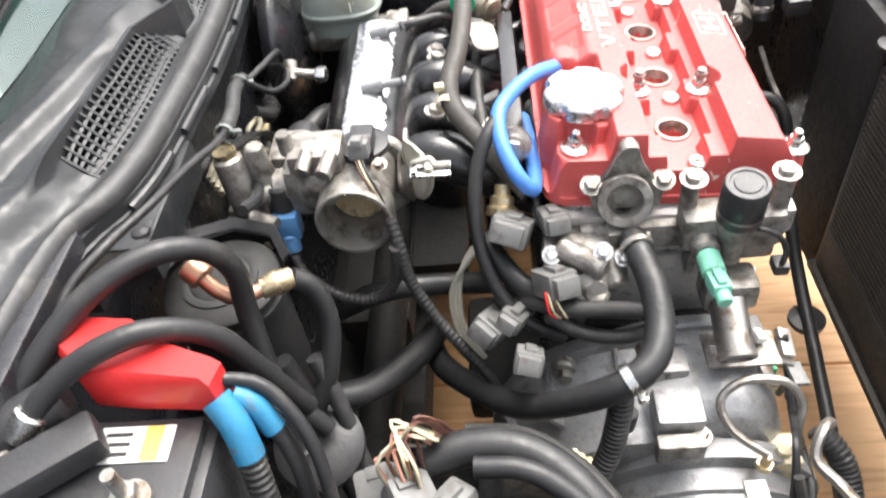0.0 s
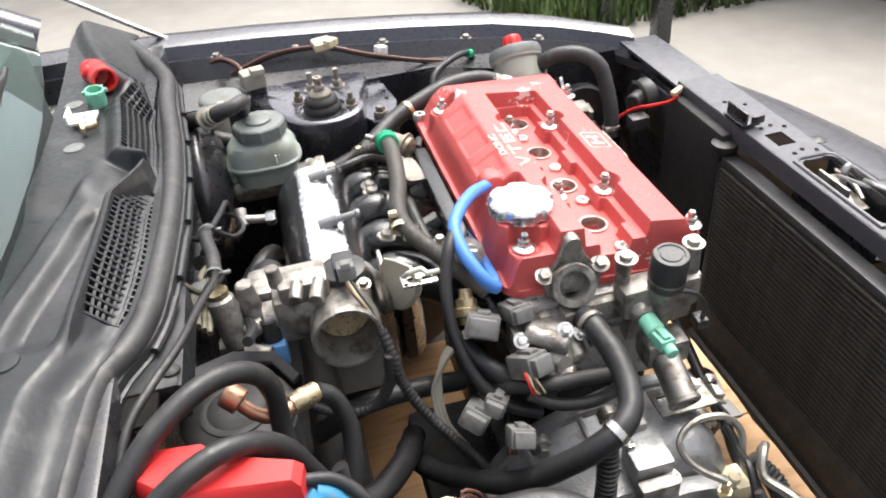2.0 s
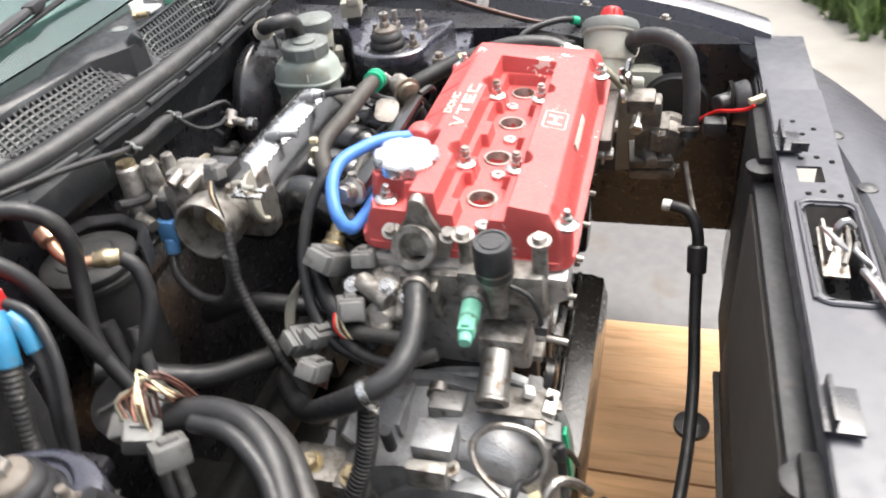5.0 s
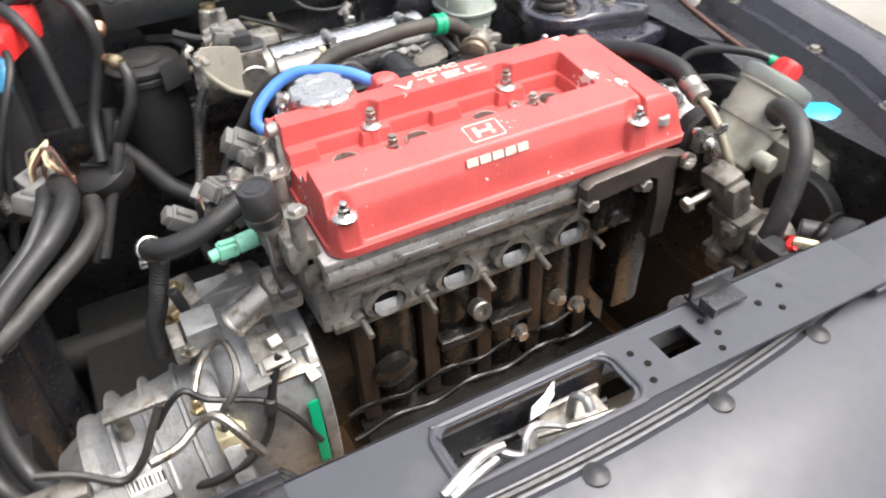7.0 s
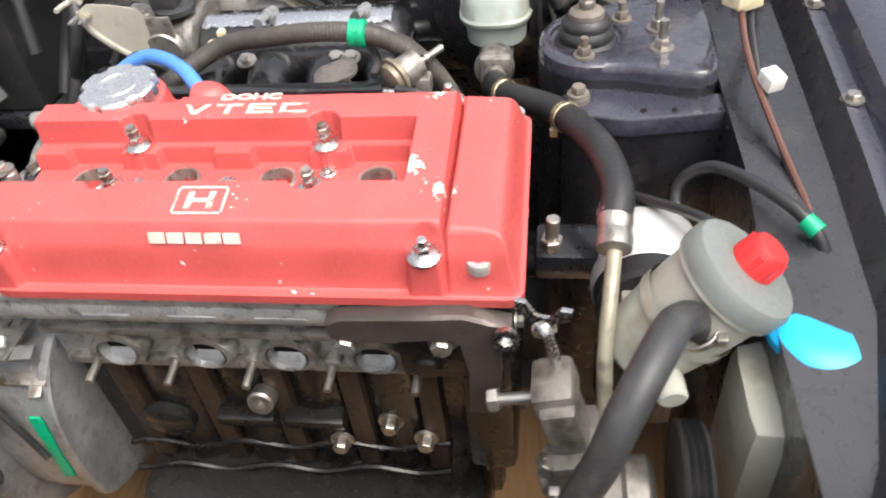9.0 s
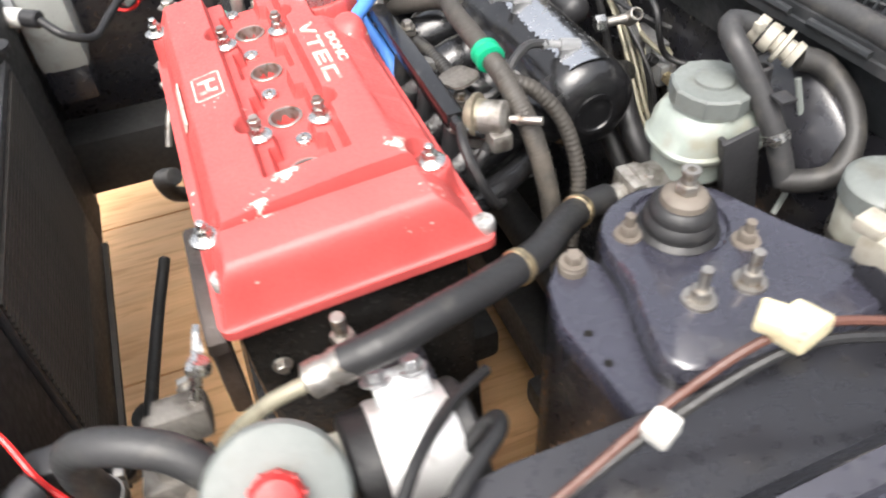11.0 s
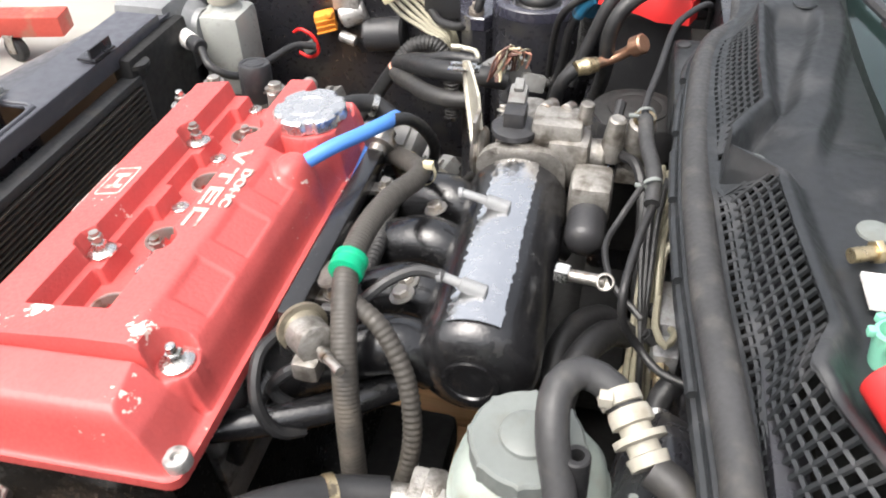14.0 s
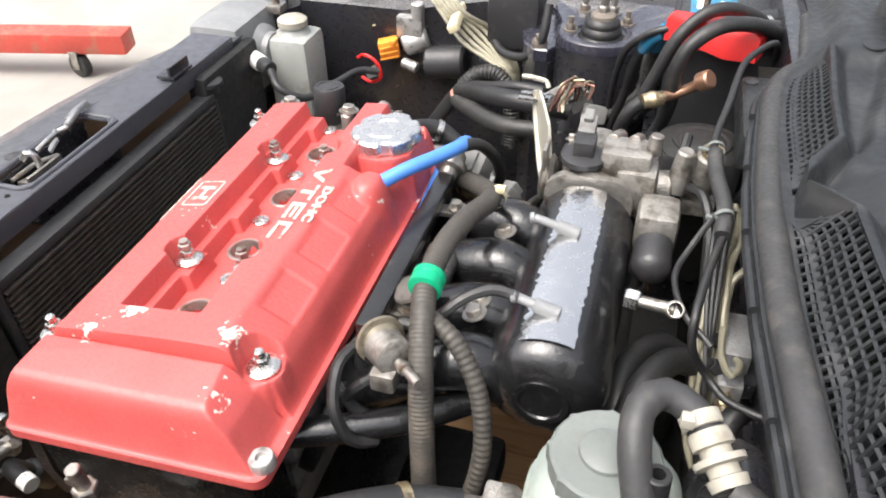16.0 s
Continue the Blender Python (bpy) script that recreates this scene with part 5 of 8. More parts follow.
# ---- inlet manifold and throttle ----
def build_intake():
    im = thing("intake_manifold", (-0.3, 0, 0.70), "gloss black inlet manifold with a pale sky-reflection strip", "intake manifold")
    prof = [(-0.002, 0.030), (0, 0.046), (0.006, 0.052), (0.225, 0.054), (0.24, 0.050), (0.248, 0.040), (0.252, 0.028)]
    pl = Shape().lathe((-0.303, -0.132, 0.764), (0, 1, 0), prof, 36)
    part("plenum", pl, GLOSS_BLACK, im, "gloss black plenum")
    part("end_plug", Shape().lathe((-0.303, 0.118, 0.764), (0, 1, 0), [(0, 0.024), (0.004, 0.024), (0.004, 0.019), (0.0, 0.017)], 24), GLOSS_BLACK, im)
    # pale strip along the crest, laid on as the sky's reflection in the gloss
    s = Shape()
    rng = random.Random(4)
    n = 60
    vs, fs = [], []
    for i in range(n + 1):
        y = -0.126 + 0.228 * i / n
        rad = 0.0528 + 0.0016 * min(1, i / n) + 0.0004
        a0, a1 = 64 + rng.uniform(-2.5, 2.5), 112 + rng.uniform(-1.2, 1.2)
        for k in range(9):
            a = radians(a0 + (a1 - a0) * k / 8)
            vs.append((-0.303 + rad * math.cos(a), y, 0.764 + rad * math.sin(a)))
    for i in range(n):
        for k in range(8):
            a = i * 9 + k
            fs.append((a, a + 1, a + 10, a + 9))
    part("reflection_strip", s.add(vs, fs), STRIP_REFLECTION, im, "pale ragged strip standing in for the sky's reflection")
    for y in (-0.117, -0.038, 0.038, 0.110):
        run = Shape().tube([(-0.268, y * 0.85, 0.752), (-0.235, y * 0.9, 0.772), (-0.195, y * 0.96, 0.760), (-0.155, y, 0.735), (-0.112, y, 0.712)], 0.026, 16)
        part("runner", run, GLOSS_BLACK, im, "gloss black runner")
    part("head_flange", Shape().box((-0.122, 0, 0.715), (0.016, 0.38, 0.055), 0.005, (0, -20, 0)), GLOSS_BLACK, im)
    part("lower_brace", Shape().tube([(-0.105, 0.192, 0.742), (-0.15, 0.172, 0.740), (-0.20, 0.144, 0.738), (-0.24, 0.112, 0.736)], 0.013, 12), GLOSS_BLACK, im)
    for y in (-0.06, 0.045, 0.062):
        part("flange_bolt", Shape().bolt((-0.232, y, 0.793), (0.3, 0, 1), 0.0075, 0.006), STEEL_DULL, im)
    for y, x1 in ((-0.043, -0.262), (0.070, -0.268)):
        s = Shape().cyl((-0.306, y, 0.818), (-0.284, y - 0.002, 0.8225), 0.0065, n=14, b=0.001).cyl((-0.284, y - 0.002, 0.8225), (x1, y - 0.004, 0.826), 0.0042, n=12).cyl((x1 + 0.004, y - 0.0036, 0.8255), (x1, y - 0.004, 0.826), 0.0055, n=12)
        part("vacuum_nipple", s, GREY_PAINT, im, "small pale hose nipple")
    return im


build_intake()


def build_throttle():
    tb = thing("throttle_unit", (-0.30, -0.18, 0.76), "dusty cast throttle body with open bore", "throttle")
    part("flange", Shape().prism(rounded(-0.046, 0.046, -0.046, 0.046, 0.026), 0.012, pose(-0.303, -0.132, 0.778, 90, 0, 0), 0.002), CAST_DIRTY, tb)
    bd = Shape().lathe((-0.302, -0.142, 0.790), (0, -1, 0.08), [(0, 0.036), (0.03, 0.034), (0.048, 0.034), (0.056, 0.0365), (0.082, 0.0365), (0.086, 0.035), (0.086, 0.032), (0.05, 0.029), (0.03, 0.028)], 36, (True, False))
    b = part("body", bd, CAST_DIRTY, tb, "dusty machined bore with a dark inside")
    part("butterfly", Shape().lathe((-0.302, -0.178, 0.793), (0, -1, 0.25), [(0, 0.028), (0.002, 0.028)], 28), BRASS, b)
    part("side_casting", Shape().box((-0.348, -0.165, 0.803), (0.044, 0.050, 0.056), 0.019).box((-0.335, -0.168, 0.832), (0.052, 0.042, 0.030), 0.014).lathe((-0.338, -0.186, 0.806), (0, -1, 0.1), [(0, 0.020), (0.006, 0.019), (0.010, 0.012)], 20).cyl((-0.36, -0.17, 0.84), (-0.362, -0.17, 0.862), 0.0085, 0.007, 14, 0.001).cyl((-0.385, -0.172, 0.802), (-0.36, -0.17, 0.802), 0.017, n=18, b=0.003), CAST_DIRTY, tb)
    part("pipe_stub", Shape().cyl((-0.39, -0.17, 0.80), (-0.393, -0.168, 0.850), 0.0125, 0.009, 14, 0.002).cyl((-0.405, -0.185, 0.80), (-0.375, -0.175, 0.803), 0.01, n=14, b=0.002), CAST_DIRTY, tb)
    sn = part("position_sensor", Shape().lathe((-0.292, -0.158, 0.829), (0, 0, 1), [(0, 0.024), (0.006, 0.024), (0.007, 0.022)], 24).box((-0.291, -0.166, 0.843), (0.022, 0.03, 0.018), 0.003), BLACK_PLASTIC, tb, "black throttle sensor")
    part("sensor_plug", Shape().box((-0.290, -0.186, 0.851), (0.018, 0.026, 0.015), 0.002, (-18, 0, 0)).box((-0.290, -0.192, 0.862), (0.010, 0.016, 0.008), 0.002, (-18, 0, 0)), GREY_PLASTIC, sn, "grey sensor plug")
    for p in ((-0.275, -0.19, 0.832), (-0.318, -0.18, 0.835)):
        part("screw", Shape().bolt(p, (0, -0.3, 1), 0.005, 0.005), STEEL_DULL, tb)
    part("air_screw", Shape().cyl((-0.325, -0.205, 0.836), (-0.318, -0.18, 0.842), 0.008, n=14, b=0.001), STEEL_DULL, tb)
    part("air_screw", Shape().cyl((-0.345, -0.2, 0.838), (-0.34, -0.18, 0.845), 0.007, n=14, b=0.001), STEEL_DULL, tb)
    part("linkage", Shape().lathe((-0.262, -0.165, 0.797), (1, 0, 0), [(0, 0.022), (0.004, 0.026), (0.007, 0.022), (0.010, 0.026), (0.014, 0.022)], 22).box((-0.252, -0.162, 0.82), (0.004, 0.03, 0.04), 0.001), STEEL_DULL, tb, "dull cable quadrant and spring")
    cb = part("cable_bracket", Shape().prism([(-0.150, 0.785), (-0.165, 0.778), (-0.205, 0.800), (-0.235, 0.838), (-0.240, 0.862), (-0.228, 0.868), (-0.205, 0.862), (-0.180, 0.852), (-0.160, 0.815)], 0.003, pose(-0.245, -0.195, 0, 0, 0, 24) @ Matrix(((0, 0, 1, 0), (1, 0, 0, 0.195), (0, 1, 0, 0), (0, 0, 0, 1)))), PALE_ZINC, tb, "pale zinc cable bracket")
    part("edge_lip", Shape().tube([(-0.249, -0.173, 0.782), (-0.238, -0.202, 0.802), (-0.227, -0.229, 0.838), (-0.225, -0.234, 0.862)], 0.0038, 8), PALE_ZINC, cb)
    part("hooked_edge", Shape().tube([(-0.238, -0.236, 0.866), (-0.234, -0.240, 0.872), (-0.222, -0.240, 0.874), (-0.218, -0.246, 0.872), (-0.206, -0.246, 0.872)], 0.0028, 8), PALE_ZINC, cb)
    part("fork", Shape().box((-0.224, -0.226, 0.856), (0.034, 0.006, 0.003), 0.0008).box((-0.224, -0.238, 0.856), (0.034, 0.006, 0.003), 0.0008).box((-0.2385, -0.232, 0.856), (0.006, 0.018, 0.003), 0.0008), STEEL, cb)
    # idle valve behind
    iv = part("idle_valve", Shape().box((-0.376, -0.118, 0.788), (0.042, 0.05, 0.05), 0.016), CAST_DIRTY, tb, "stained idle air valve")
    part("valve_motor", Shape().lathe((-0.376, -0.092, 0.782), (0, 1, -0.15), [(0, 0.019), (0.03, 0.0195), (0.036, 0.017), (0.042, 0.008)], 24), BLACK_PLASTIC, iv, "black motor can")
    nz = part("hose_tail", Shape().cyl((-0.362, 0.018, 0.803), (-0.398, 0.024, 0.806), 0.0055, n=12).pipe_end((-0.398, 0.018, 0.800), (-0.398, 0.034, 0.815), 0.008, 0.002, 16), STEEL_DULL, tb)
    part("hex", Shape().nut((-0.368, 0.019, 0.8035), (1, -0.15, 0), 0.0095, 0.012), STEEL, nz)
    # blue connector and its holder
    bc = part("map_connector", Shape().box((-0.378, -0.188, 0.768), (0.026, 0.02, 0.03), 0.004).cyl((-0.378, -0.192, 0.757), (-0.378, -0.198, 0.738), 0.009, n=14, b=0.002), BLUE_PLASTIC, tb, "blue plug connector")
    part("boot", Shape().cyl((-0.378, -0.182, 0.782), (-0.378, -0.18, 0.81), 0.012, 0.0105, 14, 0.002), BLACK_PLASTIC, bc)
    return tb


build_throttle()


def build_fuel_rail():
    fr = thing("fuel_rail", (-0.15, 0, 0.79), "black fuel rail with injectors and a regulator", "fuel rail")
    part("rail", Shape().box((-0.150, -0.010, 0.797), (0.0185, 0.250, 0.019), 0.003).tube([(-0.150, 0.112, 0.797), (-0.152, 0.128, 0.795), (-0.166, 0.136, 0.794), (-0.190, 0.138, 0.790)], 0.0075, 10), GLOSS_BLACK, fr, "black square rail with a bent end")
    for y in (-0.117, -0.038, 0.038, 0.110):
        inj = part("injector", Shape().cyl((-0.150, y, 0.79), (-0.142, y, 0.745), 0.010, 0.009, 14, 0.002), BLACK_PLASTIC, fr)
        part("injector_plug", Shape().box((-0.172, y + 0.012, 0.775), (0.028, 0.015, 0.017), 0.003, (0, -25, 0)), GREY_PLASTIC, inj)
    for y in (-0.09, 0.07):
        part("rail_mount", Shape().bolt((-0.173, y, 0.79), (0, 0, 1), 0.006, 0.007).box((-0.166, y, 0.785), (0.03, 0.016, 0.006), 0.002), STEEL_DULL, fr)
    part("mount_tab", Shape().prism(rounded(-0.016, 0.016, -0.024, 0.024, 0.012), 0.003, pose(-0.176, 0.060, 0.806, 14, 12, 15)), DIRTY_ALLOY, fr, "rusty steel tab with a hole")
    rg = part("regulator", Shape().lathe((-0.160, 0.118, 0.803), (-0.6, 0.55, 0.15), [(0, 0.010), (0.003, 0.016), (0.008, 0.0175), (0.009, 0.0215), (0.013, 0.0215), (0.014, 0.0170), (0.026, 0.0145), (0.032, 0.011)], 24), OLD_ZINC, fr, "tarnished zinc fuel pressure regulator")
    part("regulator_body", Shape().lathe((-0.172, 0.130, 0.805), (-0.6, 0.55, 0.15), [(0, 0.017), (0.022, 0.016), (0.024, 0.012)], 22).box((-0.18, 0.148, 0.790), (0.022, 0.024, 0.020), 0.006), CAST_DIRTY, rg)
    part("regulator_pipe", Shape().cyl((-0.192, 0.148, 0.808), (-0.215, 0.168, 0.812), 0.0042, n=10).lathe((-0.196, 0.1515, 0.8088), (-0.6, 0.55, 0.15), [(0, 0.0055), (0.003, 0.0058), (0.006, 0.0055)], 12), STEEL_DULL, rg)
    part("regulator_flange", Shape().box((-0.166, 0.126, 0.790), (0.045, 0.022, 0.006), 0.002, (0, 0, -42)).bolt((-0.183, 0.142, 0.793), (0, 0, 1), 0.005, 0.005).bolt((-0.150, 0.112, 0.793), (0, 0, 1), 0.005, 0.005), STEEL_DULL, rg)
    dm = part("damper", Shape().lathe((-0.150, -0.130, 0.800), (-0.1, -0.8, 0.35), [(0, 0.010), (0.008, 0.010), (0.01, 0.017), (0.018, 0.017), (0.02, 0.012), (0.03, 0.012)], 22), STEEL_DULL, fr, "round steel damper")
    part("banjo", Shape().nut((-0.152, -0.155, 0.811), (-0.1, -0.8, 0.35), 0.010, 0.012), STEEL_DULL, dm)
    ol = part("fuel_filter_union", Shape().lathe((-0.165, -0.165, 0.775), (-0.1, -0.5, -0.6), [(0, 0.008), (0.01, 0.008), (0.012, 0.012), (0.02, 0.012), (0.022, 0.015), (0.030, 0.015), (0.032, 0.010), (0.04, 0.010)], 20), BRASS, fr, "zinc-plated union")
    return fr


build_fuel_rail()

# ---- boards under the car ----
for i, (y0, y1) in enumerate(((-1.34, -0.855), (-0.85, -0.365), (-0.36, 0.115), (0.12, 0.555))):
    s = Shape().box(((0.135 + 0.03 * (i % 2)), (y0 + y1) / 2, 0.012), (1.06, y1 - y0, 0.022), 0.003)
    solo("plywood_board", s, PLYWOOD, "bare orange-tan plywood board on the ground", "board", "boards under the engine")
solo("grey_sheet", Shape().box((0.20, 0.78, 0.008), (0.75, 0.50, 0.012), 0.003), GREY_SHEET, "flat grey sheet lying beside the boards", "sheet")


# ---- radiator ----
def build_radiator():
    rd = thing("radiator", (0.29, -0.13, 0.33), "black radiator with fine fins and dusty frame", "radiator")
    part("top_tank", Shape().box((0.318, -0.155, 0.704), (0.026, 0.47, 0.014), 0.004), TANK_GREY, rd, "dusty dark top tank")
    part("side_plate", Shape().box((0.316, -0.391, 0.52), (0.022, 0.010, 0.36), 0.003), BLACK_PLASTIC, rd)
    part("side_plate", Shape().box((0.316, 0.080, 0.52), (0.022, 0.010, 0.36), 0.003), BLACK_PLASTIC, rd)
    part("bottom_tank", Shape().box((0.318, -0.155, 0.392), (0.034, 0.47, 0.090), 0.010).box((0.302, -0.155, 0.352), (0.018, 0.48, 0.012), 0.003), DUSTY_DARK, rd, "dusty dark lower tank with a ledge")
    part("core", Shape().box((0.320, -0.155, 0.566), (0.010, 0.46, 0.262)), DARK, rd)
    me = to_mesh("fin", Shape().box((0, 0, 0), (0.013, 0.458, 0.0030)), FIN)
    for k in range(30):
        ob = new("fin", me)
        ob.parent, ob.matrix_parent_inverse = rd, Matrix.Translation(-rd.location)
        ob.location = (0.309, -0.155, 0.443 + 0.0086 * k)
    for y in (0.089, -0.398):
        part("mount_bush", Shape().lathe((0.314, y, 0.708), (0, 0, 1), [(0, 0.012), (0.012, 0.012), (0.014, 0.02), (0.02, 0.02), (0.022, 0.012)], 18), RUBBER, rd)
    part("lower_foot", Shape().lathe((0.262, -0.02, 0.33), (0, 0, 1), [(0, 0.02), (0.008, 0.026), (0.016, 0.026), (0.02, 0.012)], 20), RUBBER, rd, "black rubber ring foot")
    return rd


build_radiator()


# ---- gearbox ----
def build_gearbox():
    gb = thing("gearbox", (0, -0.4, 0.33), "clean cast aluminium gearbox with linkage and cables", "gearbox")
    C = Vector((-0.045, -0.242, 0.485))
    bell = Shape().lathe(C, (0, -1, 0), [(0, 0.149), (0.004, 0.152), (0.018, 0.152), (0.020, 0.143), (0.05, 0.134), (0.085, 0.122), (0.11, 0.115)], 40)
    b = part("bell_housing", bell, CAST_BRIGHT, gb, "bright cast bell housing")
    for k in range(12):
        a = radians(30 * k + 8)
        part("rib", Shape().box((C.x + 0.136 * math.cos(a), -0.288, C.z + 0.136 * math.sin(a)), (0.020, 0.07, 0.006), 0.002, (0, -math.degrees(a), 0)), CAST_BRIGHT, b)
    for a in (20, 50, 85, 120, 160):
        p = C + Vector((0.143 * math.cos(radians(a)), -0.018, 0.143 * math.sin(radians(a))))
        part("bell_bolt", Shape().cyl(p, p + Vector((0, -0.012, 0)), 0.013, 0.012, 14, 0.002).bolt(p + Vector((0, -0.012, 0)), (0, -1, 0), 0.0085, 0.008), STEEL_DULL, b)
    part("green_strip", Shape().box((0.1095, -0.250, 0.520), (0.004, 0.013, 0.100), 0.001, (0, -5, 0)), GREEN_TAPE, b, "green tape strip on the housing edge")
    cs = part("gear_case", Shape().lathe((0.012, -0.33, 0.462), (0, -1, -0.10), [(0, 0.125), (0.012, 0.128), (0.02, 0.128), (0.024, 0.112), (0.12, 0.102), (0.15, 0.096), (0.155, 0.100), (0.165, 0.100), (0.17, 0.085), (0.2, 0.07), (0.206, 0.05)], 36), CAST_BRIGHT, gb, "bright finned gear case")
    part("diff_case", Shape().lathe((-0.13, -0.27, 0.42), (0, -1, 0), [(0, 0.09), (0.05, 0.09), (0.06, 0.075), (0.09, 0.06), (0.1, 0.035)], 28), CAST_BRIGHT, gb)
    for y in (-0.37, -0.41, -0.45):
        part("case_rib", Shape().lathe((0.012, y, 0.462 + 0.10 * (y + 0.33)), (0, -1, -0.10), [(0, 0.110), (0.002, 0.116), (0.006, 0.116), (0.008, 0.110)], 36), CAST_BRIGHT, cs)
    section = [(-0.10, 0.585), (-0.06, 0.612), (-0.02, 0.624), (0.025, 0.628), (0.055, 0.621), (0.080, 0.602), (0.097, 0.570), (0.106, 0.525), (0.108, 0.470), (0.098, 0.400), (-0.05, 0.380), (-0.12, 0.470)]
    for _ in range(2):
        section = [(p[0] + (q[0] - p[0]) * u, p[1] + (q[1] - p[1]) * u) for p, q in zip(section, section[1:] + section[:1]) for u in (0.25, 0.75)]

    def slab(rows):
        n, sh = len(section), Shape()
        for grow, y in rows:
            sh.v += [(0.0 + x * grow, y, 0.50 + (z - 0.50) * grow) for x, z in section]
        sh.f = [(i * n + k, i * n + (k + 1) % n, (i + 1) * n + (k + 1) % n, (i + 1) * n + k) for i in range(len(rows) - 1) for k in range(n)]
        sh.f += [tuple(reversed(range(n))), tuple(range((len(rows) - 1) * n, len(rows) * n))]
        return sh
    part("clutch_housing", slab([(1.0, -0.240), (1.0, -0.286), (0.975, -0.312), (0.92, -0.330), (0.84, -0.338)]), CAST_BRIGHT, gb, "broad smooth clutch housing")
    part("housing_flange", slab([(1.045, -0.227), (1.065, -0.229), (1.065, -0.239), (1.045, -0.242)]), CAST_BRIGHT, gb, "flanged housing edge")
    tp = part("top_pad", Shape().box((-0.018, -0.335, 0.624), (0.044, 0.040, 0.034), 0.005, (3, 0, 0)), CAST_BRIGHT, gb)
    part("top_pad", Shape().box((-0.018, -0.282, 0.622), (0.040, 0.030, 0.026), 0.005), CAST, gb)
    part("pad_step", Shape().box((-0.020, -0.366, 0.612), (0.044, 0.016, 0.030), 0.004), CAST_DIRTY, tp)
    part("number_plate_boss", Shape().box((0.080, -0.452, 0.520), (0.05, 0.075, 0.030), 0.004, (0, 38, 4)), CAST_BRIGHT, cs)
    lab = part("sticker", Shape().box((0.091, -0.452, 0.534), (0.018, 0.064, 0.001), 0, (0, 38, 4)), LABEL_WHITE, cs, "pale sticker with dark bars")
    for k in range(12):
        part("bar", Shape().box((0.0914, -0.478 + 0.0047 * k, 0.5346), (0.012, 0.0012 + 0.0008 * (k % 3), 0.0008), 0, (0, 38, 4)), BLACK_PLASTIC, lab)
    # bracket with a long slot beside the outlet
    part("slotted_bracket", plate(Shape(), 0.018, 0.086, -0.298, -0.258, 0.640, 0.003, [(0.024, 0.040, -0.282, -0.270)]).box((0.092, -0.282, 0.635), (0.016, 0.028, 0.003), 0.001, (0, 30, 0)), CAST_DIRTY, gb, "bare steel bracket with a slot")
    part("white_tag", Shape().box((0.070, -0.270, 0.648), (0.012, 0.014, 0.008), 0.002, (0, 25, 15)), WHITE, gb)
    tabs = part("tab_plate", Shape().box((0.072, -0.245, 0.606), (0.060, 0.014, 0.006), 0.001, (0, 20, 12)).box((0.082, -0.265, 0.604), (0.014, 0.07, 0.006), 0.001, (0, 20, 0)), STEEL_DULL, gb)
    part("tab", Shape().box((0.073, -0.248, 0.636), (0.016, 0.024, 0.005), 0.001, (0, 14, 6)), GREY_PLASTIC, tabs)
    part("tab", Shape().box((0.100, -0.302, 0.628), (0.016, 0.026, 0.005), 0.001, (0, 14, 6)), GREY_PLASTIC, tabs)
    sl = part("slave_block", Shape().box((0.086, -0.345, 0.548), (0.034, 0.034, 0.034), 0.004).cyl((0.086, -0.35, 0.565), (0.086, -0.35, 0.574), 0.007, n=12), CREAM, gb, "yellowed block on the gear case")
    part("bleed_nipple", Shape().cyl((0.06, -0.37, 0.575), (0.06, -0.37, 0.598), 0.006, 0.0045, 12, 0.001).nut((0.06, -0.37, 0.578), (0, 0, 1), 0.009, 0.007), BRASS, sl)
    part("clutch_line", Shape().tube([(0.060, -0.37, 0.60), (0.030, -0.352, 0.615), (0.022, -0.33, 0.632), (0.045, -0.318, 0.645), (0.082, -0.318, 0.640), (0.098, -0.33, 0.622), (0.094, -0.345, 0.60), (0.10, -0.35, 0.575)], 0.0042, 8), STEEL_DULL, gb, "thin bent steel pipe")
    part("shift_arm", Shape().cyl((0.03, -0.45, 0.545), (0.035, -0.45, 0.60), 0.009, n=14, b=0.002).box((0.04, -0.43, 0.600), (0.02, 0.07, 0.006), 0.002), STEEL_DULL, gb)
    part("breather", Shape().cyl((-0.065, -0.345, 0.62), (-0.065, -0.352, 0.655), 0.007, n=12, b=0.001), BLACK_PLASTIC, gb)
    for x, y in ((-0.06, -0.295), (0.0, -0.355)):
        part("case_bolt", Shape().bolt((x, y, 0.612 - abs(x) * 0.25), (x * 4, 0, 1), 0.0075, 0.008), STEEL_DULL, gb)
    return gb


build_gearbox()


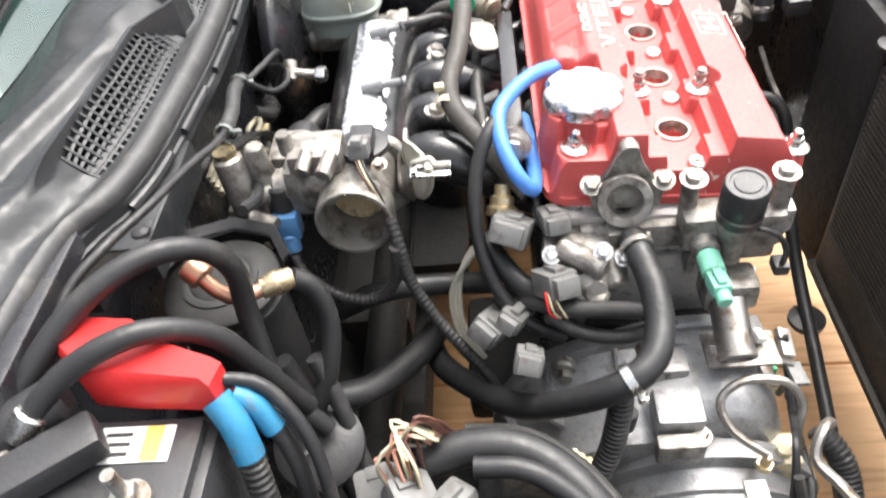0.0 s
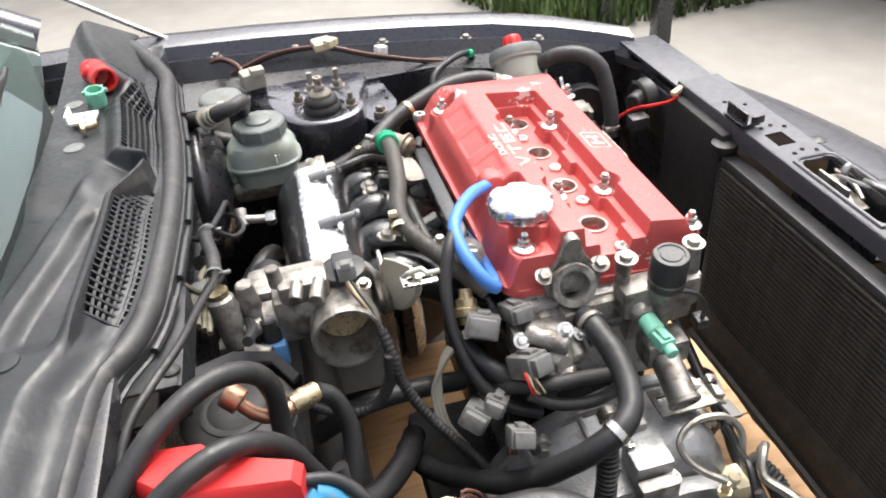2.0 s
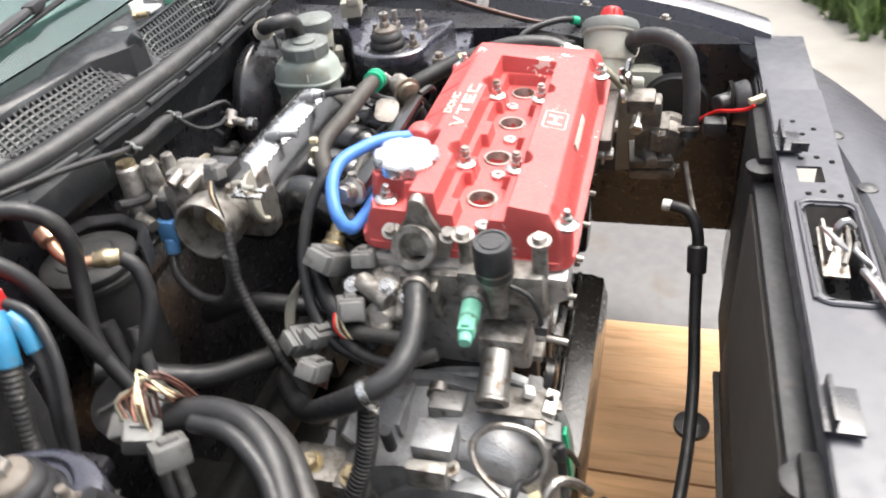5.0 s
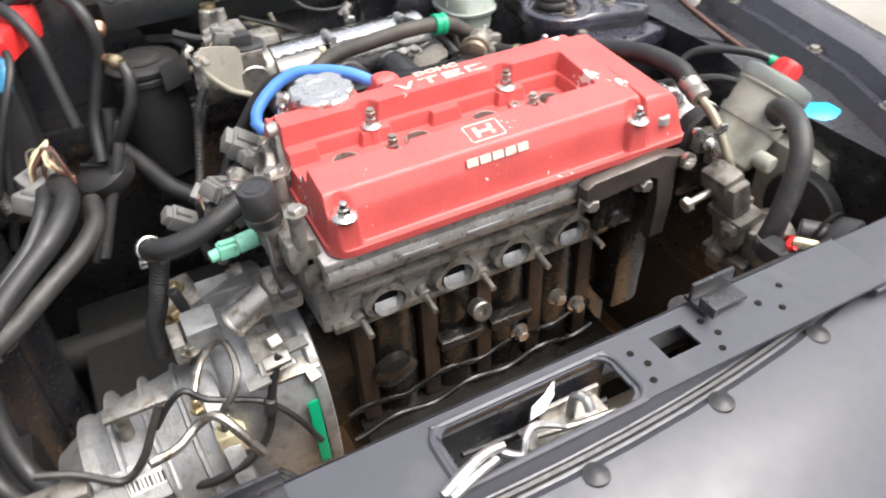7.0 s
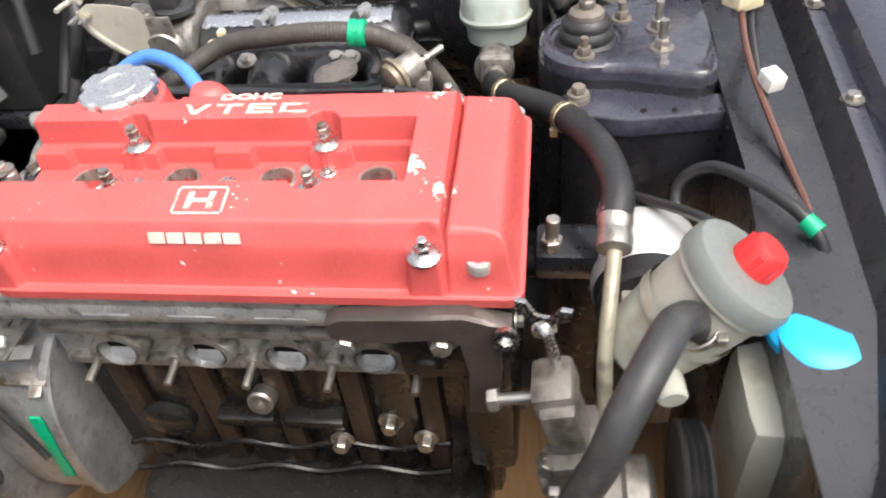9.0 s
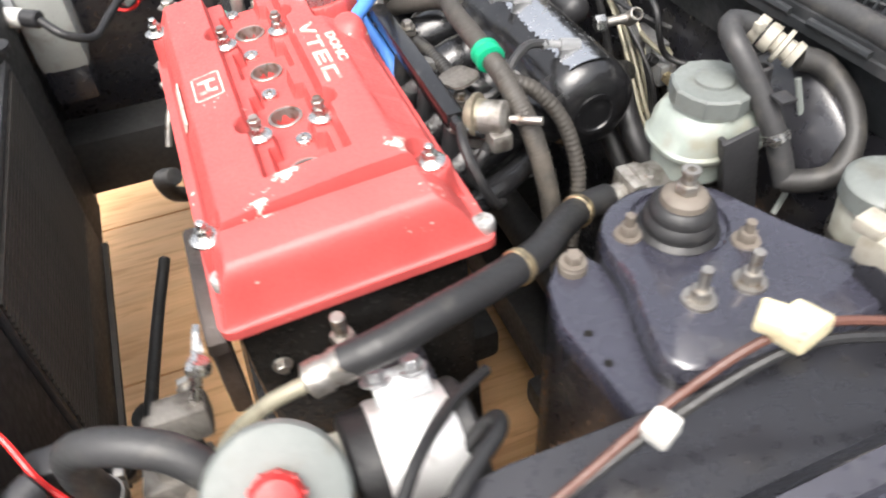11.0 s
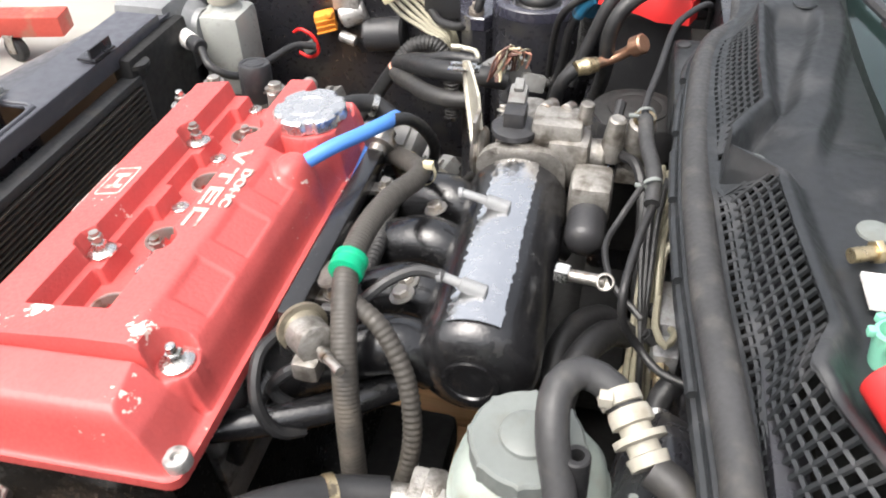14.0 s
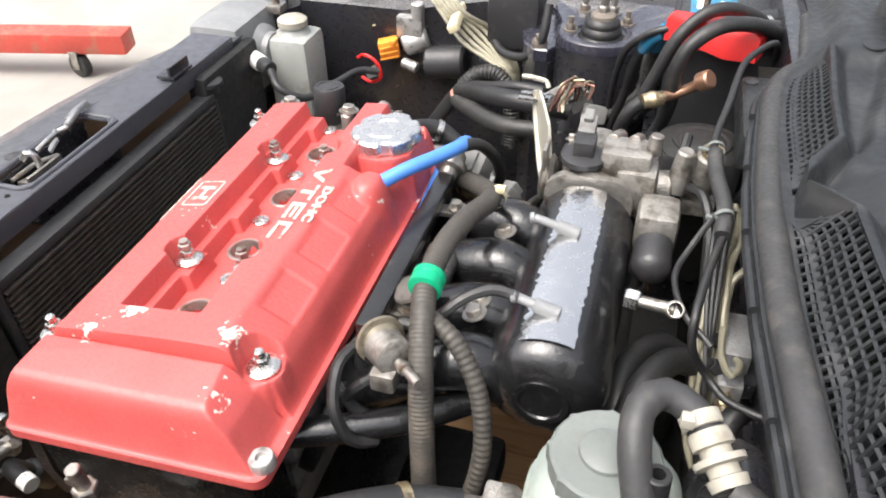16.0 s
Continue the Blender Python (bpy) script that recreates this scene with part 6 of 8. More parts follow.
# ---- reservoirs and brake parts ----
def build_brakes():
    bk = thing("brake_master_cylinder", (-0.36, 0.22, 0.70), "brake master cylinder with a greenish reservoir and grey cap", "master cylinder")
    x, y = -0.359, 0.216
    body, m = Shape(), 48
    for rx, ry, z in ((0.036, 0.030, 0.752), (0.045, 0.036, 0.756), (0.047, 0.038, 0.780), (0.053, 0.043, 0.7825), (0.0545, 0.0445, 0.785), (0.0545, 0.0445, 0.7885), (0.052, 0.042, 0.791), (0.0495, 0.040, 0.808), (0.042, 0.037, 0.818), (0.035, 0.034, 0.822), (0.034, 0.034, 0.830)):
        for k in range(m):
            c, d = math.cos(2 * math.pi * k / m), math.sin(2 * math.pi * k / m)
            e = 0.72 if rx > 0.0355 else 1.0
            body.v.append((x - 0.004 * (rx > 0.0355) + rx * math.copysign(abs(c) ** e, c), y + ry * math.copysign(abs(d) ** e, d), z))
    for i in range(10):
        body.f += [(i * m + k, i * m + (k + 1) % m, (i + 1) * m + (k + 1) % m, (i + 1) * m + k) for k in range(m)]
    rs = part("reservoir", body.box((x - 0.045, y, 0.772), (0.05, 0.035, 0.026), 0.008).box((x, y, 0.748), (0.06, 0.04, 0.016), 0.006), RES_GREEN, bk, "aged translucent greenish plastic")
    cap = Shape()
    teeth = []
    for k in range(64):
        a = 2 * math.pi * k / 64
        rr = 0.0365 if k % 8 else 0.0385
        teeth.append((rr * math.cos(a), rr * math.sin(a)))
    part("cap", cap.prism(teeth, 0.018, pose(x, y, 0.826), 0.002).lathe((x, y, 0.844), (0, 0, 1), [(0, 0.018), (0.003, 0.0175), (0.0045, 0.015)], 28), CAP_GREY, bk, "dusty grey screw cap")
    for k in range(4):
        part("level_mark", Shape().box((x + 0.0405 * math.cos(radians(-70 + 8 * k)), y + 0.0425 * math.sin(radians(-70 + 8 * k)), 0.800), (0.002, 0.0025, 0.012), 0, (0, 0, -70 + 8 * k)), WHITE, rs)
    part("cylinder", Shape().lathe((-0.455, y, 0.742), (1, 0, 0), [(0, 0.03), (0.02, 0.03), (0.03, 0.021), (0.15, 0.021), (0.155, 0.024), (0.165, 0.024), (0.168, 0.016)], 24), CAST_DIRTY, bk, "grey cast cylinder")
    part("union", Shape().nut((-0.300, y + 0.006, 0.756), (0, 0, 1), 0.008, 0.008), STEEL_DULL, bk)
    part("switch_body", Shape().box((-0.285, y + 0.002, 0.742), (0.014, 0.036, 0.040), 0.004).cyl((-0.280, y + 0.002, 0.742), (-0.262, y + 0.004, 0.742), 0.012, n=18, b=0.002), CAST_DIRTY, bk)
    bo = part("booster", Shape().lathe((-0.462, y + 0.01, 0.74), (1, 0, 0), [(0, 0.098), (0.012, 0.102), (0.018, 0.100), (0.022, 0.094), (0.04, 0.075), (0.048, 0.035)], 40), BAY_BLACK, bk, "black brake booster drum")
    part("bracket", Shape().box((-0.368, 0.268, 0.766), (0.036, 0.005, 0.11), 0.002, (0, 14, 0)).box((-0.352, 0.262, 0.78), (0.005, 0.012, 0.07), 0.002, (0, 14, 0)).box((-0.390, 0.268, 0.848), (0.016, 0.016, 0.003), 0.001), BLACK_PLASTIC, bk)
    part("nipple", Shape().pipe_end((-0.392, 0.238, 0.815), (-0.390, 0.236, 0.862), 0.0085, 0.004, 16), RUBBER, bk)
    cl = thing("clutch_reservoir", (-0.415, 0.372, 0.70), "dusty white clutch fluid reservoir with grey cap", "reservoir")
    x, y = -0.416, 0.372
    part("bottle", Shape().lathe((x, y, 0.745), (0, 0, 1), [(0, 0.020), (0.006, 0.028), (0.055, 0.0315), (0.06, 0.029), (0.068, 0.029)], 26).box((x + 0.026, y + 0.012, 0.752), (0.03, 0.03, 0.03), 0.006, (0, 0, 25)), TRANSLUCENT, cl, "dusty white plastic")
    part("cap", Shape().lathe((x, y, 0.808), (0, 0, 1), [(0, 0.0345), (0.016, 0.0345), (0.019, 0.032), (0.0205, 0.026)], 30), CAP_GREY, cl, "grey screw cap")
    part("cylinder", Shape().cyl((x - 0.05, y, 0.725), (x + 0.05, y, 0.725), 0.018, n=18, b=0.003).box((x, y, 0.735), (0.04, 0.03, 0.03), 0.006), CAST_DIRTY, cl)
    part("ring_clamp", Shape().lathe((x, y, 0.765), (0, 0, 1), [(0, 0.0315), (0.008, 0.032)], 26, (False, False)), STEEL_DULL, cl)
    md = thing("relay_module", (-0.36, 0.43, 0.80), "small dusty module on the wing rail", "module")
    part("case", Shape().box((-0.362, 0.428, 0.824), (0.038, 0.036, 0.028), 0.006, (0, 0, 12)).box((-0.352, 0.415, 0.840), (0.022, 0.022, 0.012), 0.004, (0, 0, 12)), AGED, md)
    part("foot", Shape().box((-0.358, 0.44, 0.805), (0.03, 0.04, 0.03), 0.004), BAY_BLACK, md)


build_brakes()


def build_steering_reservoir():
    # the bottle leans outward, its cap towards the wing
    top, ax = Vector((0.094, 0.444, 0.814)), Vector((0, 0.60, 0.80))

    def up(d, a=0.0, r=0.0):
        return top - ax * d + Vector((math.cos(a) * r, math.sin(a) * r * ax.z, -math.sin(a) * r * ax.y))
    ps = thing("steering_fluid_reservoir", (0.094, 0.36, 0.68), "aged white power steering reservoir with red cap", "reservoir")
    part("bottle", Shape().lathe(up(0.150), ax, [(0, 0.030), (0.006, 0.036), (0.05, 0.040), (0.098, 0.042), (0.102, 0.046), (0.108, 0.046)], 36).cyl(up(0.125, 0.2, 0.03), up(0.125, 0.2, 0.06), 0.012, n=16, b=0.002), TRANSLUCENT, ps, "aged translucent white plastic")
    part("lid", Shape().lathe(up(0.044), ax, [(0, 0.047), (0.012, 0.047), (0.017, 0.044), (0.019, 0.037), (0.020, 0.018)], 36), CAP_GREY, ps, "grey plastic lid")
    part("cap", Shape().lathe(up(0.026), ax, [(0, 0.0175), (0.018, 0.0165), (0.023, 0.0135), (0.024, 0.008)], 24), RED_PLASTIC, ps, "red screw cap")
    for k in range(10):
        a = radians(36 * k)
        part("cap_rib", Shape().cyl(up(0.023, a, 0.0170), up(0.008, a, 0.0163), 0.0018, n=6), RED_PLASTIC, ps)
    part("strap", Shape().lathe(up(0.095), ax, [(0, 0.0425), (0.012, 0.0432)], 36, (False, False)).box((0.05, 0.36, 0.70), (0.02, 0.03, 0.03), 0.004), TRANSLUCENT, ps)
    part("claw", Shape().tube([up(0.135, 2.6, 0.034), up(0.150, 2.6, 0.045), up(0.165, 2.5, 0.040)], 0.006, 8), TRANSLUCENT, ps)
    wb = thing("washer_bottle", (0.12, 0.53, 0.55), "white washer bottle neck with a bright blue cap", "washer bottle")
    part("neck", Shape().lathe((0.120, 0.482, 0.505), (-0.05, 0.02, 1), [(0, 0.045), (0.10, 0.042), (0.16, 0.036), (0.19, 0.029), (0.235, 0.029)], 28).box((0.135, 0.480, 0.610), (0.10, 0.105, 0.20), 0.042), TRANSLUCENT, wb, "dull white plastic")
    part("cap", Shape().lathe((0.108, 0.487, 0.730), (-0.05, 0.02, 1), [(0, 0.036), (0.004, 0.040), (0.010, 0.040), (0.014, 0.036), (0.017, 0.020)], 32), CYAN_CAP, wb, "bright blue push-on cap")


build_steering_reservoir()


def build_steering_pump():
    p = thing("steering_pump", (0.20, 0.32, 0.60), "dirty cast steering pump with a ribbed pulley", "pump")
    lean = (15, 0, 0)
    part("body", Shape().box((0.166, 0.312, 0.645), (0.040, 0.030, 0.165), 0.013, lean).box((0.154, 0.290, 0.718), (0.044, 0.034, 0.030), 0.012, lean)
         .box((0.170, 0.308, 0.672), (0.058, 0.040, 0.016), 0.005, lean).cyl((0.150, 0.306, 0.668), (0.185, 0.306, 0.668), 0.016, 0.014, 18, 0.003), DIRTY_ALLOY, p, "oily cast aluminium bracket")
    part("boss", Shape().cyl((0.168, 0.312, 0.622), (0.176, 0.278, 0.616), 0.013, 0.011, 16, 0.002), DIRTY_ALLOY, p)
    part("lug", Shape().box((0.182, 0.296, 0.652), (0.026, 0.026, 0.040), 0.006, (10, 0, 8)), DIRTY_ALLOY, p)
    part("clamp_band", Shape().box((0.172, 0.326, 0.606), (0.070, 0.056, 0.017), 0.005, (12, 0, 6)).box((0.176, 0.334, 0.578), (0.074, 0.050, 0.020), 0.006, (8, 0, 4)), DIRTY_ALLOY, p)
    part("pump_drum", Shape().lathe((0.196, 0.312, 0.628), (0, 1, 0.05), [(0, 0.020), (0.004, 0.030), (0.030, 0.033), (0.034, 0.038), (0.050, 0.038), (0.056, 0.030)], 26), DIRTY_ALLOY, p)
    for x, y, z in ((0.196, 0.318, 0.606), (0.210, 0.326, 0.580), (0.184, 0.286, 0.662)):
        part("clamp_bolt", Shape().bolt((x, y, z), (0.9, -0.3, 0.3), 0.007, 0.010), STEEL_DULL, p)
    pl = part("pulley", Shape().lathe((0.205, 0.378, 0.665), (0, 1, 0), [(0, 0.052), (0.003, 0.055), (0.005, 0.050), (0.008, 0.055), (0.010, 0.050), (0.013, 0.055), (0.015, 0.050), (0.018, 0.055), (0.021, 0.052), (0.021, 0.035), (0.012, 0.03)], 40), RUBBER, p, "black ribbed pulley")
    part("hub", Shape().nut((0.205, 0.391, 0.665), (0, 1, 0), 0.011, 0.012), STEEL_DULL, pl)
    part("adjuster_bolt", Shape().cyl((0.152, 0.284, 0.706), (0.150, 0.240, 0.695), 0.0050, n=12).nut((0.150, 0.246, 0.6965), (0, -0.97, -0.24), 0.0100, 0.009), STEEL_DULL, p)
    part("wing_nut", Shape().cyl((0.144, 0.294, 0.722), (0.129, 0.281, 0.764), 0.0045, n=12).lathe((0.1305, 0.282, 0.757), (-0.34, -0.28, 0.9), [(0, 0.010), (0.004, 0.010), (0.010, 0.008)], 16)
         .prism([(-0.007, 0), (0.007, 0), (0.010, 0.006), (0.021, 0.012), (0.022, 0.021), (0.014, 0.021), (0.005, 0.010), (-0.005, 0.010), (-0.014, 0.021), (-0.022, 0.021), (-0.021, 0.012), (-0.010, 0.006)], 0.005, pose(0.1285, 0.280, 0.762, 80, 0, 75), 0.001), STEEL, p, "bright wing nut on a thin shaft")
    part("outlet_elbow", Shape().tube([(0.160, 0.333, 0.66), (0.168, 0.338, 0.650), (0.185, 0.340, 0.640)], 0.012, 12).nut((0.158, 0.334, 0.668), (-0.1, 0.1, 1), 0.012, 0.012), DUSTY_BROWN, p, "rusty outlet union")


build_steering_pump()


def build_engine_mount():
    em = thing("engine_mount", (-0.01, 0.37, 0.60), "rubber engine mount with a bright alloy band", "engine mount")
    part("rubber", Shape().lathe((-0.055, 0.372, 0.690), (1, 0, 0), [(0, 0.044), (0.004, 0.048), (0.096, 0.048), (0.10, 0.044), (0.10, 0.03), (0.094, 0.026)], 32), RUBBER, em, "black rubber drum")
    bd = Shape()
    rows = []
    for x in (-0.040, -0.037, 0.019, 0.022):
        r = 0.0505 if x in (-0.037, 0.019) else 0.0488
        rows.append([(x, 0.372 + r * math.cos(radians(a)), 0.690 + r * math.sin(radians(a))) for a in range(-40, 221, 10)])
    part("band", doubled(loft(bd, rows), (0, 0, -0.0015)), BAND_ALLOY, em, "bright bare alloy band")
    part("band_tab", Shape().box((-0.01, 0.343, 0.742), (0.045, 0.028, 0.012), 0.004, (-30, 0, 0)).bolt((-0.022, 0.337, 0.748), (0, -0.4, 0.9), 0.008, 0.008).bolt((0.008, 0.337, 0.748), (0, -0.4, 0.9), 0.008, 0.008), CAST_BRIGHT, em)
    part("arm", Shape().box((-0.02, 0.305, 0.70), (0.05, 0.07, 0.03), 0.008).box((-0.02, 0.40, 0.62), (0.10, 0.10, 0.06), 0.012), BAY_BLACK, em)
    part("mount_bolt", Shape().bolt((0.045, 0.372, 0.69), (1, 0, 0), 0.011, 0.012), STEEL_DULL, em)
    part("side_stud", Shape().cyl((0.018, 0.285, 0.735), (0.020, 0.287, 0.775), 0.006, n=12, b=0.001).nut((0.0185, 0.2855, 0.742), (0, 0, 1), 0.0105, 0.01), STEEL_DULL, em)


build_engine_mount()


# ---- battery corner ----
def build_battery():
    bt = thing("battery", (-0.44, -0.56, 0.64), "black battery with a paper label and a red terminal cover", "battery")
    part("case", Shape().box((-0.445, -0.565, 0.745), (0.165, 0.235, 0.185), 0.006).box((-0.445, -0.565, 0.842), (0.150, 0.22, 0.010), 0.004), BLACK_PLASTIC, bt, "black plastic case")
    lb = part("top_label", Shape().box((-0.412, -0.474, 0.8478), (0.050, 0.026, 0.001), 0, (0, 0, 0)), LABEL_WHITE, bt, "white and gold paper label")
    part("label_stripe", Shape().box((-0.400, -0.474, 0.8486), (0.012, 0.025, 0.0008)), LABEL_GOLD, lb)
    for k in range(3):
        part("label_bar", Shape().box((-0.424, -0.467 - 0.007 * k, 0.8486), (0.018, 0.003, 0.0006)), BLACK_PLASTIC, lb)
    fl2 = part("maker_label", Shape().box((-0.414, -0.582, 0.8478), (0.064, 0.060, 0.001)), BLUE_TAPE, bt, "blue label with pale bars")
    for k in range(2):
        part("bar", Shape().box((-0.430 + 0.032 * k, -0.580 - 0.004 * k, 0.8486), (0.015, 0.046 - 0.01 * k, 0.0008)), LABEL_WHITE, fl2)
    part("terminal", Shape().cyl((-0.49, -0.49, 0.846), (-0.49, -0.49, 0.865), 0.009, 0.008, 16, 0.001), STEEL_DULL, bt)
    part("terminal_cover", Shape().prism([(-0.472, -0.418), (-0.462, -0.392), (-0.425, -0.395), (-0.405, -0.412), (-0.368, -0.430), (-0.352, -0.437), (-0.356, -0.455), (-0.385, -0.452), (-0.412, -0.450), (-0.445, -0.445)], 0.034, pose(0, 0, 0.852, 0, 0, 0), 0.006), RED_PLASTIC, bt, "bright red plastic cover")
    part("clamp_bar", Shape().box((-0.47, -0.50, 0.862), (0.10, 0.03, 0.022), 0.006, (0, 0, 35)).lathe((-0.505, -0.475, 0.86), (0.5, 0.3, 0.1), [(0, 0.017), (0.05, 0.017), (0.055, 0.012)], 18), BLACK_PLASTIC, bt, "black hold-down clamp")
    part("clamp_bolt", Shape().bolt((-0.40, -0.515, 0.852), (0, 0, 1), 0.009, 0.01).cyl((-0.40, -0.515, 0.86), (-0.40, -0.515, 0.885), 0.0045, n=10), STEEL_DULL, bt)
    part("tray", Shape().box((-0.44, -0.56, 0.64), (0.19, 0.26, 0.02), 0.006), BAY_BLACK, bt)


build_battery()


def build_canister():
    cn = thing("charcoal_canister", (-0.415, -0.285, 0.60), "black plastic charcoal canister in a strap bracket", "canister")
    x, y = -0.415, -0.285
    part("drum", Shape().lathe((x, y, 0.62), (0, 0, 1), [(0, 0.045), (0.006, 0.05), (0.15, 0.05), (0.153, 0.053), (0.160, 0.053), (0.163, 0.050), (0.166, 0.0525), (0.172, 0.0525), (0.175, 0.049), (0.178, 0.030)], 36), UNDER_BLACK, cn)
    part("lid_disc", Shape().lathe((x, y, 0.796), (0, 0, 1), [(0, 0.034), (0.003, 0.034), (0.004, 0.030), (0.003, 0.027), (0.006, 0.022), (0.006, 0.010)], 30), UNDER_BLACK, cn)
    arch = [(x - 0.058, y + 0.020), (x - 0.040, y + 0.056), (x, y + 0.068), (x + 0.040, y + 0.054), (x + 0.060, y + 0.016)]
    part("strap", doubled(loft(Shape(), [[(ax + (ax - x) * g, ay + (ay - y) * g, z) for ax, ay in arch] for g, z in ((-0.10, 0.800), (0.02, 0.806), (0.04, 0.803), (0.02, 0.770))]), (0, 0, -0.004)), BLACK_PLASTIC, cn, "broad black strap bracket")
    part("foot", Shape().box((x, y, 0.60), (0.07, 0.07, 0.05), 0.01), BAY_BLACK, cn)
    sv = thing("solenoid_valve", (-0.41, -0.19, 0.77), "dusty vacuum solenoid with brass cap", "valve")
    part("body", Shape().cyl((-0.412, -0.185, 0.785), (-0.418, -0.175, 0.845), 0.014, n=18, b=0.003).cyl((-0.405, -0.20, 0.79), (-0.38, -0.21, 0.786), 0.008, n=14, b=0.001).box((-0.415, -0.18, 0.78), (0.035, 0.02, 0.02), 0.004), CAST_DIRTY, sv)
    part("cap", Shape().cyl((-0.418, -0.175, 0.845), (-0.4185, -0.1745, 0.852), 0.011, n=16), BRASS, sv)
    part("port", Shape().tube([(-0.405, -0.20, 0.775), (-0.395, -0.215, 0.772), (-0.385, -0.225, 0.776)], 0.005, 8), CREAM, sv)


build_canister()


def build_overflow_bottle():
    ob = thing("overflow_bottle", (0.268, -0.60, 0.60), "cloudy white plastic overflow bottle behind the headlamp", "bottle")
    part("bottle", Shape().box((0.268, -0.605, 0.655), (0.080, 0.085, 0.150), 0.018).lathe((0.268, -0.605, 0.728), (0, 0, 1), [(0, 0.030), (0.008, 0.024), (0.016, 0.022)], 24), CLOUDY, ob)
    part("cap", Shape().lathe((0.268, -0.605, 0.742), (0, 0, 1), [(0, 0.026), (0.010, 0.026), (0.013, 0.022)], 24), AGED, ob)
    part("foot", Shape().box((0.268, -0.605, 0.560), (0.07, 0.08, 0.07), 0.01), BAY_BLACK, ob)


build_overflow_bottle()

# ---- hoses, pipes and wiring ----
def hose(name, pts, r, mat, label, category="hose", corr=0.0, group=""):
    return solo(name, Shape().tube(pts, r, 12 if r > 0.006 else 8, corr=corr), mat, label, category, group)


def clamp(s, at, axis, r, w=0.008):
    s.lathe(Vector(at) - Vector(axis).normalized() * w / 2, axis, [(0, r), (0.0006, r + 0.0014), (w - 0.0006, r + 0.0014), (w, r)], 20, (False, False))
    o = Vector(axis).normalized().orthogonal().normalized()
    return s.box(Vector(at) + o * (r + 0.004), (0.008, 0.008, 0.008), 0.001)


# steering pressure hose with crimped ferrule and yellow pipe
ph = thing("steering_hose", (-0.05, 0.33, 0.78), "thick black steering hose with crimped ferrule", "hose")
part("rubber", Shape().tube([(0.028, 0.337, 0.782), (0.0, 0.340, 0.790), (-0.05, 0.330, 0.793), (-0.10, 0.312, 0.785), (-0.153, 0.286, 0.773), (-0.19, 0.255, 0.762), (-0.225, 0.230, 0.750), (-0.262, 0.218, 0.742)], 0.0142, 14), RUBBER, ph)
part("ferrule", Shape().lathe((0.022, 0.3375, 0.783), (0.033, -0.002, -0.012), [(0, 0.0145), (0.012, 0.0148), (0.014, 0.0135), (0.020, 0.0135), (0.022, 0.0148), (0.034, 0.0145), (0.037, 0.009)], 20), STEEL_DULL, ph, "stained crimped metal ferrule")
part("pipe", Shape().tube([(0.055, 0.336, 0.771), (0.09, 0.332, 0.755), (0.125, 0.328, 0.72), (0.148, 0.330, 0.675), (0.160, 0.336, 0.635)], 0.0065, 10), BEIGE_PIPE, ph, "tan metal pipe")
for p, a in (((-0.13, 0.298, 0.778), (-0.05, -0.026, -0.012)), ((-0.222, 0.232, 0.751), (-0.035, -0.024, -0.012))):
    part("hose_clip", clamp(Shape(), p, a, 0.0145), BRASS, ph)
rh = thing("return_hose", (0.2, 0.35, 0.72), "thick grey-black return hose with wire clamps", "hose")
part("rubber", Shape().tube([(0.120, 0.398, 0.745), (0.128, 0.388, 0.772), (0.152, 0.370, 0.792), (0.188, 0.352, 0.795), (0.216, 0.334, 0.776), (0.226, 0.322, 0.738), (0.230, 0.308, 0.697), (0.228, 0.298, 0.655)], 0.0132, 14), HOSE_GREY, rh)
part("hose_clamp", clamp(Shape(), (0.1245, 0.392, 0.760), (0.3, -0.45, 0.85), 0.0172), STEEL_DULL, rh)
part("hose_clamp", clamp(Shape(), (0.2290, 0.302, 0.670), (-0.05, -0.25, -1), 0.0140), STEEL_DULL, rh)

# vacuum hose to the booster with its white check valve
vh = thing("booster_hose", (-0.40, 0.24, 0.82), "curved black vacuum hose with white check valve", "hose")
part("front_hose", Shape().tube([(-0.398, 0.292, 0.770), (-0.392, 0.275, 0.805), (-0.384, 0.252, 0.838), (-0.374, 0.228, 0.868), (-0.374, 0.205, 0.882), (-0.388, 0.190, 0.882), (-0.406, 0.194, 0.876), (-0.418, 0.204, 0.868)], 0.0105, 14), HOSE_GREY, vh)
part("check_valve", Shape().lathe((-0.416, 0.202, 0.869), (-0.018, 0.03, -0.014), [(0, 0.0125), (0.004, 0.0135), (0.010, 0.0135), (0.011, 0.010), (0.016, 0.010), (0.017, 0.0165), (0.021, 0.0165), (0.022, 0.010), (0.028, 0.010), (0.029, 0.013), (0.036, 0.012)], 22), AGED, vh, "aged white check valve")
part("rear_hose", Shape().tube([(-0.433, 0.232, 0.856), (-0.451, 0.242, 0.851), (-0.460, 0.259, 0.839), (-0.461, 0.281, 0.823), (-0.451, 0.302, 0.801), (-0.430, 0.312, 0.785), (-0.410, 0.305, 0.778), (-0.397, 0.290, 0.772)], 0.0112, 14), CONDUIT, vh)
part("spring_clip", clamp(Shape(), (-0.411, 0.198, 0.873), (-0.018, 0.03, -0.014), 0.0118, 0.010), AGED, vh)
part("hose_clip", clamp(Shape(), (-0.391, 0.272, 0.81), (0.01, -0.03, 0.05), 0.0108, 0.009), STEEL, vh)
hose("vacuum_tube", [(-0.425, 0.245, 0.845), (-0.43, 0.262, 0.80), (-0.42, 0.28, 0.76), (-0.40, 0.29, 0.73)], 0.003, CAP_GREY, "thin grey vacuum tube", "hose")

# heater hose from the neck down under the throttle
hh = thing("coolant_hose", (-0.08, -0.33, 0.70), "thick black coolant hose curving under the connectors", "hose")
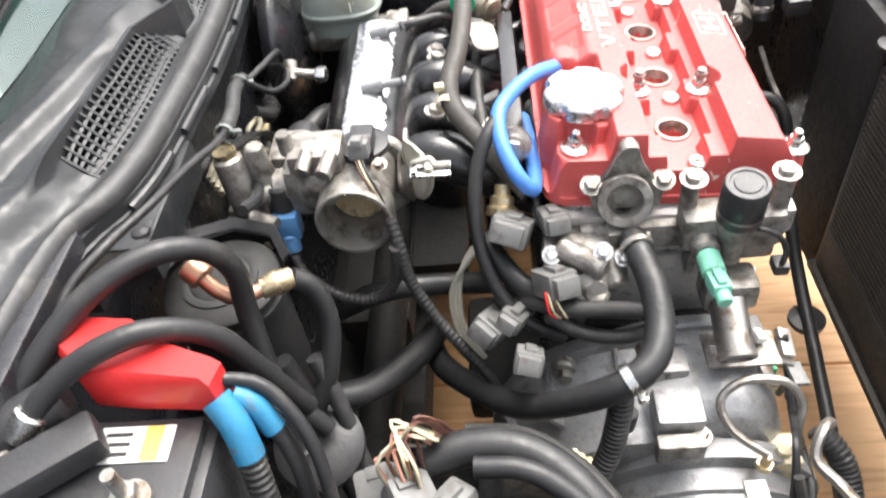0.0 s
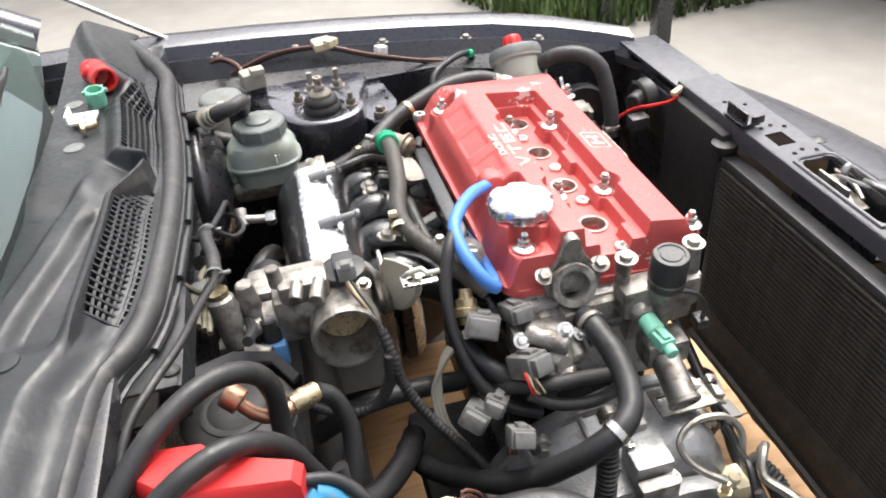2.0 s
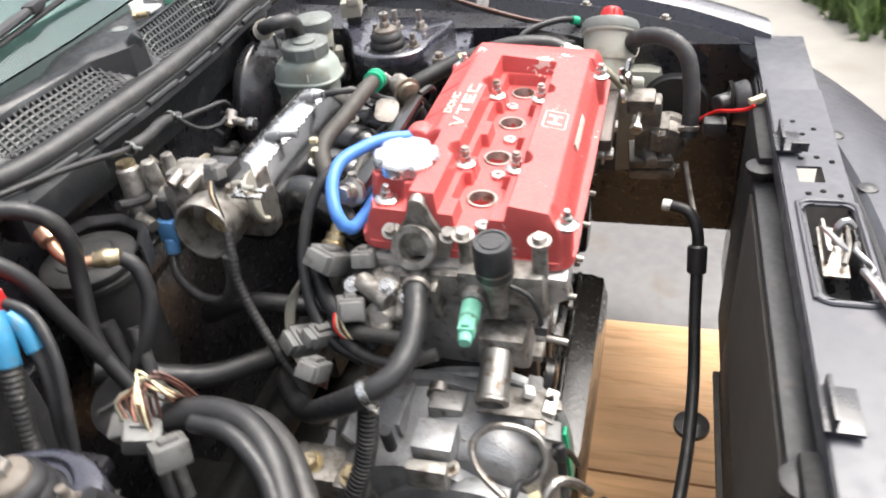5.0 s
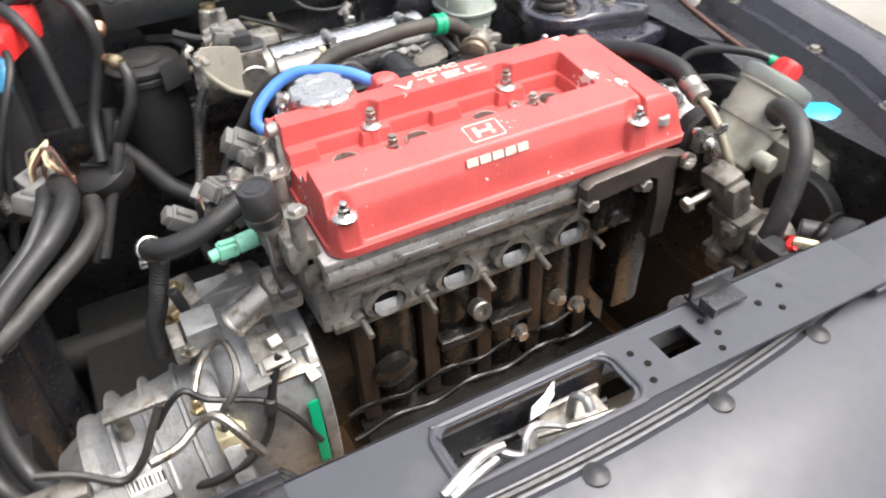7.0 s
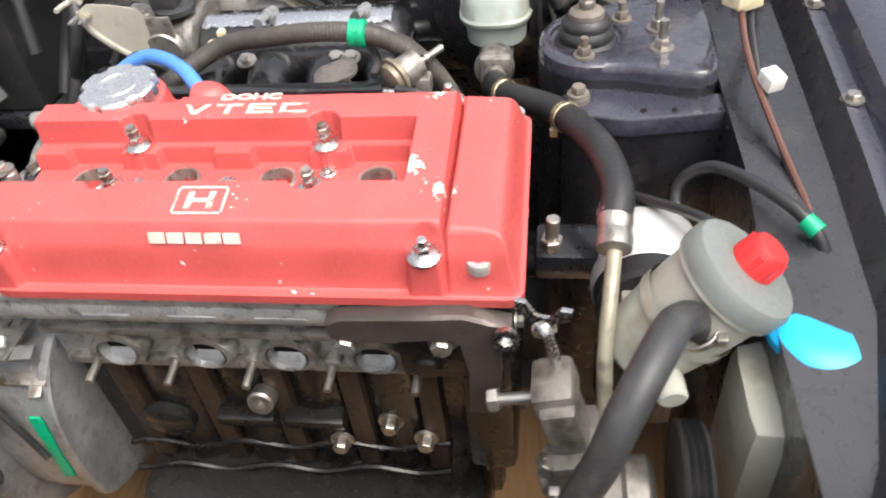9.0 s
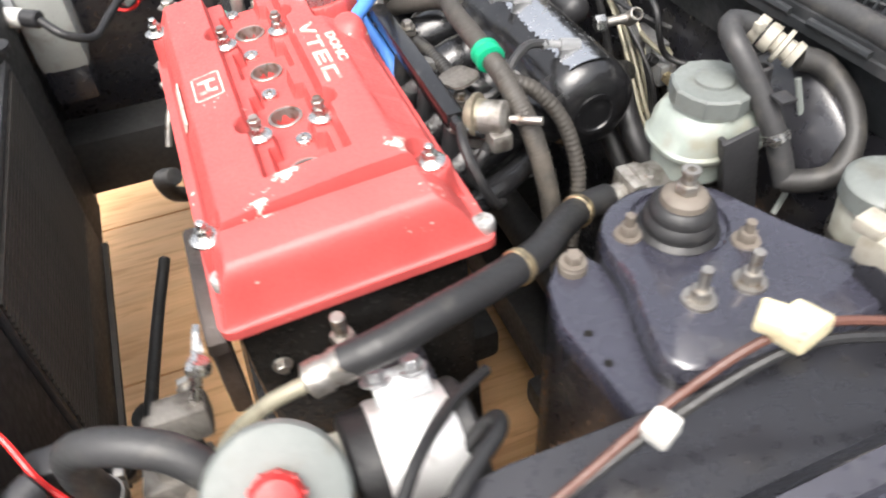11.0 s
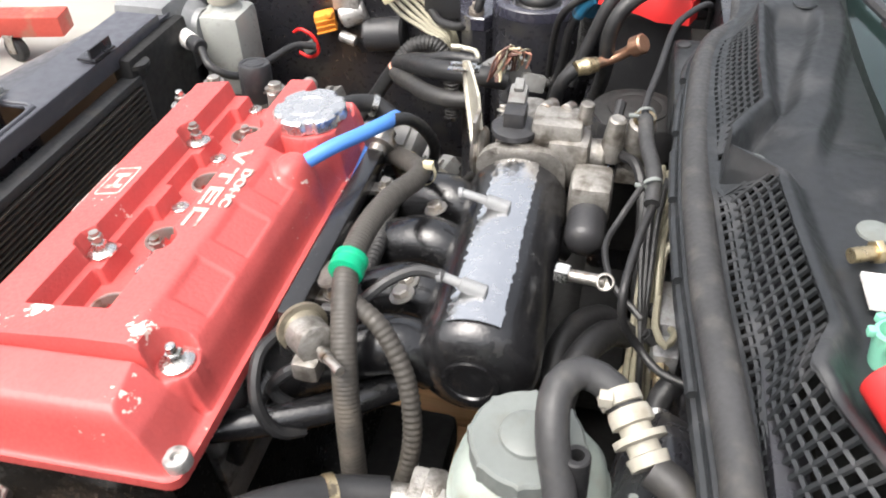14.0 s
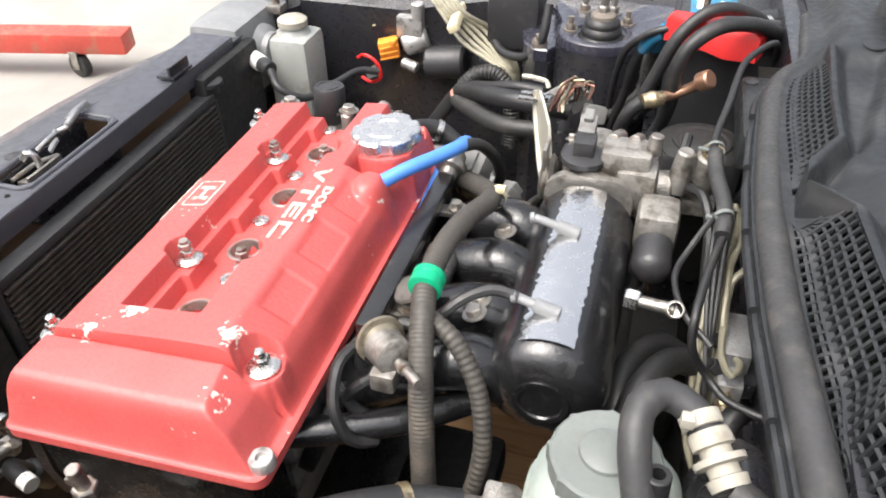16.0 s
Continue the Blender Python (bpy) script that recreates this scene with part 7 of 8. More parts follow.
part("rubber", Shape().tube([(-0.051, -0.232, 0.757), (-0.048, -0.252, 0.758), (-0.041, -0.282, 0.748), (-0.040, -0.316, 0.736), (-0.050, -0.346, 0.727), (-0.076, -0.362, 0.716), (-0.118, -0.354, 0.682), (-0.165, -0.328, 0.638), (-0.212, -0.282, 0.608), (-0.245, -0.238, 0.586), (-0.262, -0.19, 0.57)], 0.0128, 16), RUBBER, hh)
part("spring_clip", clamp(Shape(), (-0.070, -0.360, 0.719), (-0.03, -0.009, -0.014), 0.0141, 0.009), STEEL, hh, "steel spring clip")
part("upper_clip", clamp(Shape(), (-0.0490, -0.247, 0.758), (0.12, -1, 0.02), 0.0141, 0.007), STEEL_DULL, hh)

# blue breather hose
hose("breather_hose", [(-0.094, -0.046, 0.829), (-0.108, -0.060, 0.834), (-0.127, -0.078, 0.840), (-0.148, -0.104, 0.841), (-0.164, -0.135, 0.838), (-0.163, -0.166, 0.825), (-0.150, -0.192, 0.806), (-0.137, -0.192, 0.790), (-0.134, -0.15, 0.784), (-0.138, -0.07, 0.776), (-0.14, -0.04, 0.76)], 0.0076, BLUE_HOSE, "bright blue silicone breather hose")
hose("black_breather_hose", [(-0.166, -0.140, 0.836), (-0.178, -0.160, 0.828), (-0.190, -0.185, 0.800), (-0.192, -0.215, 0.758), (-0.178, -0.245, 0.715), (-0.15, -0.265, 0.685), (-0.115, -0.27, 0.665)], 0.0068, RUBBER, "thin black hose beside the blue breather")

# wiring trunk beside the fuel rail
wt = thing("wiring_conduit", (-0.20, 0.05, 0.80), "dusty corrugated wiring conduit with green band", "conduit")
part("trunk", Shape().tube([(-0.140, -0.175, 0.770), (-0.172, -0.140, 0.793), (-0.207, -0.092, 0.815), (-0.213, -0.060, 0.826), (-0.203, -0.015, 0.836), (-0.197, 0.040, 0.843), (-0.197, 0.088, 0.840), (-0.203, 0.120, 0.825), (-0.212, 0.155, 0.790), (-0.220, 0.180, 0.735), (-0.226, 0.195, 0.67), (-0.235, 0.205, 0.60)], 0.0105, 14, corr=0.00035, pitch=0.0036), DUSTY_DARK, wt)
part("green_band", Shape().lathe((-0.1965, 0.076, 0.8412), (0, 1, -0.08), [(0, 0.0130), (0.001, 0.0145), (0.006, 0.0145), (0.007, 0.0134), (0.010, 0.0134), (0.011, 0.0145), (0.017, 0.0145), (0.018, 0.0130)], 24), GREEN_TAPE, wt, "bright green band")
part("cable_tie", Shape().lathe((-0.2155, -0.086, 0.816), (0.004, 0.03, 0.01), [(0, 0.0118), (0.007, 0.0118)], 20, (False, False)).box((-0.222, -0.075, 0.833), (0.010, 0.008, 0.007), 0.002).box((-0.206, -0.095, 0.812), (0.020, 0.006, 0.010), 0.002), CREAM, wt, "cream cable tie")
hose("branch_conduit", [(-0.205, 0.108, 0.825), (-0.232, 0.120, 0.812), (-0.255, 0.138, 0.780), (-0.264, 0.158, 0.735), (-0.258, 0.175, 0.69), (-0.245, 0.19, 0.655)], 0.0082, DUSTY_DARK, "corrugated black branch conduit", "conduit", 0.0007)
hose("regulator_hose", [(-0.270, 0.066, 0.826), (-0.248, 0.068, 0.830), (-0.226, 0.082, 0.826), (-0.200, 0.100, 0.808), (-0.176, 0.100, 0.802)], 0.0048, HOSE_GREY, "thin grey vacuum hose to the regulator")
for k in (0, 2):
    hose("vacuum_hose", [(-0.150 - 0.012 * k, 0.128 + 0.006 * k, 0.800 - 0.01 * k), (-0.142 - 0.010 * k, 0.155, 0.798 - 0.008 * k), (-0.146, 0.180 - 0.012 * k, 0.775 - 0.008 * k), (-0.160, 0.185 - 0.014 * k, 0.745), (-0.175, 0.17 - 0.012 * k, 0.73)], 0.0052, RUBBER, "short black vacuum hose by the regulator", group="regulator hoses")
hose("injector_loom", [(-0.178, -0.10, 0.772), (-0.186, -0.03, 0.778), (-0.186, 0.05, 0.776), (-0.18, 0.11, 0.77)], 0.008, CONDUIT, "black injector wiring loom", "conduit", 0.001)

# silver sleeved cable, throttle loom and the sensor lead
s = Shape()
for d in (-0.004, 0.0, 0.004):
    s.tube([(-0.160, -0.205 + d, 0.748), (-0.182, -0.205 + d, 0.742), (-0.206, -0.212 + d, 0.722), (-0.220 + d, -0.225, 0.69), (-0.218 + d, -0.243, 0.655), (-0.20 + d, -0.26, 0.625)], 0.0027, 8)
solo("sleeved_cable", s, PALE_ZINC, "looped silver sleeved cable of three strands", "cable")
hose("throttle_loom", [(-0.268, -0.228, 0.800), (-0.262, -0.243, 0.775), (-0.258, -0.252, 0.745), (-0.240, -0.264, 0.705), (-0.212, -0.280, 0.665), (-0.190, -0.29, 0.63), (-0.187, -0.292, 0.59)], 0.0062, CONDUIT, "dusty corrugated throttle wiring loom", "conduit", 0.0007)
for k in range(3):
    solo("sensor_wire", Shape().tube([(-0.294 + 0.003 * k, -0.198, 0.848), (-0.288 + 0.003 * k, -0.212, 0.838), (-0.278 + 0.002 * k, -0.220, 0.822), (-0.269, -0.227, 0.803)], 0.0013, 6), (BROWN_WIRE, CREAM, RUBBER)[k], "thin wire from the throttle sensor", "wire", "wires at the throttle sensor")
hose("sensor_lead", [(-0.378, -0.202, 0.735), (-0.362, -0.222, 0.722), (-0.325, -0.240, 0.710), (-0.290, -0.246, 0.715), (-0.270, -0.247, 0.745), (-0.266, -0.245, 0.78)], 0.0062, CONDUIT, "black sensor lead under the throttle", "cable", 0.0007)

# connectors hanging beside the head
CONN = [((-0.160, -0.213, 0.760), (0.036, 0.040, 0.026), (-35, 10, -20)), ((-0.120, -0.205, 0.762), (0.026, 0.036, 0.020), (-25, 0, 10)), ((-0.124, -0.258, 0.732), (0.030, 0.036, 0.026), (-30, 10, 25)),
        ((-0.186, -0.267, 0.684), (0.030, 0.036, 0.024), (-30, 20, -40)), ((-0.162, -0.262, 0.692), (0.024, 0.036, 0.020), (-25, 15, -35)), ((-0.153, -0.312, 0.688), (0.026, 0.034, 0.022), (-40, 10, -10))]
for c, sz, r in CONN:
    cn = thing("wiring_connector", c, "grey plastic wiring connector hanging by the head", "connector", "loose connectors")
    m = pose(*c, *r)
    part("shell", Shape().box(c, sz, 0.003, r), GREY_PLASTIC, cn)
    part("collar", Shape().box(m @ Vector((0, -sz[1] * 0.55, 0)), (sz[0] * 0.8, sz[1] * 0.35, sz[2] * 0.75), 0.002, r), GREY_PLASTIC, cn)
    part("latch", Shape().box(m @ Vector((0, -sz[1] * 0.1, sz[2] * 0.56)), (sz[0] * 0.4, sz[1] * 0.6, 0.005), 0.001, r), GREY_PLASTIC, cn)
    w = Shape()
    for k in (-1, 0, 1):
        w.tube([m @ Vector((k * 0.006, sz[1] * 0.45, 0)), m @ Vector((k * 0.006, sz[1] * 0.8, -0.006)), m @ Vector((k * 0.004, sz[1] * 1.1, -0.025))], 0.0016, 6)
    part("wire", w, BROWN_WIRE, cn)
hose("loom_branch", [(-0.045, -0.30, 0.735), (-0.085, -0.285, 0.722), (-0.12, -0.275, 0.715), (-0.15, -0.25, 0.70), (-0.17, -0.22, 0.68)], 0.008, CONDUIT, "taped loom branch under the head", "conduit")
hose("loom_branch", [(-0.02, -0.29, 0.71), (-0.06, -0.30, 0.70), (-0.10, -0.29, 0.695), (-0.13, -0.275, 0.705)], 0.007, CONDUIT, "taped loom branch under the head", "conduit")
hose("loom_branch", [(-0.19, -0.20, 0.74), (-0.16, -0.235, 0.715), (-0.13, -0.25, 0.70), (-0.10, -0.265, 0.68)], 0.011, RUBBER, "taped loom branch under the head", "conduit")

# battery cables
bc1 = thing("battery_cable", (-0.45, -0.42, 0.85), "thick black battery cable in a high loop", "cable")
part("cable", Shape().tube([(-0.515, -0.470, 0.845), (-0.490, -0.435, 0.872), (-0.455, -0.395, 0.898), (-0.415, -0.362, 0.906), (-0.385, -0.342, 0.890), (-0.372, -0.335, 0.858), (-0.372, -0.345, 0.81), (-0.36, -0.37, 0.75), (-0.33, -0.38, 0.70)], 0.0090, 14), RUBBER, bc1)
part("lug", Shape().cyl((-0.517, -0.474, 0.842), (-0.505, -0.455, 0.858), 0.0125, n=16, b=0.002), STEEL, bc1)
bc2 = thing("battery_cable", (-0.44, -0.43, 0.85), "thick black battery cable over the red cover", "cable")
part("cable", Shape().tube([(-0.478, -0.470, 0.868), (-0.455, -0.452, 0.888), (-0.425, -0.436, 0.900), (-0.395, -0.420, 0.896), (-0.368, -0.405, 0.868), (-0.35, -0.40, 0.82), (-0.33, -0.395, 0.76)], 0.0084, 14), RUBBER, bc2)
part("lug", Shape().cyl((-0.484, -0.474, 0.862), (-0.470, -0.463, 0.876), 0.0115, n=16, b=0.002), STEEL, bc2)
tp = thing("positive_lead", (-0.345, -0.47, 0.78), "corrugated leads wrapped in blue tape", "cable")
part("blue_tape", Shape().tube([(-0.358, -0.452, 0.862), (-0.348, -0.462, 0.848), (-0.342, -0.474, 0.825)], 0.0105, 14).tube([(-0.350, -0.446, 0.856), (-0.338, -0.448, 0.848), (-0.328, -0.455, 0.828)], 0.0085, 12), BLUE_TAPE, tp, "blue tape wrapping")
part("lead", Shape().tube([(-0.342, -0.473, 0.828), (-0.338, -0.488, 0.79), (-0.335, -0.50, 0.745), (-0.31, -0.51, 0.71), (-0.27, -0.50, 0.69)], 0.0095, 12, corr=0.0012), CONDUIT, tp)
part("thin_lead", Shape().tube([(-0.328, -0.454, 0.83), (-0.318, -0.465, 0.80), (-0.312, -0.485, 0.75), (-0.30, -0.50, 0.69), (-0.29, -0.52, 0.63)], 0.0065, 10), RUBBER, tp)
part("grey_lead", Shape().tube([(-0.360, -0.440, 0.868), (-0.330, -0.440, 0.855), (-0.305, -0.46, 0.82), (-0.295, -0.49, 0.76), (-0.29, -0.52, 0.68)], 0.005, 10), RUBBER, tp)

# air-conditioning pipe
ac = thing("cooling_pipe", (-0.38, -0.33, 0.84), "copper pipe with brass unions and rubber tail", "pipe")
part("pipe", Shape().tube([(-0.404, -0.329, 0.851), (-0.392, -0.336, 0.838), (-0.376, -0.336, 0.828), (-0.358, -0.324, 0.826)], 0.0062, 10), COPPER, ac)
part("union", Shape().cyl((-0.412, -0.324, 0.858), (-0.400, -0.331, 0.848), 0.0115, n=18, b=0.002), COPPER, ac)
part("brass_ferrule", Shape().lathe((-0.362, -0.326, 0.826), (0.022, 0.012, -0.002), [(0, 0.009), (0.008, 0.0095), (0.010, 0.0105), (0.014, 0.0105), (0.016, 0.0095), (0.026, 0.009)], 16), BRASS, ac)
part("rubber_tail", Shape().tube([(-0.340, -0.314, 0.824), (-0.326, -0.312, 0.808), (-0.318, -0.322, 0.775), (-0.325, -0.345, 0.735), (-0.345, -0.365, 0.695), (-0.36, -0.37, 0.65)], 0.0085, 12), RUBBER, ac)

# cables along the bulkhead
ck = thing("accelerator_cable", (-0.43, -0.1, 0.84), "thin black cable along the cowl edge", "cable")
part("cable", Shape().tube([(-0.484, 0.085, 0.76), (-0.452, 0.070, 0.757), (-0.432, 0.052, 0.765), (-0.416, 0.055, 0.795), (-0.413, 0.045, 0.822), (-0.420, 0.0, 0.832), (-0.430, -0.045, 0.840), (-0.430, -0.055, 0.850), (-0.421, -0.115, 0.855), (-0.417, -0.17, 0.864), (-0.427, -0.225, 0.878), (-0.439, -0.292, 0.892), (-0.458, -0.335, 0.894), (-0.476, -0.372, 0.888), (-0.486, -0.41, 0.865), (-0.490, -0.44, 0.82)], 0.0037, 10), RUBBER, ck)
part("sleeve", Shape().tube([(-0.429, -0.042, 0.843), (-0.429, -0.075, 0.852), (-0.421, -0.118, 0.8555), (-0.418, -0.155, 0.860)], 0.0074, 10), HOSE_GREY, ck)
for p, d in (((-0.429, -0.058, 0.850), (0.2, -1, 0.2)), ((-0.418, -0.158, 0.8605), (0.05, -1, 0.1))):
    part("cable_tie", Shape().lathe(p, d, [(0, 0.0092), (0.004, 0.0092)], 14, (False, False)).box((p[0] + 0.010, p[1], p[2]), (0.012, 0.004, 0.003), 0.001), CAP_GREY, ck)
part("cable_loop", Shape().tube([(-0.430, 0.055, 0.80), (-0.405, 0.030, 0.81), (-0.395, -0.01, 0.815), (-0.405, -0.04, 0.825), (-0.421, -0.06, 0.852)], 0.003, 8), RUBBER, ck)
hose("vent_hose", [(-0.395, -0.235, 0.83), (-0.392, -0.20, 0.815), (-0.402, -0.165, 0.81), (-0.415, -0.145, 0.815), (-0.425, -0.12, 0.80), (-0.430, -0.09, 0.76), (-0.435, -0.06, 0.70)], 0.0055, RUBBER, "thin black vent hose on the bulkhead")
for k in range(4):
    hose("brake_pipe", [(-0.456 + 0.006 * k, -0.150 - 0.008 * k, 0.800), (-0.458 + 0.006 * k, -0.112 - 0.006 * k, 0.795), (-0.450 + 0.005 * k, -0.082 - 0.004 * k, 0.782), (-0.448 + 0.005 * k, -0.045, 0.768 - 0.006 * k), (-0.450 + 0.006 * k, -0.012 + 0.004 * k, 0.735 - 0.012 * k), (-0.452 + 0.006 * k, 0.014 + 0.006 * k, 0.69 - 0.01 * k), (-0.455, 0.03 + 0.012 * k, 0.62)], 0.0033, BEIGE_PIPE, "thin beige bent brake pipe on the bulkhead", "pipe", group="brake pipes on the bulkhead")
hose("brake_pipe", [(-0.470, -0.075, 0.80), (-0.461, -0.072, 0.785), (-0.452, -0.065, 0.772), (-0.450, -0.03, 0.752), (-0.449, 0.012, 0.748), (-0.458, 0.028, 0.744), (-0.466, 0.012, 0.742), (-0.463, 0.002, 0.740)], 0.0036, BEIGE_PIPE, "thin beige bent brake pipe on the bulkhead", "pipe", group="brake pipes on the bulkhead")
pv = thing("proportioning_valve", (-0.461, -0.02, 0.735), "pale alloy valve block with screwed pipe unions", "valve")
part("block", Shape().box((-0.463, -0.028, 0.728), (0.028, 0.060, 0.034), 0.005).box((-0.461, 0.010, 0.716), (0.024, 0.035, 0.028), 0.005), CAST_BRIGHT, pv)
part("mount", Shape().box((-0.478, -0.012, 0.712), (0.014, 0.05, 0.02), 0.003), BAY_BLACK, pv)
for y, z in ((-0.046, 0.738), (-0.018, 0.736), (0.008, 0.728)):
    part("union", Shape().nut((-0.452, y, z), (0.8, 0, 0.6), 0.0075, 0.012).cyl((-0.445, y, z + 0.005), (-0.440, y, z + 0.009), 0.0045, n=10), RUBBER, pv)
part("end_plug", Shape().nut((-0.458, 0.028, 0.716), (0, 1, 0), 0.008, 0.014).cyl((-0.458, 0.042, 0.716), (-0.458, 0.052, 0.716), 0.006, n=12, b=0.001), BRASS, pv)
solo("yellow_clip", Shape().box((-0.444, -0.012, 0.664), (0.026, 0.048, 0.012), 0.003, (8, -20, -25)), CREAM, "yellowed plastic pipe clip", "clip")
for k in range(3):
    hose("bulkhead_wire", [(-0.447 + 0.007 * k, -0.13, 0.81 + 0.004 * k), (-0.441 + 0.006 * k, -0.08, 0.795), (-0.440 + 0.004 * k, -0.03, 0.765), (-0.440, 0.012 + 0.004 * k, 0.72), (-0.446, 0.03 + 0.006 * k, 0.66), (-0.450, 0.045 + 0.008 * k, 0.60)], 0.0028, RUBBER, "thin black wire down the bulkhead", "wire", group="wires down the bulkhead")
solo("washer_jet_pipe", Shape().tube([(-0.470, 0.055, 0.735), (-0.458, 0.068, 0.722), (-0.456, 0.090, 0.716), (-0.466, 0.11, 0.712)], 0.0105, 12), RUBBER, "short black rubber elbow on the bulkhead", "hose")
solo("hose_band", Shape().lathe((-0.457, 0.082, 0.718), (0, 1, -0.2), [(0, 0.0118), (0.006, 0.0118)], 18, (False, False)), STEEL, "bright steel hose band on the elbow", "clamp")
hose("heater_hose", [(-0.44, -0.02, 0.70), (-0.41, 0.0, 0.72), (-0.385, 0.045, 0.725), (-0.375, 0.09, 0.70), (-0.39, 0.13, 0.66), (-0.42, 0.15, 0.63)], 0.0135, RUBBER, "black heater hose behind the manifold")
hose("heater_hose", [(-0.44, -0.06, 0.66), (-0.40, -0.05, 0.69), (-0.37, 0.0, 0.70), (-0.365, 0.06, 0.68), (-0.375, 0.11, 0.63)], 0.0125, RUBBER, "black heater hose behind the manifold")
hose("engine_loom", [(-0.36, -0.20, 0.64), (-0.30, -0.20, 0.67), (-0.24, -0.19, 0.665), (-0.18, -0.18, 0.65)], 0.012, RUBBER, "black loom under the throttle", "conduit")
hose("lower_hose", [(-0.40, -0.36, 0.69), (-0.36, -0.33, 0.665), (-0.31, -0.30, 0.64), (-0.27, -0.25, 0.62), (-0.25, -0.20, 0.60)], 0.014, RUBBER, "black lower hose with worn clips")
cpx = thing("rubber_cap", (-0.344, -0.372, 0.66), "round black ribbed cap low in the bay", "cap")
part("disc", Shape().lathe((-0.344, -0.375, 0.66), (0.1, -0.35, 0.9), [(0, 0.036), (0.006, 0.040), (0.024, 0.040), (0.028, 0.034), (0.030, 0.015)], 28), BLACK_PLASTIC, cpx)
part("rib", Shape().box((-0.341, -0.384, 0.689), (0.06, 0.004, 0.004), 0.001, (20, 0, 55)), BLACK_PLASTIC, cpx)
hose("bay_hose", [(-0.36, -0.35, 0.76), (-0.345, -0.36, 0.71), (-0.33, -0.385, 0.66), (-0.31, -0.41, 0.62), (-0.29, -0.43, 0.57)], 0.010, RUBBER, "black hose beside the battery")
hose("bay_hose", [(-0.335, -0.34, 0.75), (-0.32, -0.36, 0.70), (-0.305, -0.39, 0.64), (-0.28, -0.42, 0.58)], 0.008, HOSE_GREY, "black hose beside the battery")

# looms across the gearbox side
lm = thing("main_loom", (-0.15, -0.45, 0.70), "bundle of thick taped looms across the bay", "conduit")
part("upper_loom", Shape().tube([(-0.050, -0.548, 0.684), (-0.068, -0.530, 0.696), (-0.092, -0.500, 0.712), (-0.128, -0.455, 0.732), (-0.165, -0.432, 0.742), (-0.205, -0.428, 0.742), (-0.240, -0.436, 0.735)], 0.0145, 14), RUBBER, lm)
part("lower_loom", Shape().tube([(-0.046, -0.545, 0.672), (-0.062, -0.515, 0.680), (-0.090, -0.475, 0.694), (-0.125, -0.432, 0.706), (-0.165, -0.408, 0.712), (-0.21, -0.405, 0.715)], 0.0125, 14), CONDUIT, lm)
part("thin_loom", Shape().tube([(-0.055, -0.55, 0.690), (-0.085, -0.520, 0.712), (-0.120, -0.478, 0.735), (-0.160, -0.455, 0.752), (-0.20, -0.45, 0.752)], 0.0085, 12), RUBBER, lm)
part("arched_conduit", Shape().tube([(-0.052, -0.552, 0.690), (-0.075, -0.560, 0.712), (-0.105, -0.563, 0.715), (-0.128, -0.560, 0.690), (-0.135, -0.555, 0.65), (-0.135, -0.55, 0.60)], 0.0135, 14, corr=0.0014), CONDUIT, lm, "corrugated arch")
part("tape", Shape().lathe((-0.060, -0.552, 0.682), (0.5, 0.1, -0.45), [(0, 0.019), (0.004, 0.0205), (0.014, 0.0195), (0.02, 0.018)], 18), PINK_TAPE, lm, "salmon tape wrap")
for d in (0.0, 0.030):
    part("down_leg", Shape().tube([(-0.075, -0.566 + d, 0.704 - 0.5 * d), (-0.050, -0.580 + d, 0.680), (-0.022, -0.590 + d, 0.645), (0.008, -0.592 + d, 0.60), (0.04, -0.582 + d, 0.563), (0.072, -0.562 + d, 0.548)], 0.0115, 14), RUBBER, lm)
part("leg_strap", Shape().box((0.085, -0.535, 0.552), (0.03, 0.075, 0.03), 0.006), DIRTY_ALLOY, lm, "stained hose bracket")
part("white_plug", Shape().cyl((0.10, -0.535, 0.565), (0.118, -0.545, 0.548), 0.016, 0.015, 18, 0.002), WHITE, lm, "white pipe end")
part("foil_tag", Shape().box((0.11, -0.575, 0.552), (0.045, 0.03, 0.025), 0.005, (0, 20, 20)), GREY_PLASTIC, lm)
g2 = thing("wiring_connector", (-0.25, -0.46, 0.74), "cluster of grey connectors with brown and cream wires", "connector")
for p, r in (((-0.250, -0.462, 0.738), (10, 20, 30)), ((-0.218, -0.470, 0.732), (-15, 10, 50)), ((-0.275, -0.448, 0.728), (20, -10, 10))):
    part("shell", Shape().box(p, (0.034, 0.026, 0.024), 0.004, r).box((p[0], p[1] + 0.004, p[2] + 0.013), (0.018, 0.010, 0.006), 0.002, r), GREY_PLASTIC, g2)
rw = random.Random(5)
for k in range(14):
    u, v = rw.uniform(-0.014, 0.014), rw.uniform(-0.010, 0.010)
    part("wire", Shape().tube([(-0.252 + u, -0.452 + v, 0.745), (-0.256 + u * 1.2, -0.446 + v, 0.768 + rw.uniform(-0.006, 0.006)), (-0.248 + v, -0.436 + u * 0.6, 0.782 + rw.uniform(-0.008, 0.006)), (-0.236 + u * 0.8, -0.428 + v, 0.770 + rw.uniform(-0.006, 0.006)), (-0.225 + v, -0.420 + u * 0.5, 0.742)], 0.0015, 6), (BROWN_WIRE, CREAM, BROWN_WIRE, PINK_TAPE, COPPER, BEIGE_PIPE)[k % 6], g2)
hose("breather_conduit", [(-0.075, -0.352, 0.70), (-0.078, -0.362, 0.665), (-0.085, -0.372, 0.625), (-0.10, -0.385, 0.58), (-0.105, -0.39, 0.53)], 0.0115, CONDUIT, "corrugated conduit going down by the gearbox", "conduit", 0.0013)
mb = thing("gearbox_mount_bracket", (-0.15, -0.36, 0.53), "stained alloy mounting bracket with bolts", "bracket")
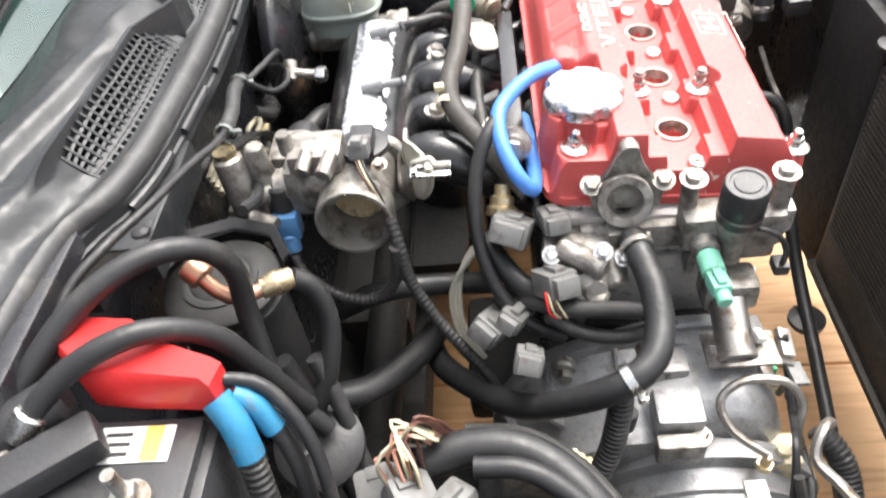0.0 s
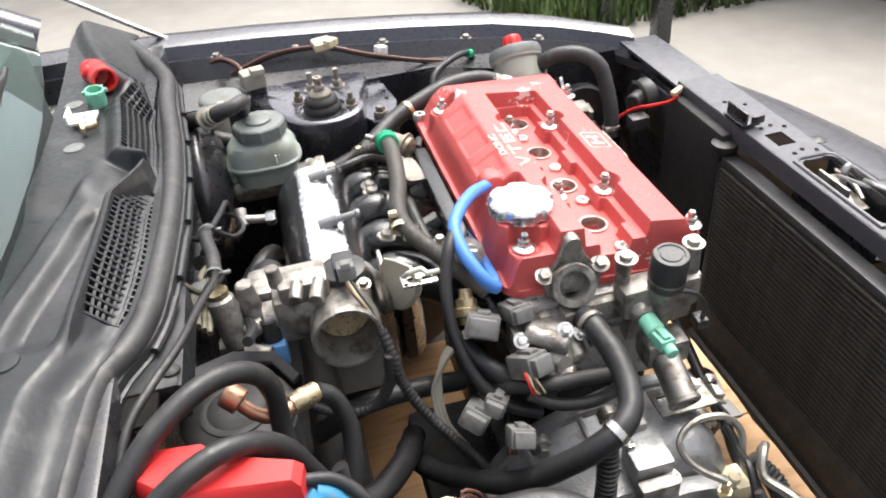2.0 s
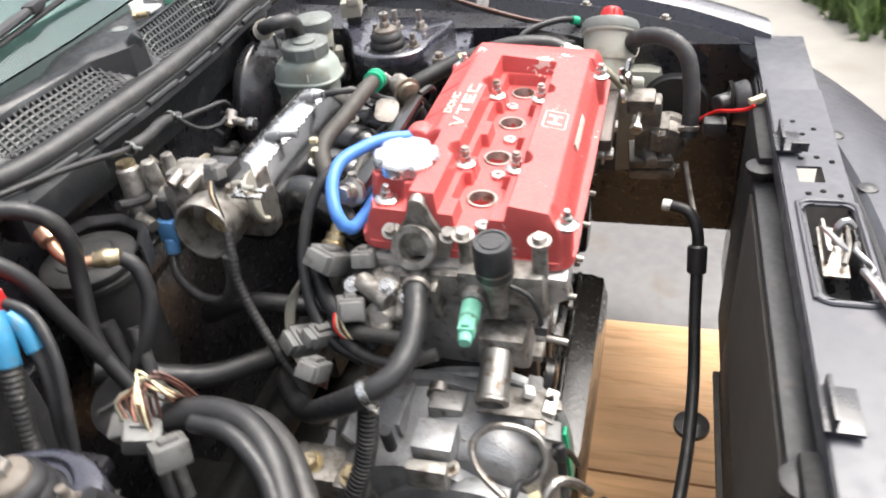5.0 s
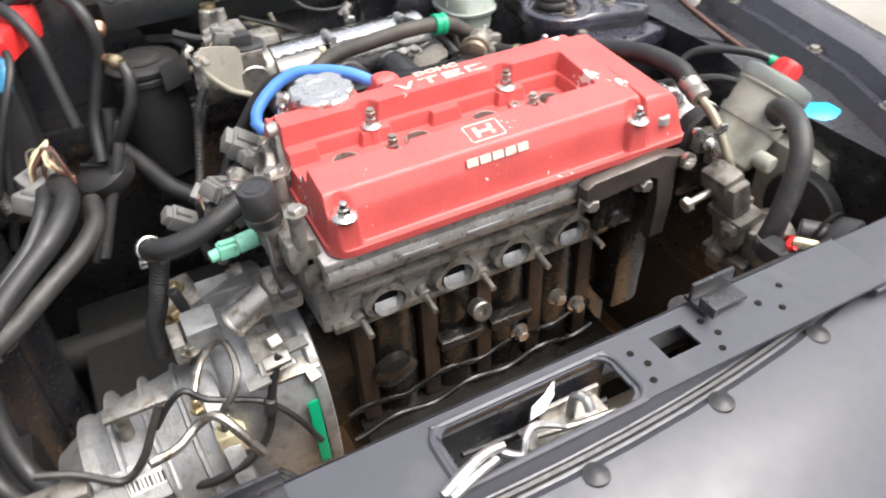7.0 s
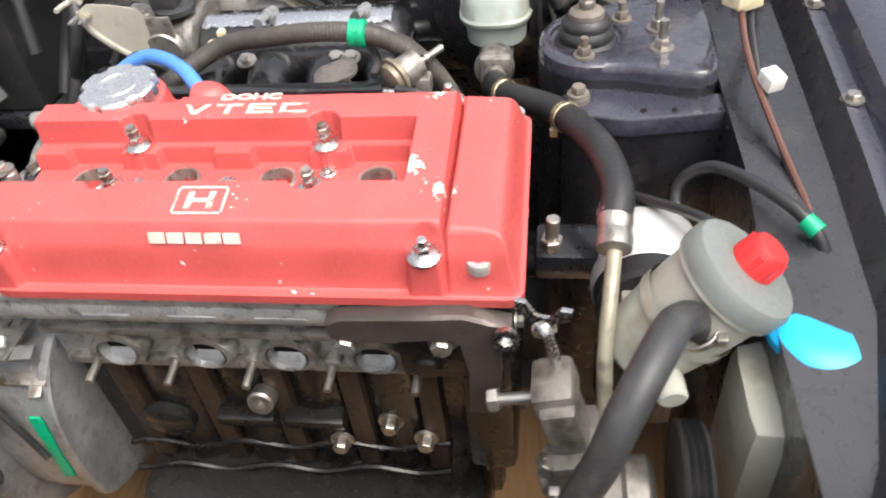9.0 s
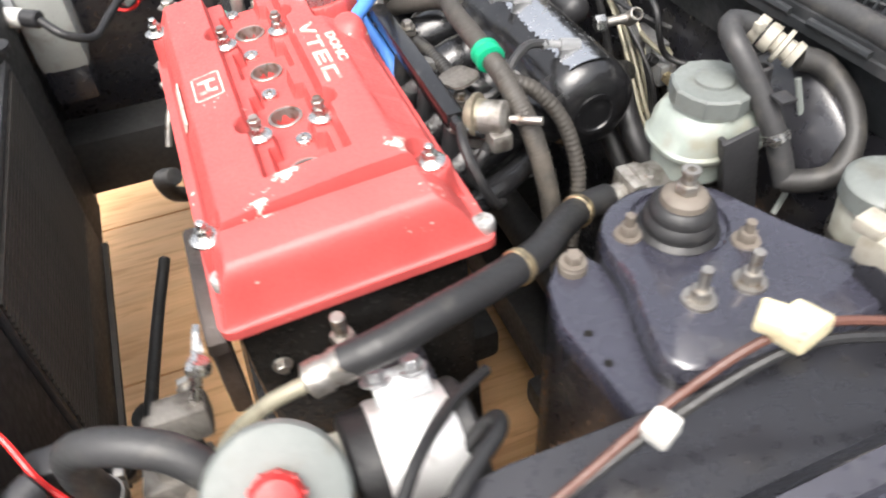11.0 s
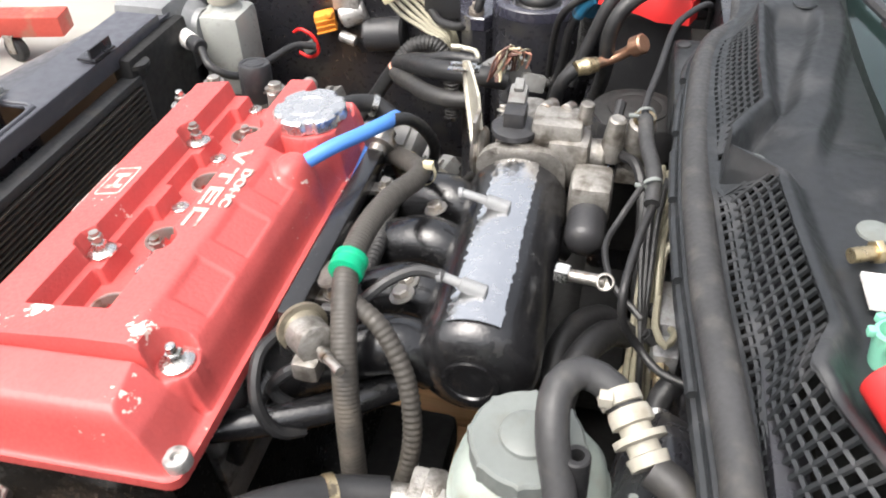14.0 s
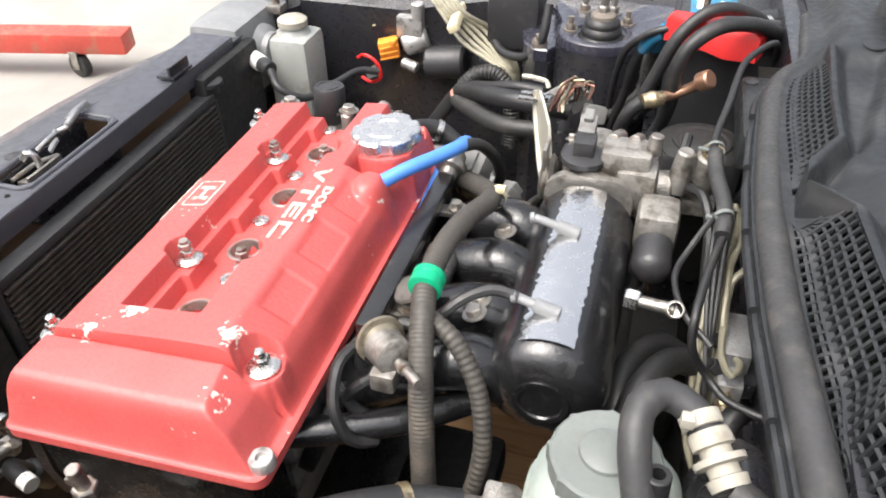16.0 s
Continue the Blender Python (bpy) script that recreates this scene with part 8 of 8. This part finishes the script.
part("casting", Shape().box((-0.16, -0.345, 0.56), (0.06, 0.05, 0.03), 0.006, (0, 15, 10)).box((-0.115, -0.355, 0.55), (0.04, 0.04, 0.05), 0.01).box((-0.14, -0.33, 0.50), (0.10, 0.06, 0.10), 0.012), CAST_DIRTY, mb)
for p in ((-0.165, -0.35, 0.576), (-0.112, -0.358, 0.576)):
    part("bolt", Shape().bolt(p, (0, -0.2, 1), 0.010, 0.010), BRASS, mb)

# ---- right front corner: beige pipes, fuse box, relay parts ----
for k in range(6):
    o = 0.0085 * k
    hose("cooling_line", [(0.050 - o, -0.66 - 0.1 * o, 0.815), (0.010 - o, -0.635, 0.782), (-0.035 - o * 0.9, -0.612 - o, 0.742 + o * 0.2), (-0.085 - o * 0.3, -0.585 - o * 1.1, 0.728), (-0.122 - o * 0.1, -0.572 - o, 0.712), (-0.135, -0.568 - o, 0.66), (-0.135, -0.566 - o, 0.58)], 0.0038, BEIGE_PIPE, "beige coated pipe in a row of bent pipes", "pipe", group="row of beige pipes")
solo("pipe_strap", Shape().box((-0.022, -0.628, 0.775), (0.018, 0.100, 0.013), 0.003, (0, 28, 8)), CREAM, "cream strap across the beige pipes", "strap")
fb = thing("relay_box", (-0.10, -0.66, 0.74), "black relay box with lid", "relay box")
part("box", Shape().box((-0.115, -0.665, 0.775), (0.085, 0.08, 0.09), 0.010), BLACK_PLASTIC, fb)
part("lid", Shape().box((-0.115, -0.665, 0.826), (0.078, 0.073, 0.016), 0.006), BLACK_PLASTIC, fb)
part("lid_label", Shape().box((-0.115, -0.66, 0.8345), (0.04, 0.03, 0.001)), LABEL_WHITE, fb)
hose("relay_lead", [(-0.085, -0.63, 0.74), (-0.11, -0.60, 0.735), (-0.15, -0.575, 0.745), (-0.175, -0.56, 0.78), (-0.18, -0.58, 0.83)], 0.007, RUBBER, "black lead with white band", "cable")
so = thing("orange_connector", (0.124, -0.69, 0.665), "bright orange plug on a grey solenoid", "connector")
part("plug", Shape().box((0.124, -0.688, 0.680), (0.036, 0.028, 0.034), 0.004, (0, 10, 20)).box((0.112, -0.68, 0.698), (0.012, 0.02, 0.008), 0.002), ORANGE, so)
for k in range(3):
    part("rib", Shape().box((0.118, -0.672, 0.668 + 0.010 * k), (0.034, 0.004, 0.003), 0.001, (0, 10, 20)), ORANGE, so)
part("solenoid", Shape().cyl((0.10, -0.705, 0.685), (0.055, -0.715, 0.700), 0.024, n=22, b=0.004).box((0.085, -0.715, 0.72), (0.05, 0.05, 0.04), 0.006).cyl((0.07, -0.70, 0.735), (0.07, -0.70, 0.765), 0.012, n=16, b=0.002).cyl((0.10, -0.69, 0.655), (0.07, -0.685, 0.648), 0.010, n=14, b=0.002), CAST, so, "grey cast solenoid")
part("pump_can", Shape().cyl((0.055, -0.70, 0.655), (-0.02, -0.70, 0.665), 0.030, n=26, b=0.005), BLACK_PLASTIC, so, "black pump can")
solo("cream_tag", Shape().box((0.145, -0.73, 0.715), (0.05, 0.03, 0.003), 0.001, (20, 20, 30)), CREAM, "cream plastic tag on the pipes", "tag")
hose("red_wire", [(0.175, -0.66, 0.668), (0.155, -0.648, 0.680), (0.132, -0.645, 0.668), (0.128, -0.648, 0.640), (0.150, -0.655, 0.625), (0.17, -0.66, 0.63)], 0.0032, RED_WIRE, "loop of bright red wire", "wire")
solo("wire_plug", Shape().box((0.145, -0.648, 0.648), (0.022, 0.018, 0.016), 0.002, (10, 20, 30)), CAP_GREY, "pale grey plug on the red wire", "connector")
hl = thing("headlamp_housing", (0.36, -0.58, 0.60), "pale grey headlamp housing behind the cross panel", "headlamp")
part("bowl", Shape().box((0.372, -0.585, 0.69), (0.10, 0.15, 0.15), 0.03).lathe((0.325, -0.585, 0.70), (-1, 0.1, 0.05), [(0, 0.045), (0.012, 0.042), (0.02, 0.032), (0.03, 0.030)], 26), GREY_PAINT, hl, "pale grey plastic bowl")
part("bulb_socket", Shape().cyl((0.325, -0.54, 0.705), (0.285, -0.512, 0.708), 0.016, 0.014, 18, 0.002), WHITE, hl, "white bulb socket")
part("bulb_plug", Shape().cyl((0.285, -0.512, 0.708), (0.262, -0.496, 0.708), 0.013, n=18, b=0.002), BLACK_PLASTIC, hl)
part("adjuster", Shape().cyl((0.315, -0.64, 0.76), (0.315, -0.64, 0.79), 0.008, n=14, b=0.001).box((0.315, -0.64, 0.755), (0.03, 0.03, 0.015), 0.003), STEEL_DULL, hl)
hose("headlamp_lead", [(0.262, -0.496, 0.706), (0.235, -0.47, 0.69), (0.20, -0.49, 0.668), (0.175, -0.55, 0.668), (0.15, -0.60, 0.672), (0.12, -0.62, 0.665)], 0.0065, RUBBER, "black headlamp lead with pale clips", "cable")
hl2 = thing("headlamp_housing", (0.30, 0.36, 0.60), "dark headlamp back behind the cross panel", "headlamp")
part("bowl", Shape().box((0.358, 0.33, 0.675), (0.08, 0.13, 0.10), 0.03).cyl((0.312, 0.33, 0.70), (0.288, 0.325, 0.70), 0.036, 0.032, 26, 0.003), BLACK_PLASTIC, hl2)
part("bulb_plug", Shape().cyl((0.29, 0.32, 0.71), (0.265, 0.30, 0.71), 0.014, n=18, b=0.002).box((0.264, 0.272, 0.688), (0.034, 0.028, 0.024), 0.006), BLACK_PLASTIC, hl2)
part("retaining_ring", Shape().lathe((0.288, 0.325, 0.70), (-1, -0.1, 0), [(0, 0.036), (0.006, 0.034)], 26, (False, False)), DARK, hl2)
hose("red_lead", [(0.238, 0.322, 0.662), (0.246, 0.312, 0.680), (0.266, 0.292, 0.703), (0.285, 0.258, 0.721), (0.303, 0.236, 0.735), (0.311, 0.232, 0.744)], 0.0030, RED_WIRE, "arched thin red lead near the headlamp", "wire")
solo("orange_marker", Shape().box((0.315, 0.241, 0.748), (0.024, 0.010, 0.009), 0.003, (0, -10, 25)), CREAM, "yellow-orange marker on the panel", "clip")
for a, b2 in (((0.228, 0.278, 0.62), (0.246, 0.205, 0.57)),):
    hose("stay_rod", [a, ((a[0] + b2[0]) / 2, (a[1] + b2[1]) / 2, (a[2] + b2[2]) / 2 - 0.004), b2], 0.0042, DIRTY_ALLOY, "grey metal stay below the headlamp", "rod")

# lines in front of the radiator
fl = thing("oil_cooler_line", (0.26, 0.05, 0.42), "black line with a white end in front of the radiator", "pipe")
part("pipe", Shape().tube([(0.205, 0.215, 0.578), (0.235, 0.205, 0.575), (0.252, 0.19, 0.55), (0.256, 0.165, 0.50), (0.258, 0.12, 0.44), (0.262, 0.04, 0.375), (0.255, -0.08, 0.34), (0.235, -0.22, 0.33), (0.21, -0.33, 0.34)], 0.0095, 12), RUBBER, fl)
part("end_fitting", Shape().cyl((0.198, 0.217, 0.578), (0.212, 0.213, 0.578), 0.0095, n=16, b=0.001), WHITE, fl)
part("joint", Shape().cyl((0.254, 0.18, 0.53), (0.256, 0.16, 0.49), 0.015, n=16, b=0.003), BLACK_PLASTIC, fl)
hose("shift_cable", [(0.145, -0.30, 0.52), (0.165, -0.33, 0.50), (0.17, -0.37, 0.46), (0.165, -0.42, 0.40), (0.15, -0.5, 0.33)], 0.014, RUBBER, "black ribbed cable boot beside the gearbox", "cable", 0.002)
hose("dipstick_tube", [(0.125, -0.43, 0.60), (0.115, -0.40, 0.595), (0.10, -0.375, 0.60), (0.11, -0.355, 0.615), (0.125, -0.34, 0.60), (0.14, -0.32, 0.56)], 0.0055, STEEL_DULL, "thin bent lead on the gear case", "cable")

# ---- left side rail: clip, wires, prop rod ----
hose("wing_wire", [(-0.40, 0.515, 0.805), (-0.32, 0.495, 0.835), (-0.237, 0.470, 0.842), (-0.16, 0.470, 0.815), (-0.08, 0.485, 0.785), (0.0, 0.50, 0.76), (0.06, 0.50, 0.74)], 0.0033, BROWN_WIRE, "brown wire along the wing", "wire")
hose("wing_wire", [(-0.39, 0.52, 0.80), (-0.32, 0.503, 0.828), (-0.237, 0.480, 0.836), (-0.15, 0.478, 0.805), (-0.06, 0.49, 0.775), (0.02, 0.50, 0.745)], 0.0038, RUBBER, "black wire along the wing", "wire")
solo("wire_clip", Shape().box((-0.236, 0.472, 0.846), (0.034, 0.026, 0.014), 0.004, (10, 0, 15)).box((-0.222, 0.462, 0.850), (0.022, 0.018, 0.012), 0.004, (0, 0, 40)), CREAM, "cream wire clip on the wing rail", "clip", "wing clips")
solo("wire_clip", Shape().box((-0.135, 0.485, 0.812), (0.020, 0.018, 0.016), 0.003, (0, 10, 25)), WHITE, "pale wire clip on the wing rail", "clip", "wing clips")
oh = thing("overflow_hose", (0.0, 0.45, 0.76), "black overflow hose with a green band", "hose")
part("rubber", Shape().tube([(0.02, 0.43, 0.68), (-0.03, 0.405, 0.715), (-0.06, 0.40, 0.745), (-0.055, 0.425, 0.772), (-0.015, 0.458, 0.782), (0.025, 0.49, 0.775), (0.045, 0.51, 0.74)], 0.0058, 10), RUBBER, oh)
part("green_ring", Shape().lathe((0.022, 0.487, 0.776), (0.04, 0.035, -0.018), [(0, 0.0078), (0.014, 0.0078)], 18), GREEN_TAPE, oh, "green band")
part("corrugated_end", Shape().tube([(0.040, 0.504, 0.752), (0.046, 0.512, 0.735), (0.050, 0.518, 0.70), (0.052, 0.52, 0.66)], 0.0095, 12, corr=0.001, pitch=0.004), CONDUIT, oh)
hose("overflow_hose", [(-0.08, 0.345, 0.725), (-0.04, 0.375, 0.745), (0.0, 0.415, 0.758), (0.03, 0.45, 0.75)], 0.0050, RUBBER, "thin black hose behind the reservoir")
hose("washer_hose", [(0.19, 0.55, 0.68), (0.165, 0.535, 0.66), (0.14, 0.515, 0.63), (0.125, 0.49, 0.59)], 0.008, RUBBER, "black washer hose pair", "hose")
pr = thing("prop_rod", (-0.376, 0.59, 0.80), "bare metal bonnet prop rod leaning on the wing", "prop rod")
part("rod", Shape().tube([(-0.362, 0.565, 0.800), (-0.390, 0.585, 0.802), (-0.43, 0.60, 0.815), (-0.52, 0.60, 0.870), (-0.63, 0.60, 0.945), (-0.80, 0.60, 1.06)], 0.0045, 10), STEEL, pr)
part("pivot", Shape().cyl((-0.358, 0.555, 0.80), (-0.362, 0.575, 0.80), 0.010, n=14, b=0.002), RUBBER, pr)
hose("wing_lead", [(-0.46, 0.55, 0.80), (-0.42, 0.54, 0.825), (-0.39, 0.515, 0.822), (-0.375, 0.49, 0.805)], 0.004, BROWN_WIRE, "thin brown lead by the prop rod", "wire")

# ---- loose bits on the cowl ----
rc = thing("red_hose_cap", (-0.545, 0.228, 0.925), "red rubber hose cap lying on the cowl", "cap")
part("tube", Shape().pipe_end((-0.556, 0.262, 0.936), (-0.536, 0.212, 0.942), 0.0165, 0.004, 22).cyl((-0.556, 0.262, 0.936), (-0.568, 0.285, 0.936), 0.018, 0.013, 20, 0.003), RED_PLASTIC, rc)
part("branch", Shape().cyl((-0.55, 0.245, 0.938), (-0.565, 0.24, 0.950), 0.010, 0.009, 14, 0.002), RED_PLASTIC, rc)
gc = thing("teal_cup", (-0.549, 0.183, 0.92), "small teal green plastic cup on the cowl", "cup")
part("cup", Shape().pipe_end((-0.549, 0.183, 0.922), (-0.546, 0.180, 0.944), 0.0125, 0.0025, 18), GREEN_PLUG, gc)
for k in range(6):
    a = radians(60 * k)
    part("lug", Shape().box((-0.546 + 0.0135 * math.cos(a), 0.180 + 0.0135 * math.sin(a), 0.941), (0.004, 0.005, 0.005), 0.001, (0, 0, 60 * k)), GREEN_PLUG, gc)
solo("steel_bracket", plate(Shape(), -0.572, -0.542, 0.117, 0.147, 0.9295, 0.003, [(-0.560, -0.554, 0.129, 0.135)]).box((-0.574, 0.132, 0.934), (0.003, 0.03, 0.012), 0.001), WHITE, "pale square bracket with a hole on the cowl", "bracket")
solo("brass_screw", Shape().cyl((-0.552, 0.098, 0.930), (-0.538, 0.104, 0.930), 0.005, n=12).nut((-0.552, 0.098, 0.930), (-1, -0.4, 0), 0.008, 0.005), BRASS, "small brass screw lying on the cowl", "screw")
for y0, x0 in ((-0.40, -0.588), (-0.86, -0.655)):
    wp = thing("wiper", (x0, y0, 0.93), "black wiper arm and blade at the screen foot", "wiper")
    part("spindle", Shape().lathe((x0, y0, 0.912), (0, 0, 1), [(0, 0.014), (0.024, 0.013), (0.030, 0.009)], 18), BLACK_PLASTIC, wp)
    part("arm", Shape().box((x0 - 0.003, y0 + 0.045, 0.944), (0.018, 0.10, 0.010), 0.004, (4, 0, 4)).tube([(x0 - 0.006, y0 + 0.085, 0.950), (x0 - 0.022, y0 + 0.24, 0.964), (x0 - 0.040, y0 + 0.40, 0.976)], 0.0055, 8), BLACK_PLASTIC, wp)
    part("blade", Shape().tube([(x0 - 0.020, y0 + 0.20, 0.953), (x0 - 0.034, y0 + 0.34, 0.960), (x0 - 0.046, y0 + 0.46, 0.967), (x0 - 0.060, y0 + 0.62, 0.974)], 0.0042, 8), RUBBER, wp)
    part("bridge", Shape().tube([(x0 - 0.024, y0 + 0.23, 0.957), (x0 - 0.034, y0 + 0.30, 0.970), (x0 - 0.042, y0 + 0.40, 0.977), (x0 - 0.050, y0 + 0.50, 0.978), (x0 - 0.057, y0 + 0.58, 0.975)], 0.0046, 8), BLACK_PLASTIC, wp)
    part("hinge", Shape().box((x0 - 0.041, y0 + 0.40, 0.977), (0.018, 0.028, 0.013), 0.004, (4, 0, 8)), BLACK_PLASTIC, wp)

# leads and cables lying over the gearbox
hose("gearbox_cable", [(0.070, -0.416, 0.588), (0.073, -0.395, 0.618), (0.076, -0.376, 0.632), (0.085, -0.355, 0.615), (0.100, -0.302, 0.596), (0.112, -0.272, 0.560), (0.120, -0.252, 0.516)], 0.0038, RUBBER, "thin black cable over the gear case", "cable")
hose("gearbox_cable", [(0.070, -0.541, 0.587), (0.080, -0.504, 0.576), (0.092, -0.466, 0.552), (0.090, -0.440, 0.568), (0.078, -0.420, 0.596), (0.072, -0.404, 0.622)], 0.0048, CONDUIT, "black cable in a sleeve over the gear case", "cable")
sl2 = thing("speed_sensor_lead", (0.11, -0.31, 0.56), "black sensor lead with steel clip on the gearbox", "cable")
part("lead", Shape().tube([(0.092, -0.272, 0.648), (0.100, -0.288, 0.614), (0.110, -0.304, 0.562), (0.116, -0.330, 0.534), (0.116, -0.372, 0.520), (0.10, -0.40, 0.505)], 0.0050, 10), RUBBER, sl2)
part("clip", Shape().box((0.094, -0.276, 0.642), (0.014, 0.030, 0.008), 0.002, (10, 20, 0)), STEEL_DULL, sl2)
part("joint", Shape().cyl((0.104, -0.294, 0.600), (0.107, -0.299, 0.580), 0.0075, n=12, b=0.002), BLACK_PLASTIC, sl2)
gc = thing("grey_plug", (0.10, -0.487, 0.53), "grey plug connector resting on the gear case", "connector")
part("shell", Shape().box((0.098, -0.487, 0.536), (0.026, 0.044, 0.022), 0.004, (0, 25, 10)).box((0.104, -0.487, 0.549), (0.012, 0.020, 0.006), 0.002, (0, 25, 10)), GREY_PLASTIC, gc)
part("tail", Shape().tube([(0.098, -0.510, 0.536), (0.096, -0.530, 0.532), (0.090, -0.55, 0.54)], 0.006, 8), RUBBER, gc)
gd = thing("grey_plug", (0.09, -0.597, 0.575), "grey plug connector beside the pipe ends", "connector")
part("shell", Shape().box((0.090, -0.598, 0.583), (0.028, 0.040, 0.024), 0.004, (0, 20, -12)).box((0.097, -0.598, 0.597), (0.012, 0.018, 0.006), 0.002, (0, 20, -12)), GREY_PLASTIC, gd)
part("lead", Shape().tube([(0.092, -0.596, 0.572), (0.098, -0.594, 0.552), (0.10, -0.590, 0.53), (0.09, -0.58, 0.50)], 0.0055, 8), RUBBER, gd)
solo("cream_plug", Shape().cyl((-0.413, -0.314, 0.748), (-0.411, -0.318, 0.768), 0.0105, 0.009, 14, 0.002).box((-0.413, -0.314, 0.746), (0.022, 0.018, 0.010), 0.002), CREAM, "small cream plug beside the canister", "plug")
for k, m in enumerate((RED_WIRE, CREAM, BROWN_WIRE, CREAM)):
    solo("plug_wire", Shape().tube([(-0.134 + 0.003 * k, -0.274, 0.738), (-0.133 + 0.003 * k, -0.282, 0.733), (-0.131 + 0.004 * k, -0.286, 0.722), (-0.124 + 0.003 * k, -0.284, 0.712)], 0.0013, 6), m, "thin coloured wire at a grey plug", "wire", "wires at the grey plug")

# ---- the yard round the car ----
for x, y in ((1.32, 2.11), (1.20, 2.42), (0.88, 2.95)):
    solo("fence_post", Shape().box((x, y, 0.9), (0.07, 0.07, 1.8), 0.006), BAY_BLACK, "dark metal fence post on the concrete", "post", "fence posts")
W = Shape().box((2.45, 2.2, 0.7), (0.10, 3.4, 1.4), 0.01, (0, 0, 27))
solo("yard_wall", W, WALL_PAINT, "low brown rendered yard wall", "wall", kind="structure")
solo("white_wall", Shape().box((-1.5, 5.2, 1.2), (7.0, 0.12, 2.4), 0.01, (0, 0, -8)), WHITE, "pale far wall of the yard", "wall", kind="structure")


def build_grass():
    rng = random.Random(11)
    s = Shape()
    for _ in range(2600):
        x, y = rng.uniform(0.55, 2.1), rng.uniform(2.35, 3.4)
        if x + 0.35 * y < 1.75:
            continue
        h, a = rng.uniform(0.06, 0.22), rng.uniform(0, 6.28)
        dx, dy, w = math.cos(a), math.sin(a), rng.uniform(0.006, 0.014)
        b = rng.uniform(0.02, 0.10)
        s.add([(x - dy * w, y + dx * w, 0), (x + dy * w, y - dx * w, 0), (x + dx * b * 0.5 + dy * w * 0.6, y + dy * b * 0.5 - dx * w * 0.6, h * 0.7), (x + dx * b, y + dy * b, h), (x + dx * b * 0.5 - dy * w * 0.6, y + dy * b * 0.5 + dx * w * 0.6, h * 0.7)], [(0, 1, 2, 4), (4, 2, 3)])
    tagged(new("grass", to_mesh("grass", s, GRASS)), "strip of green weeds behind the fence", "grass", kind="stuff")


build_grass()


def build_dolly():
    d = thing("dolly", (1.9, -1.6, 0), "low red dolly on castor wheels on the concrete", "dolly")
    part("frame", Shape().box((1.95, -1.58, 0.13), (0.85, 0.10, 0.075), 0.008, (0, 0, 13)), DOLLY_RED, d, "faded red painted beam")
    for x, y in ((1.72, -1.60), (2.25, -1.47)):
        c = part("castor", Shape().lathe((x, y, 0.045), (0.2, 1, 0), [(-0.018, 0.038), (-0.014, 0.044), (0.014, 0.044), (0.018, 0.038)], 24), RUBBER, d, "black castor wheel")
        part("fork", Shape().box((x, y - 0.024, 0.07), (0.03, 0.004, 0.07), 0.001).box((x, y + 0.024, 0.07), (0.03, 0.004, 0.07), 0.001).box((x, y, 0.10), (0.04, 0.056, 0.006), 0.001), STEEL_DULL, c)


build_dolly()
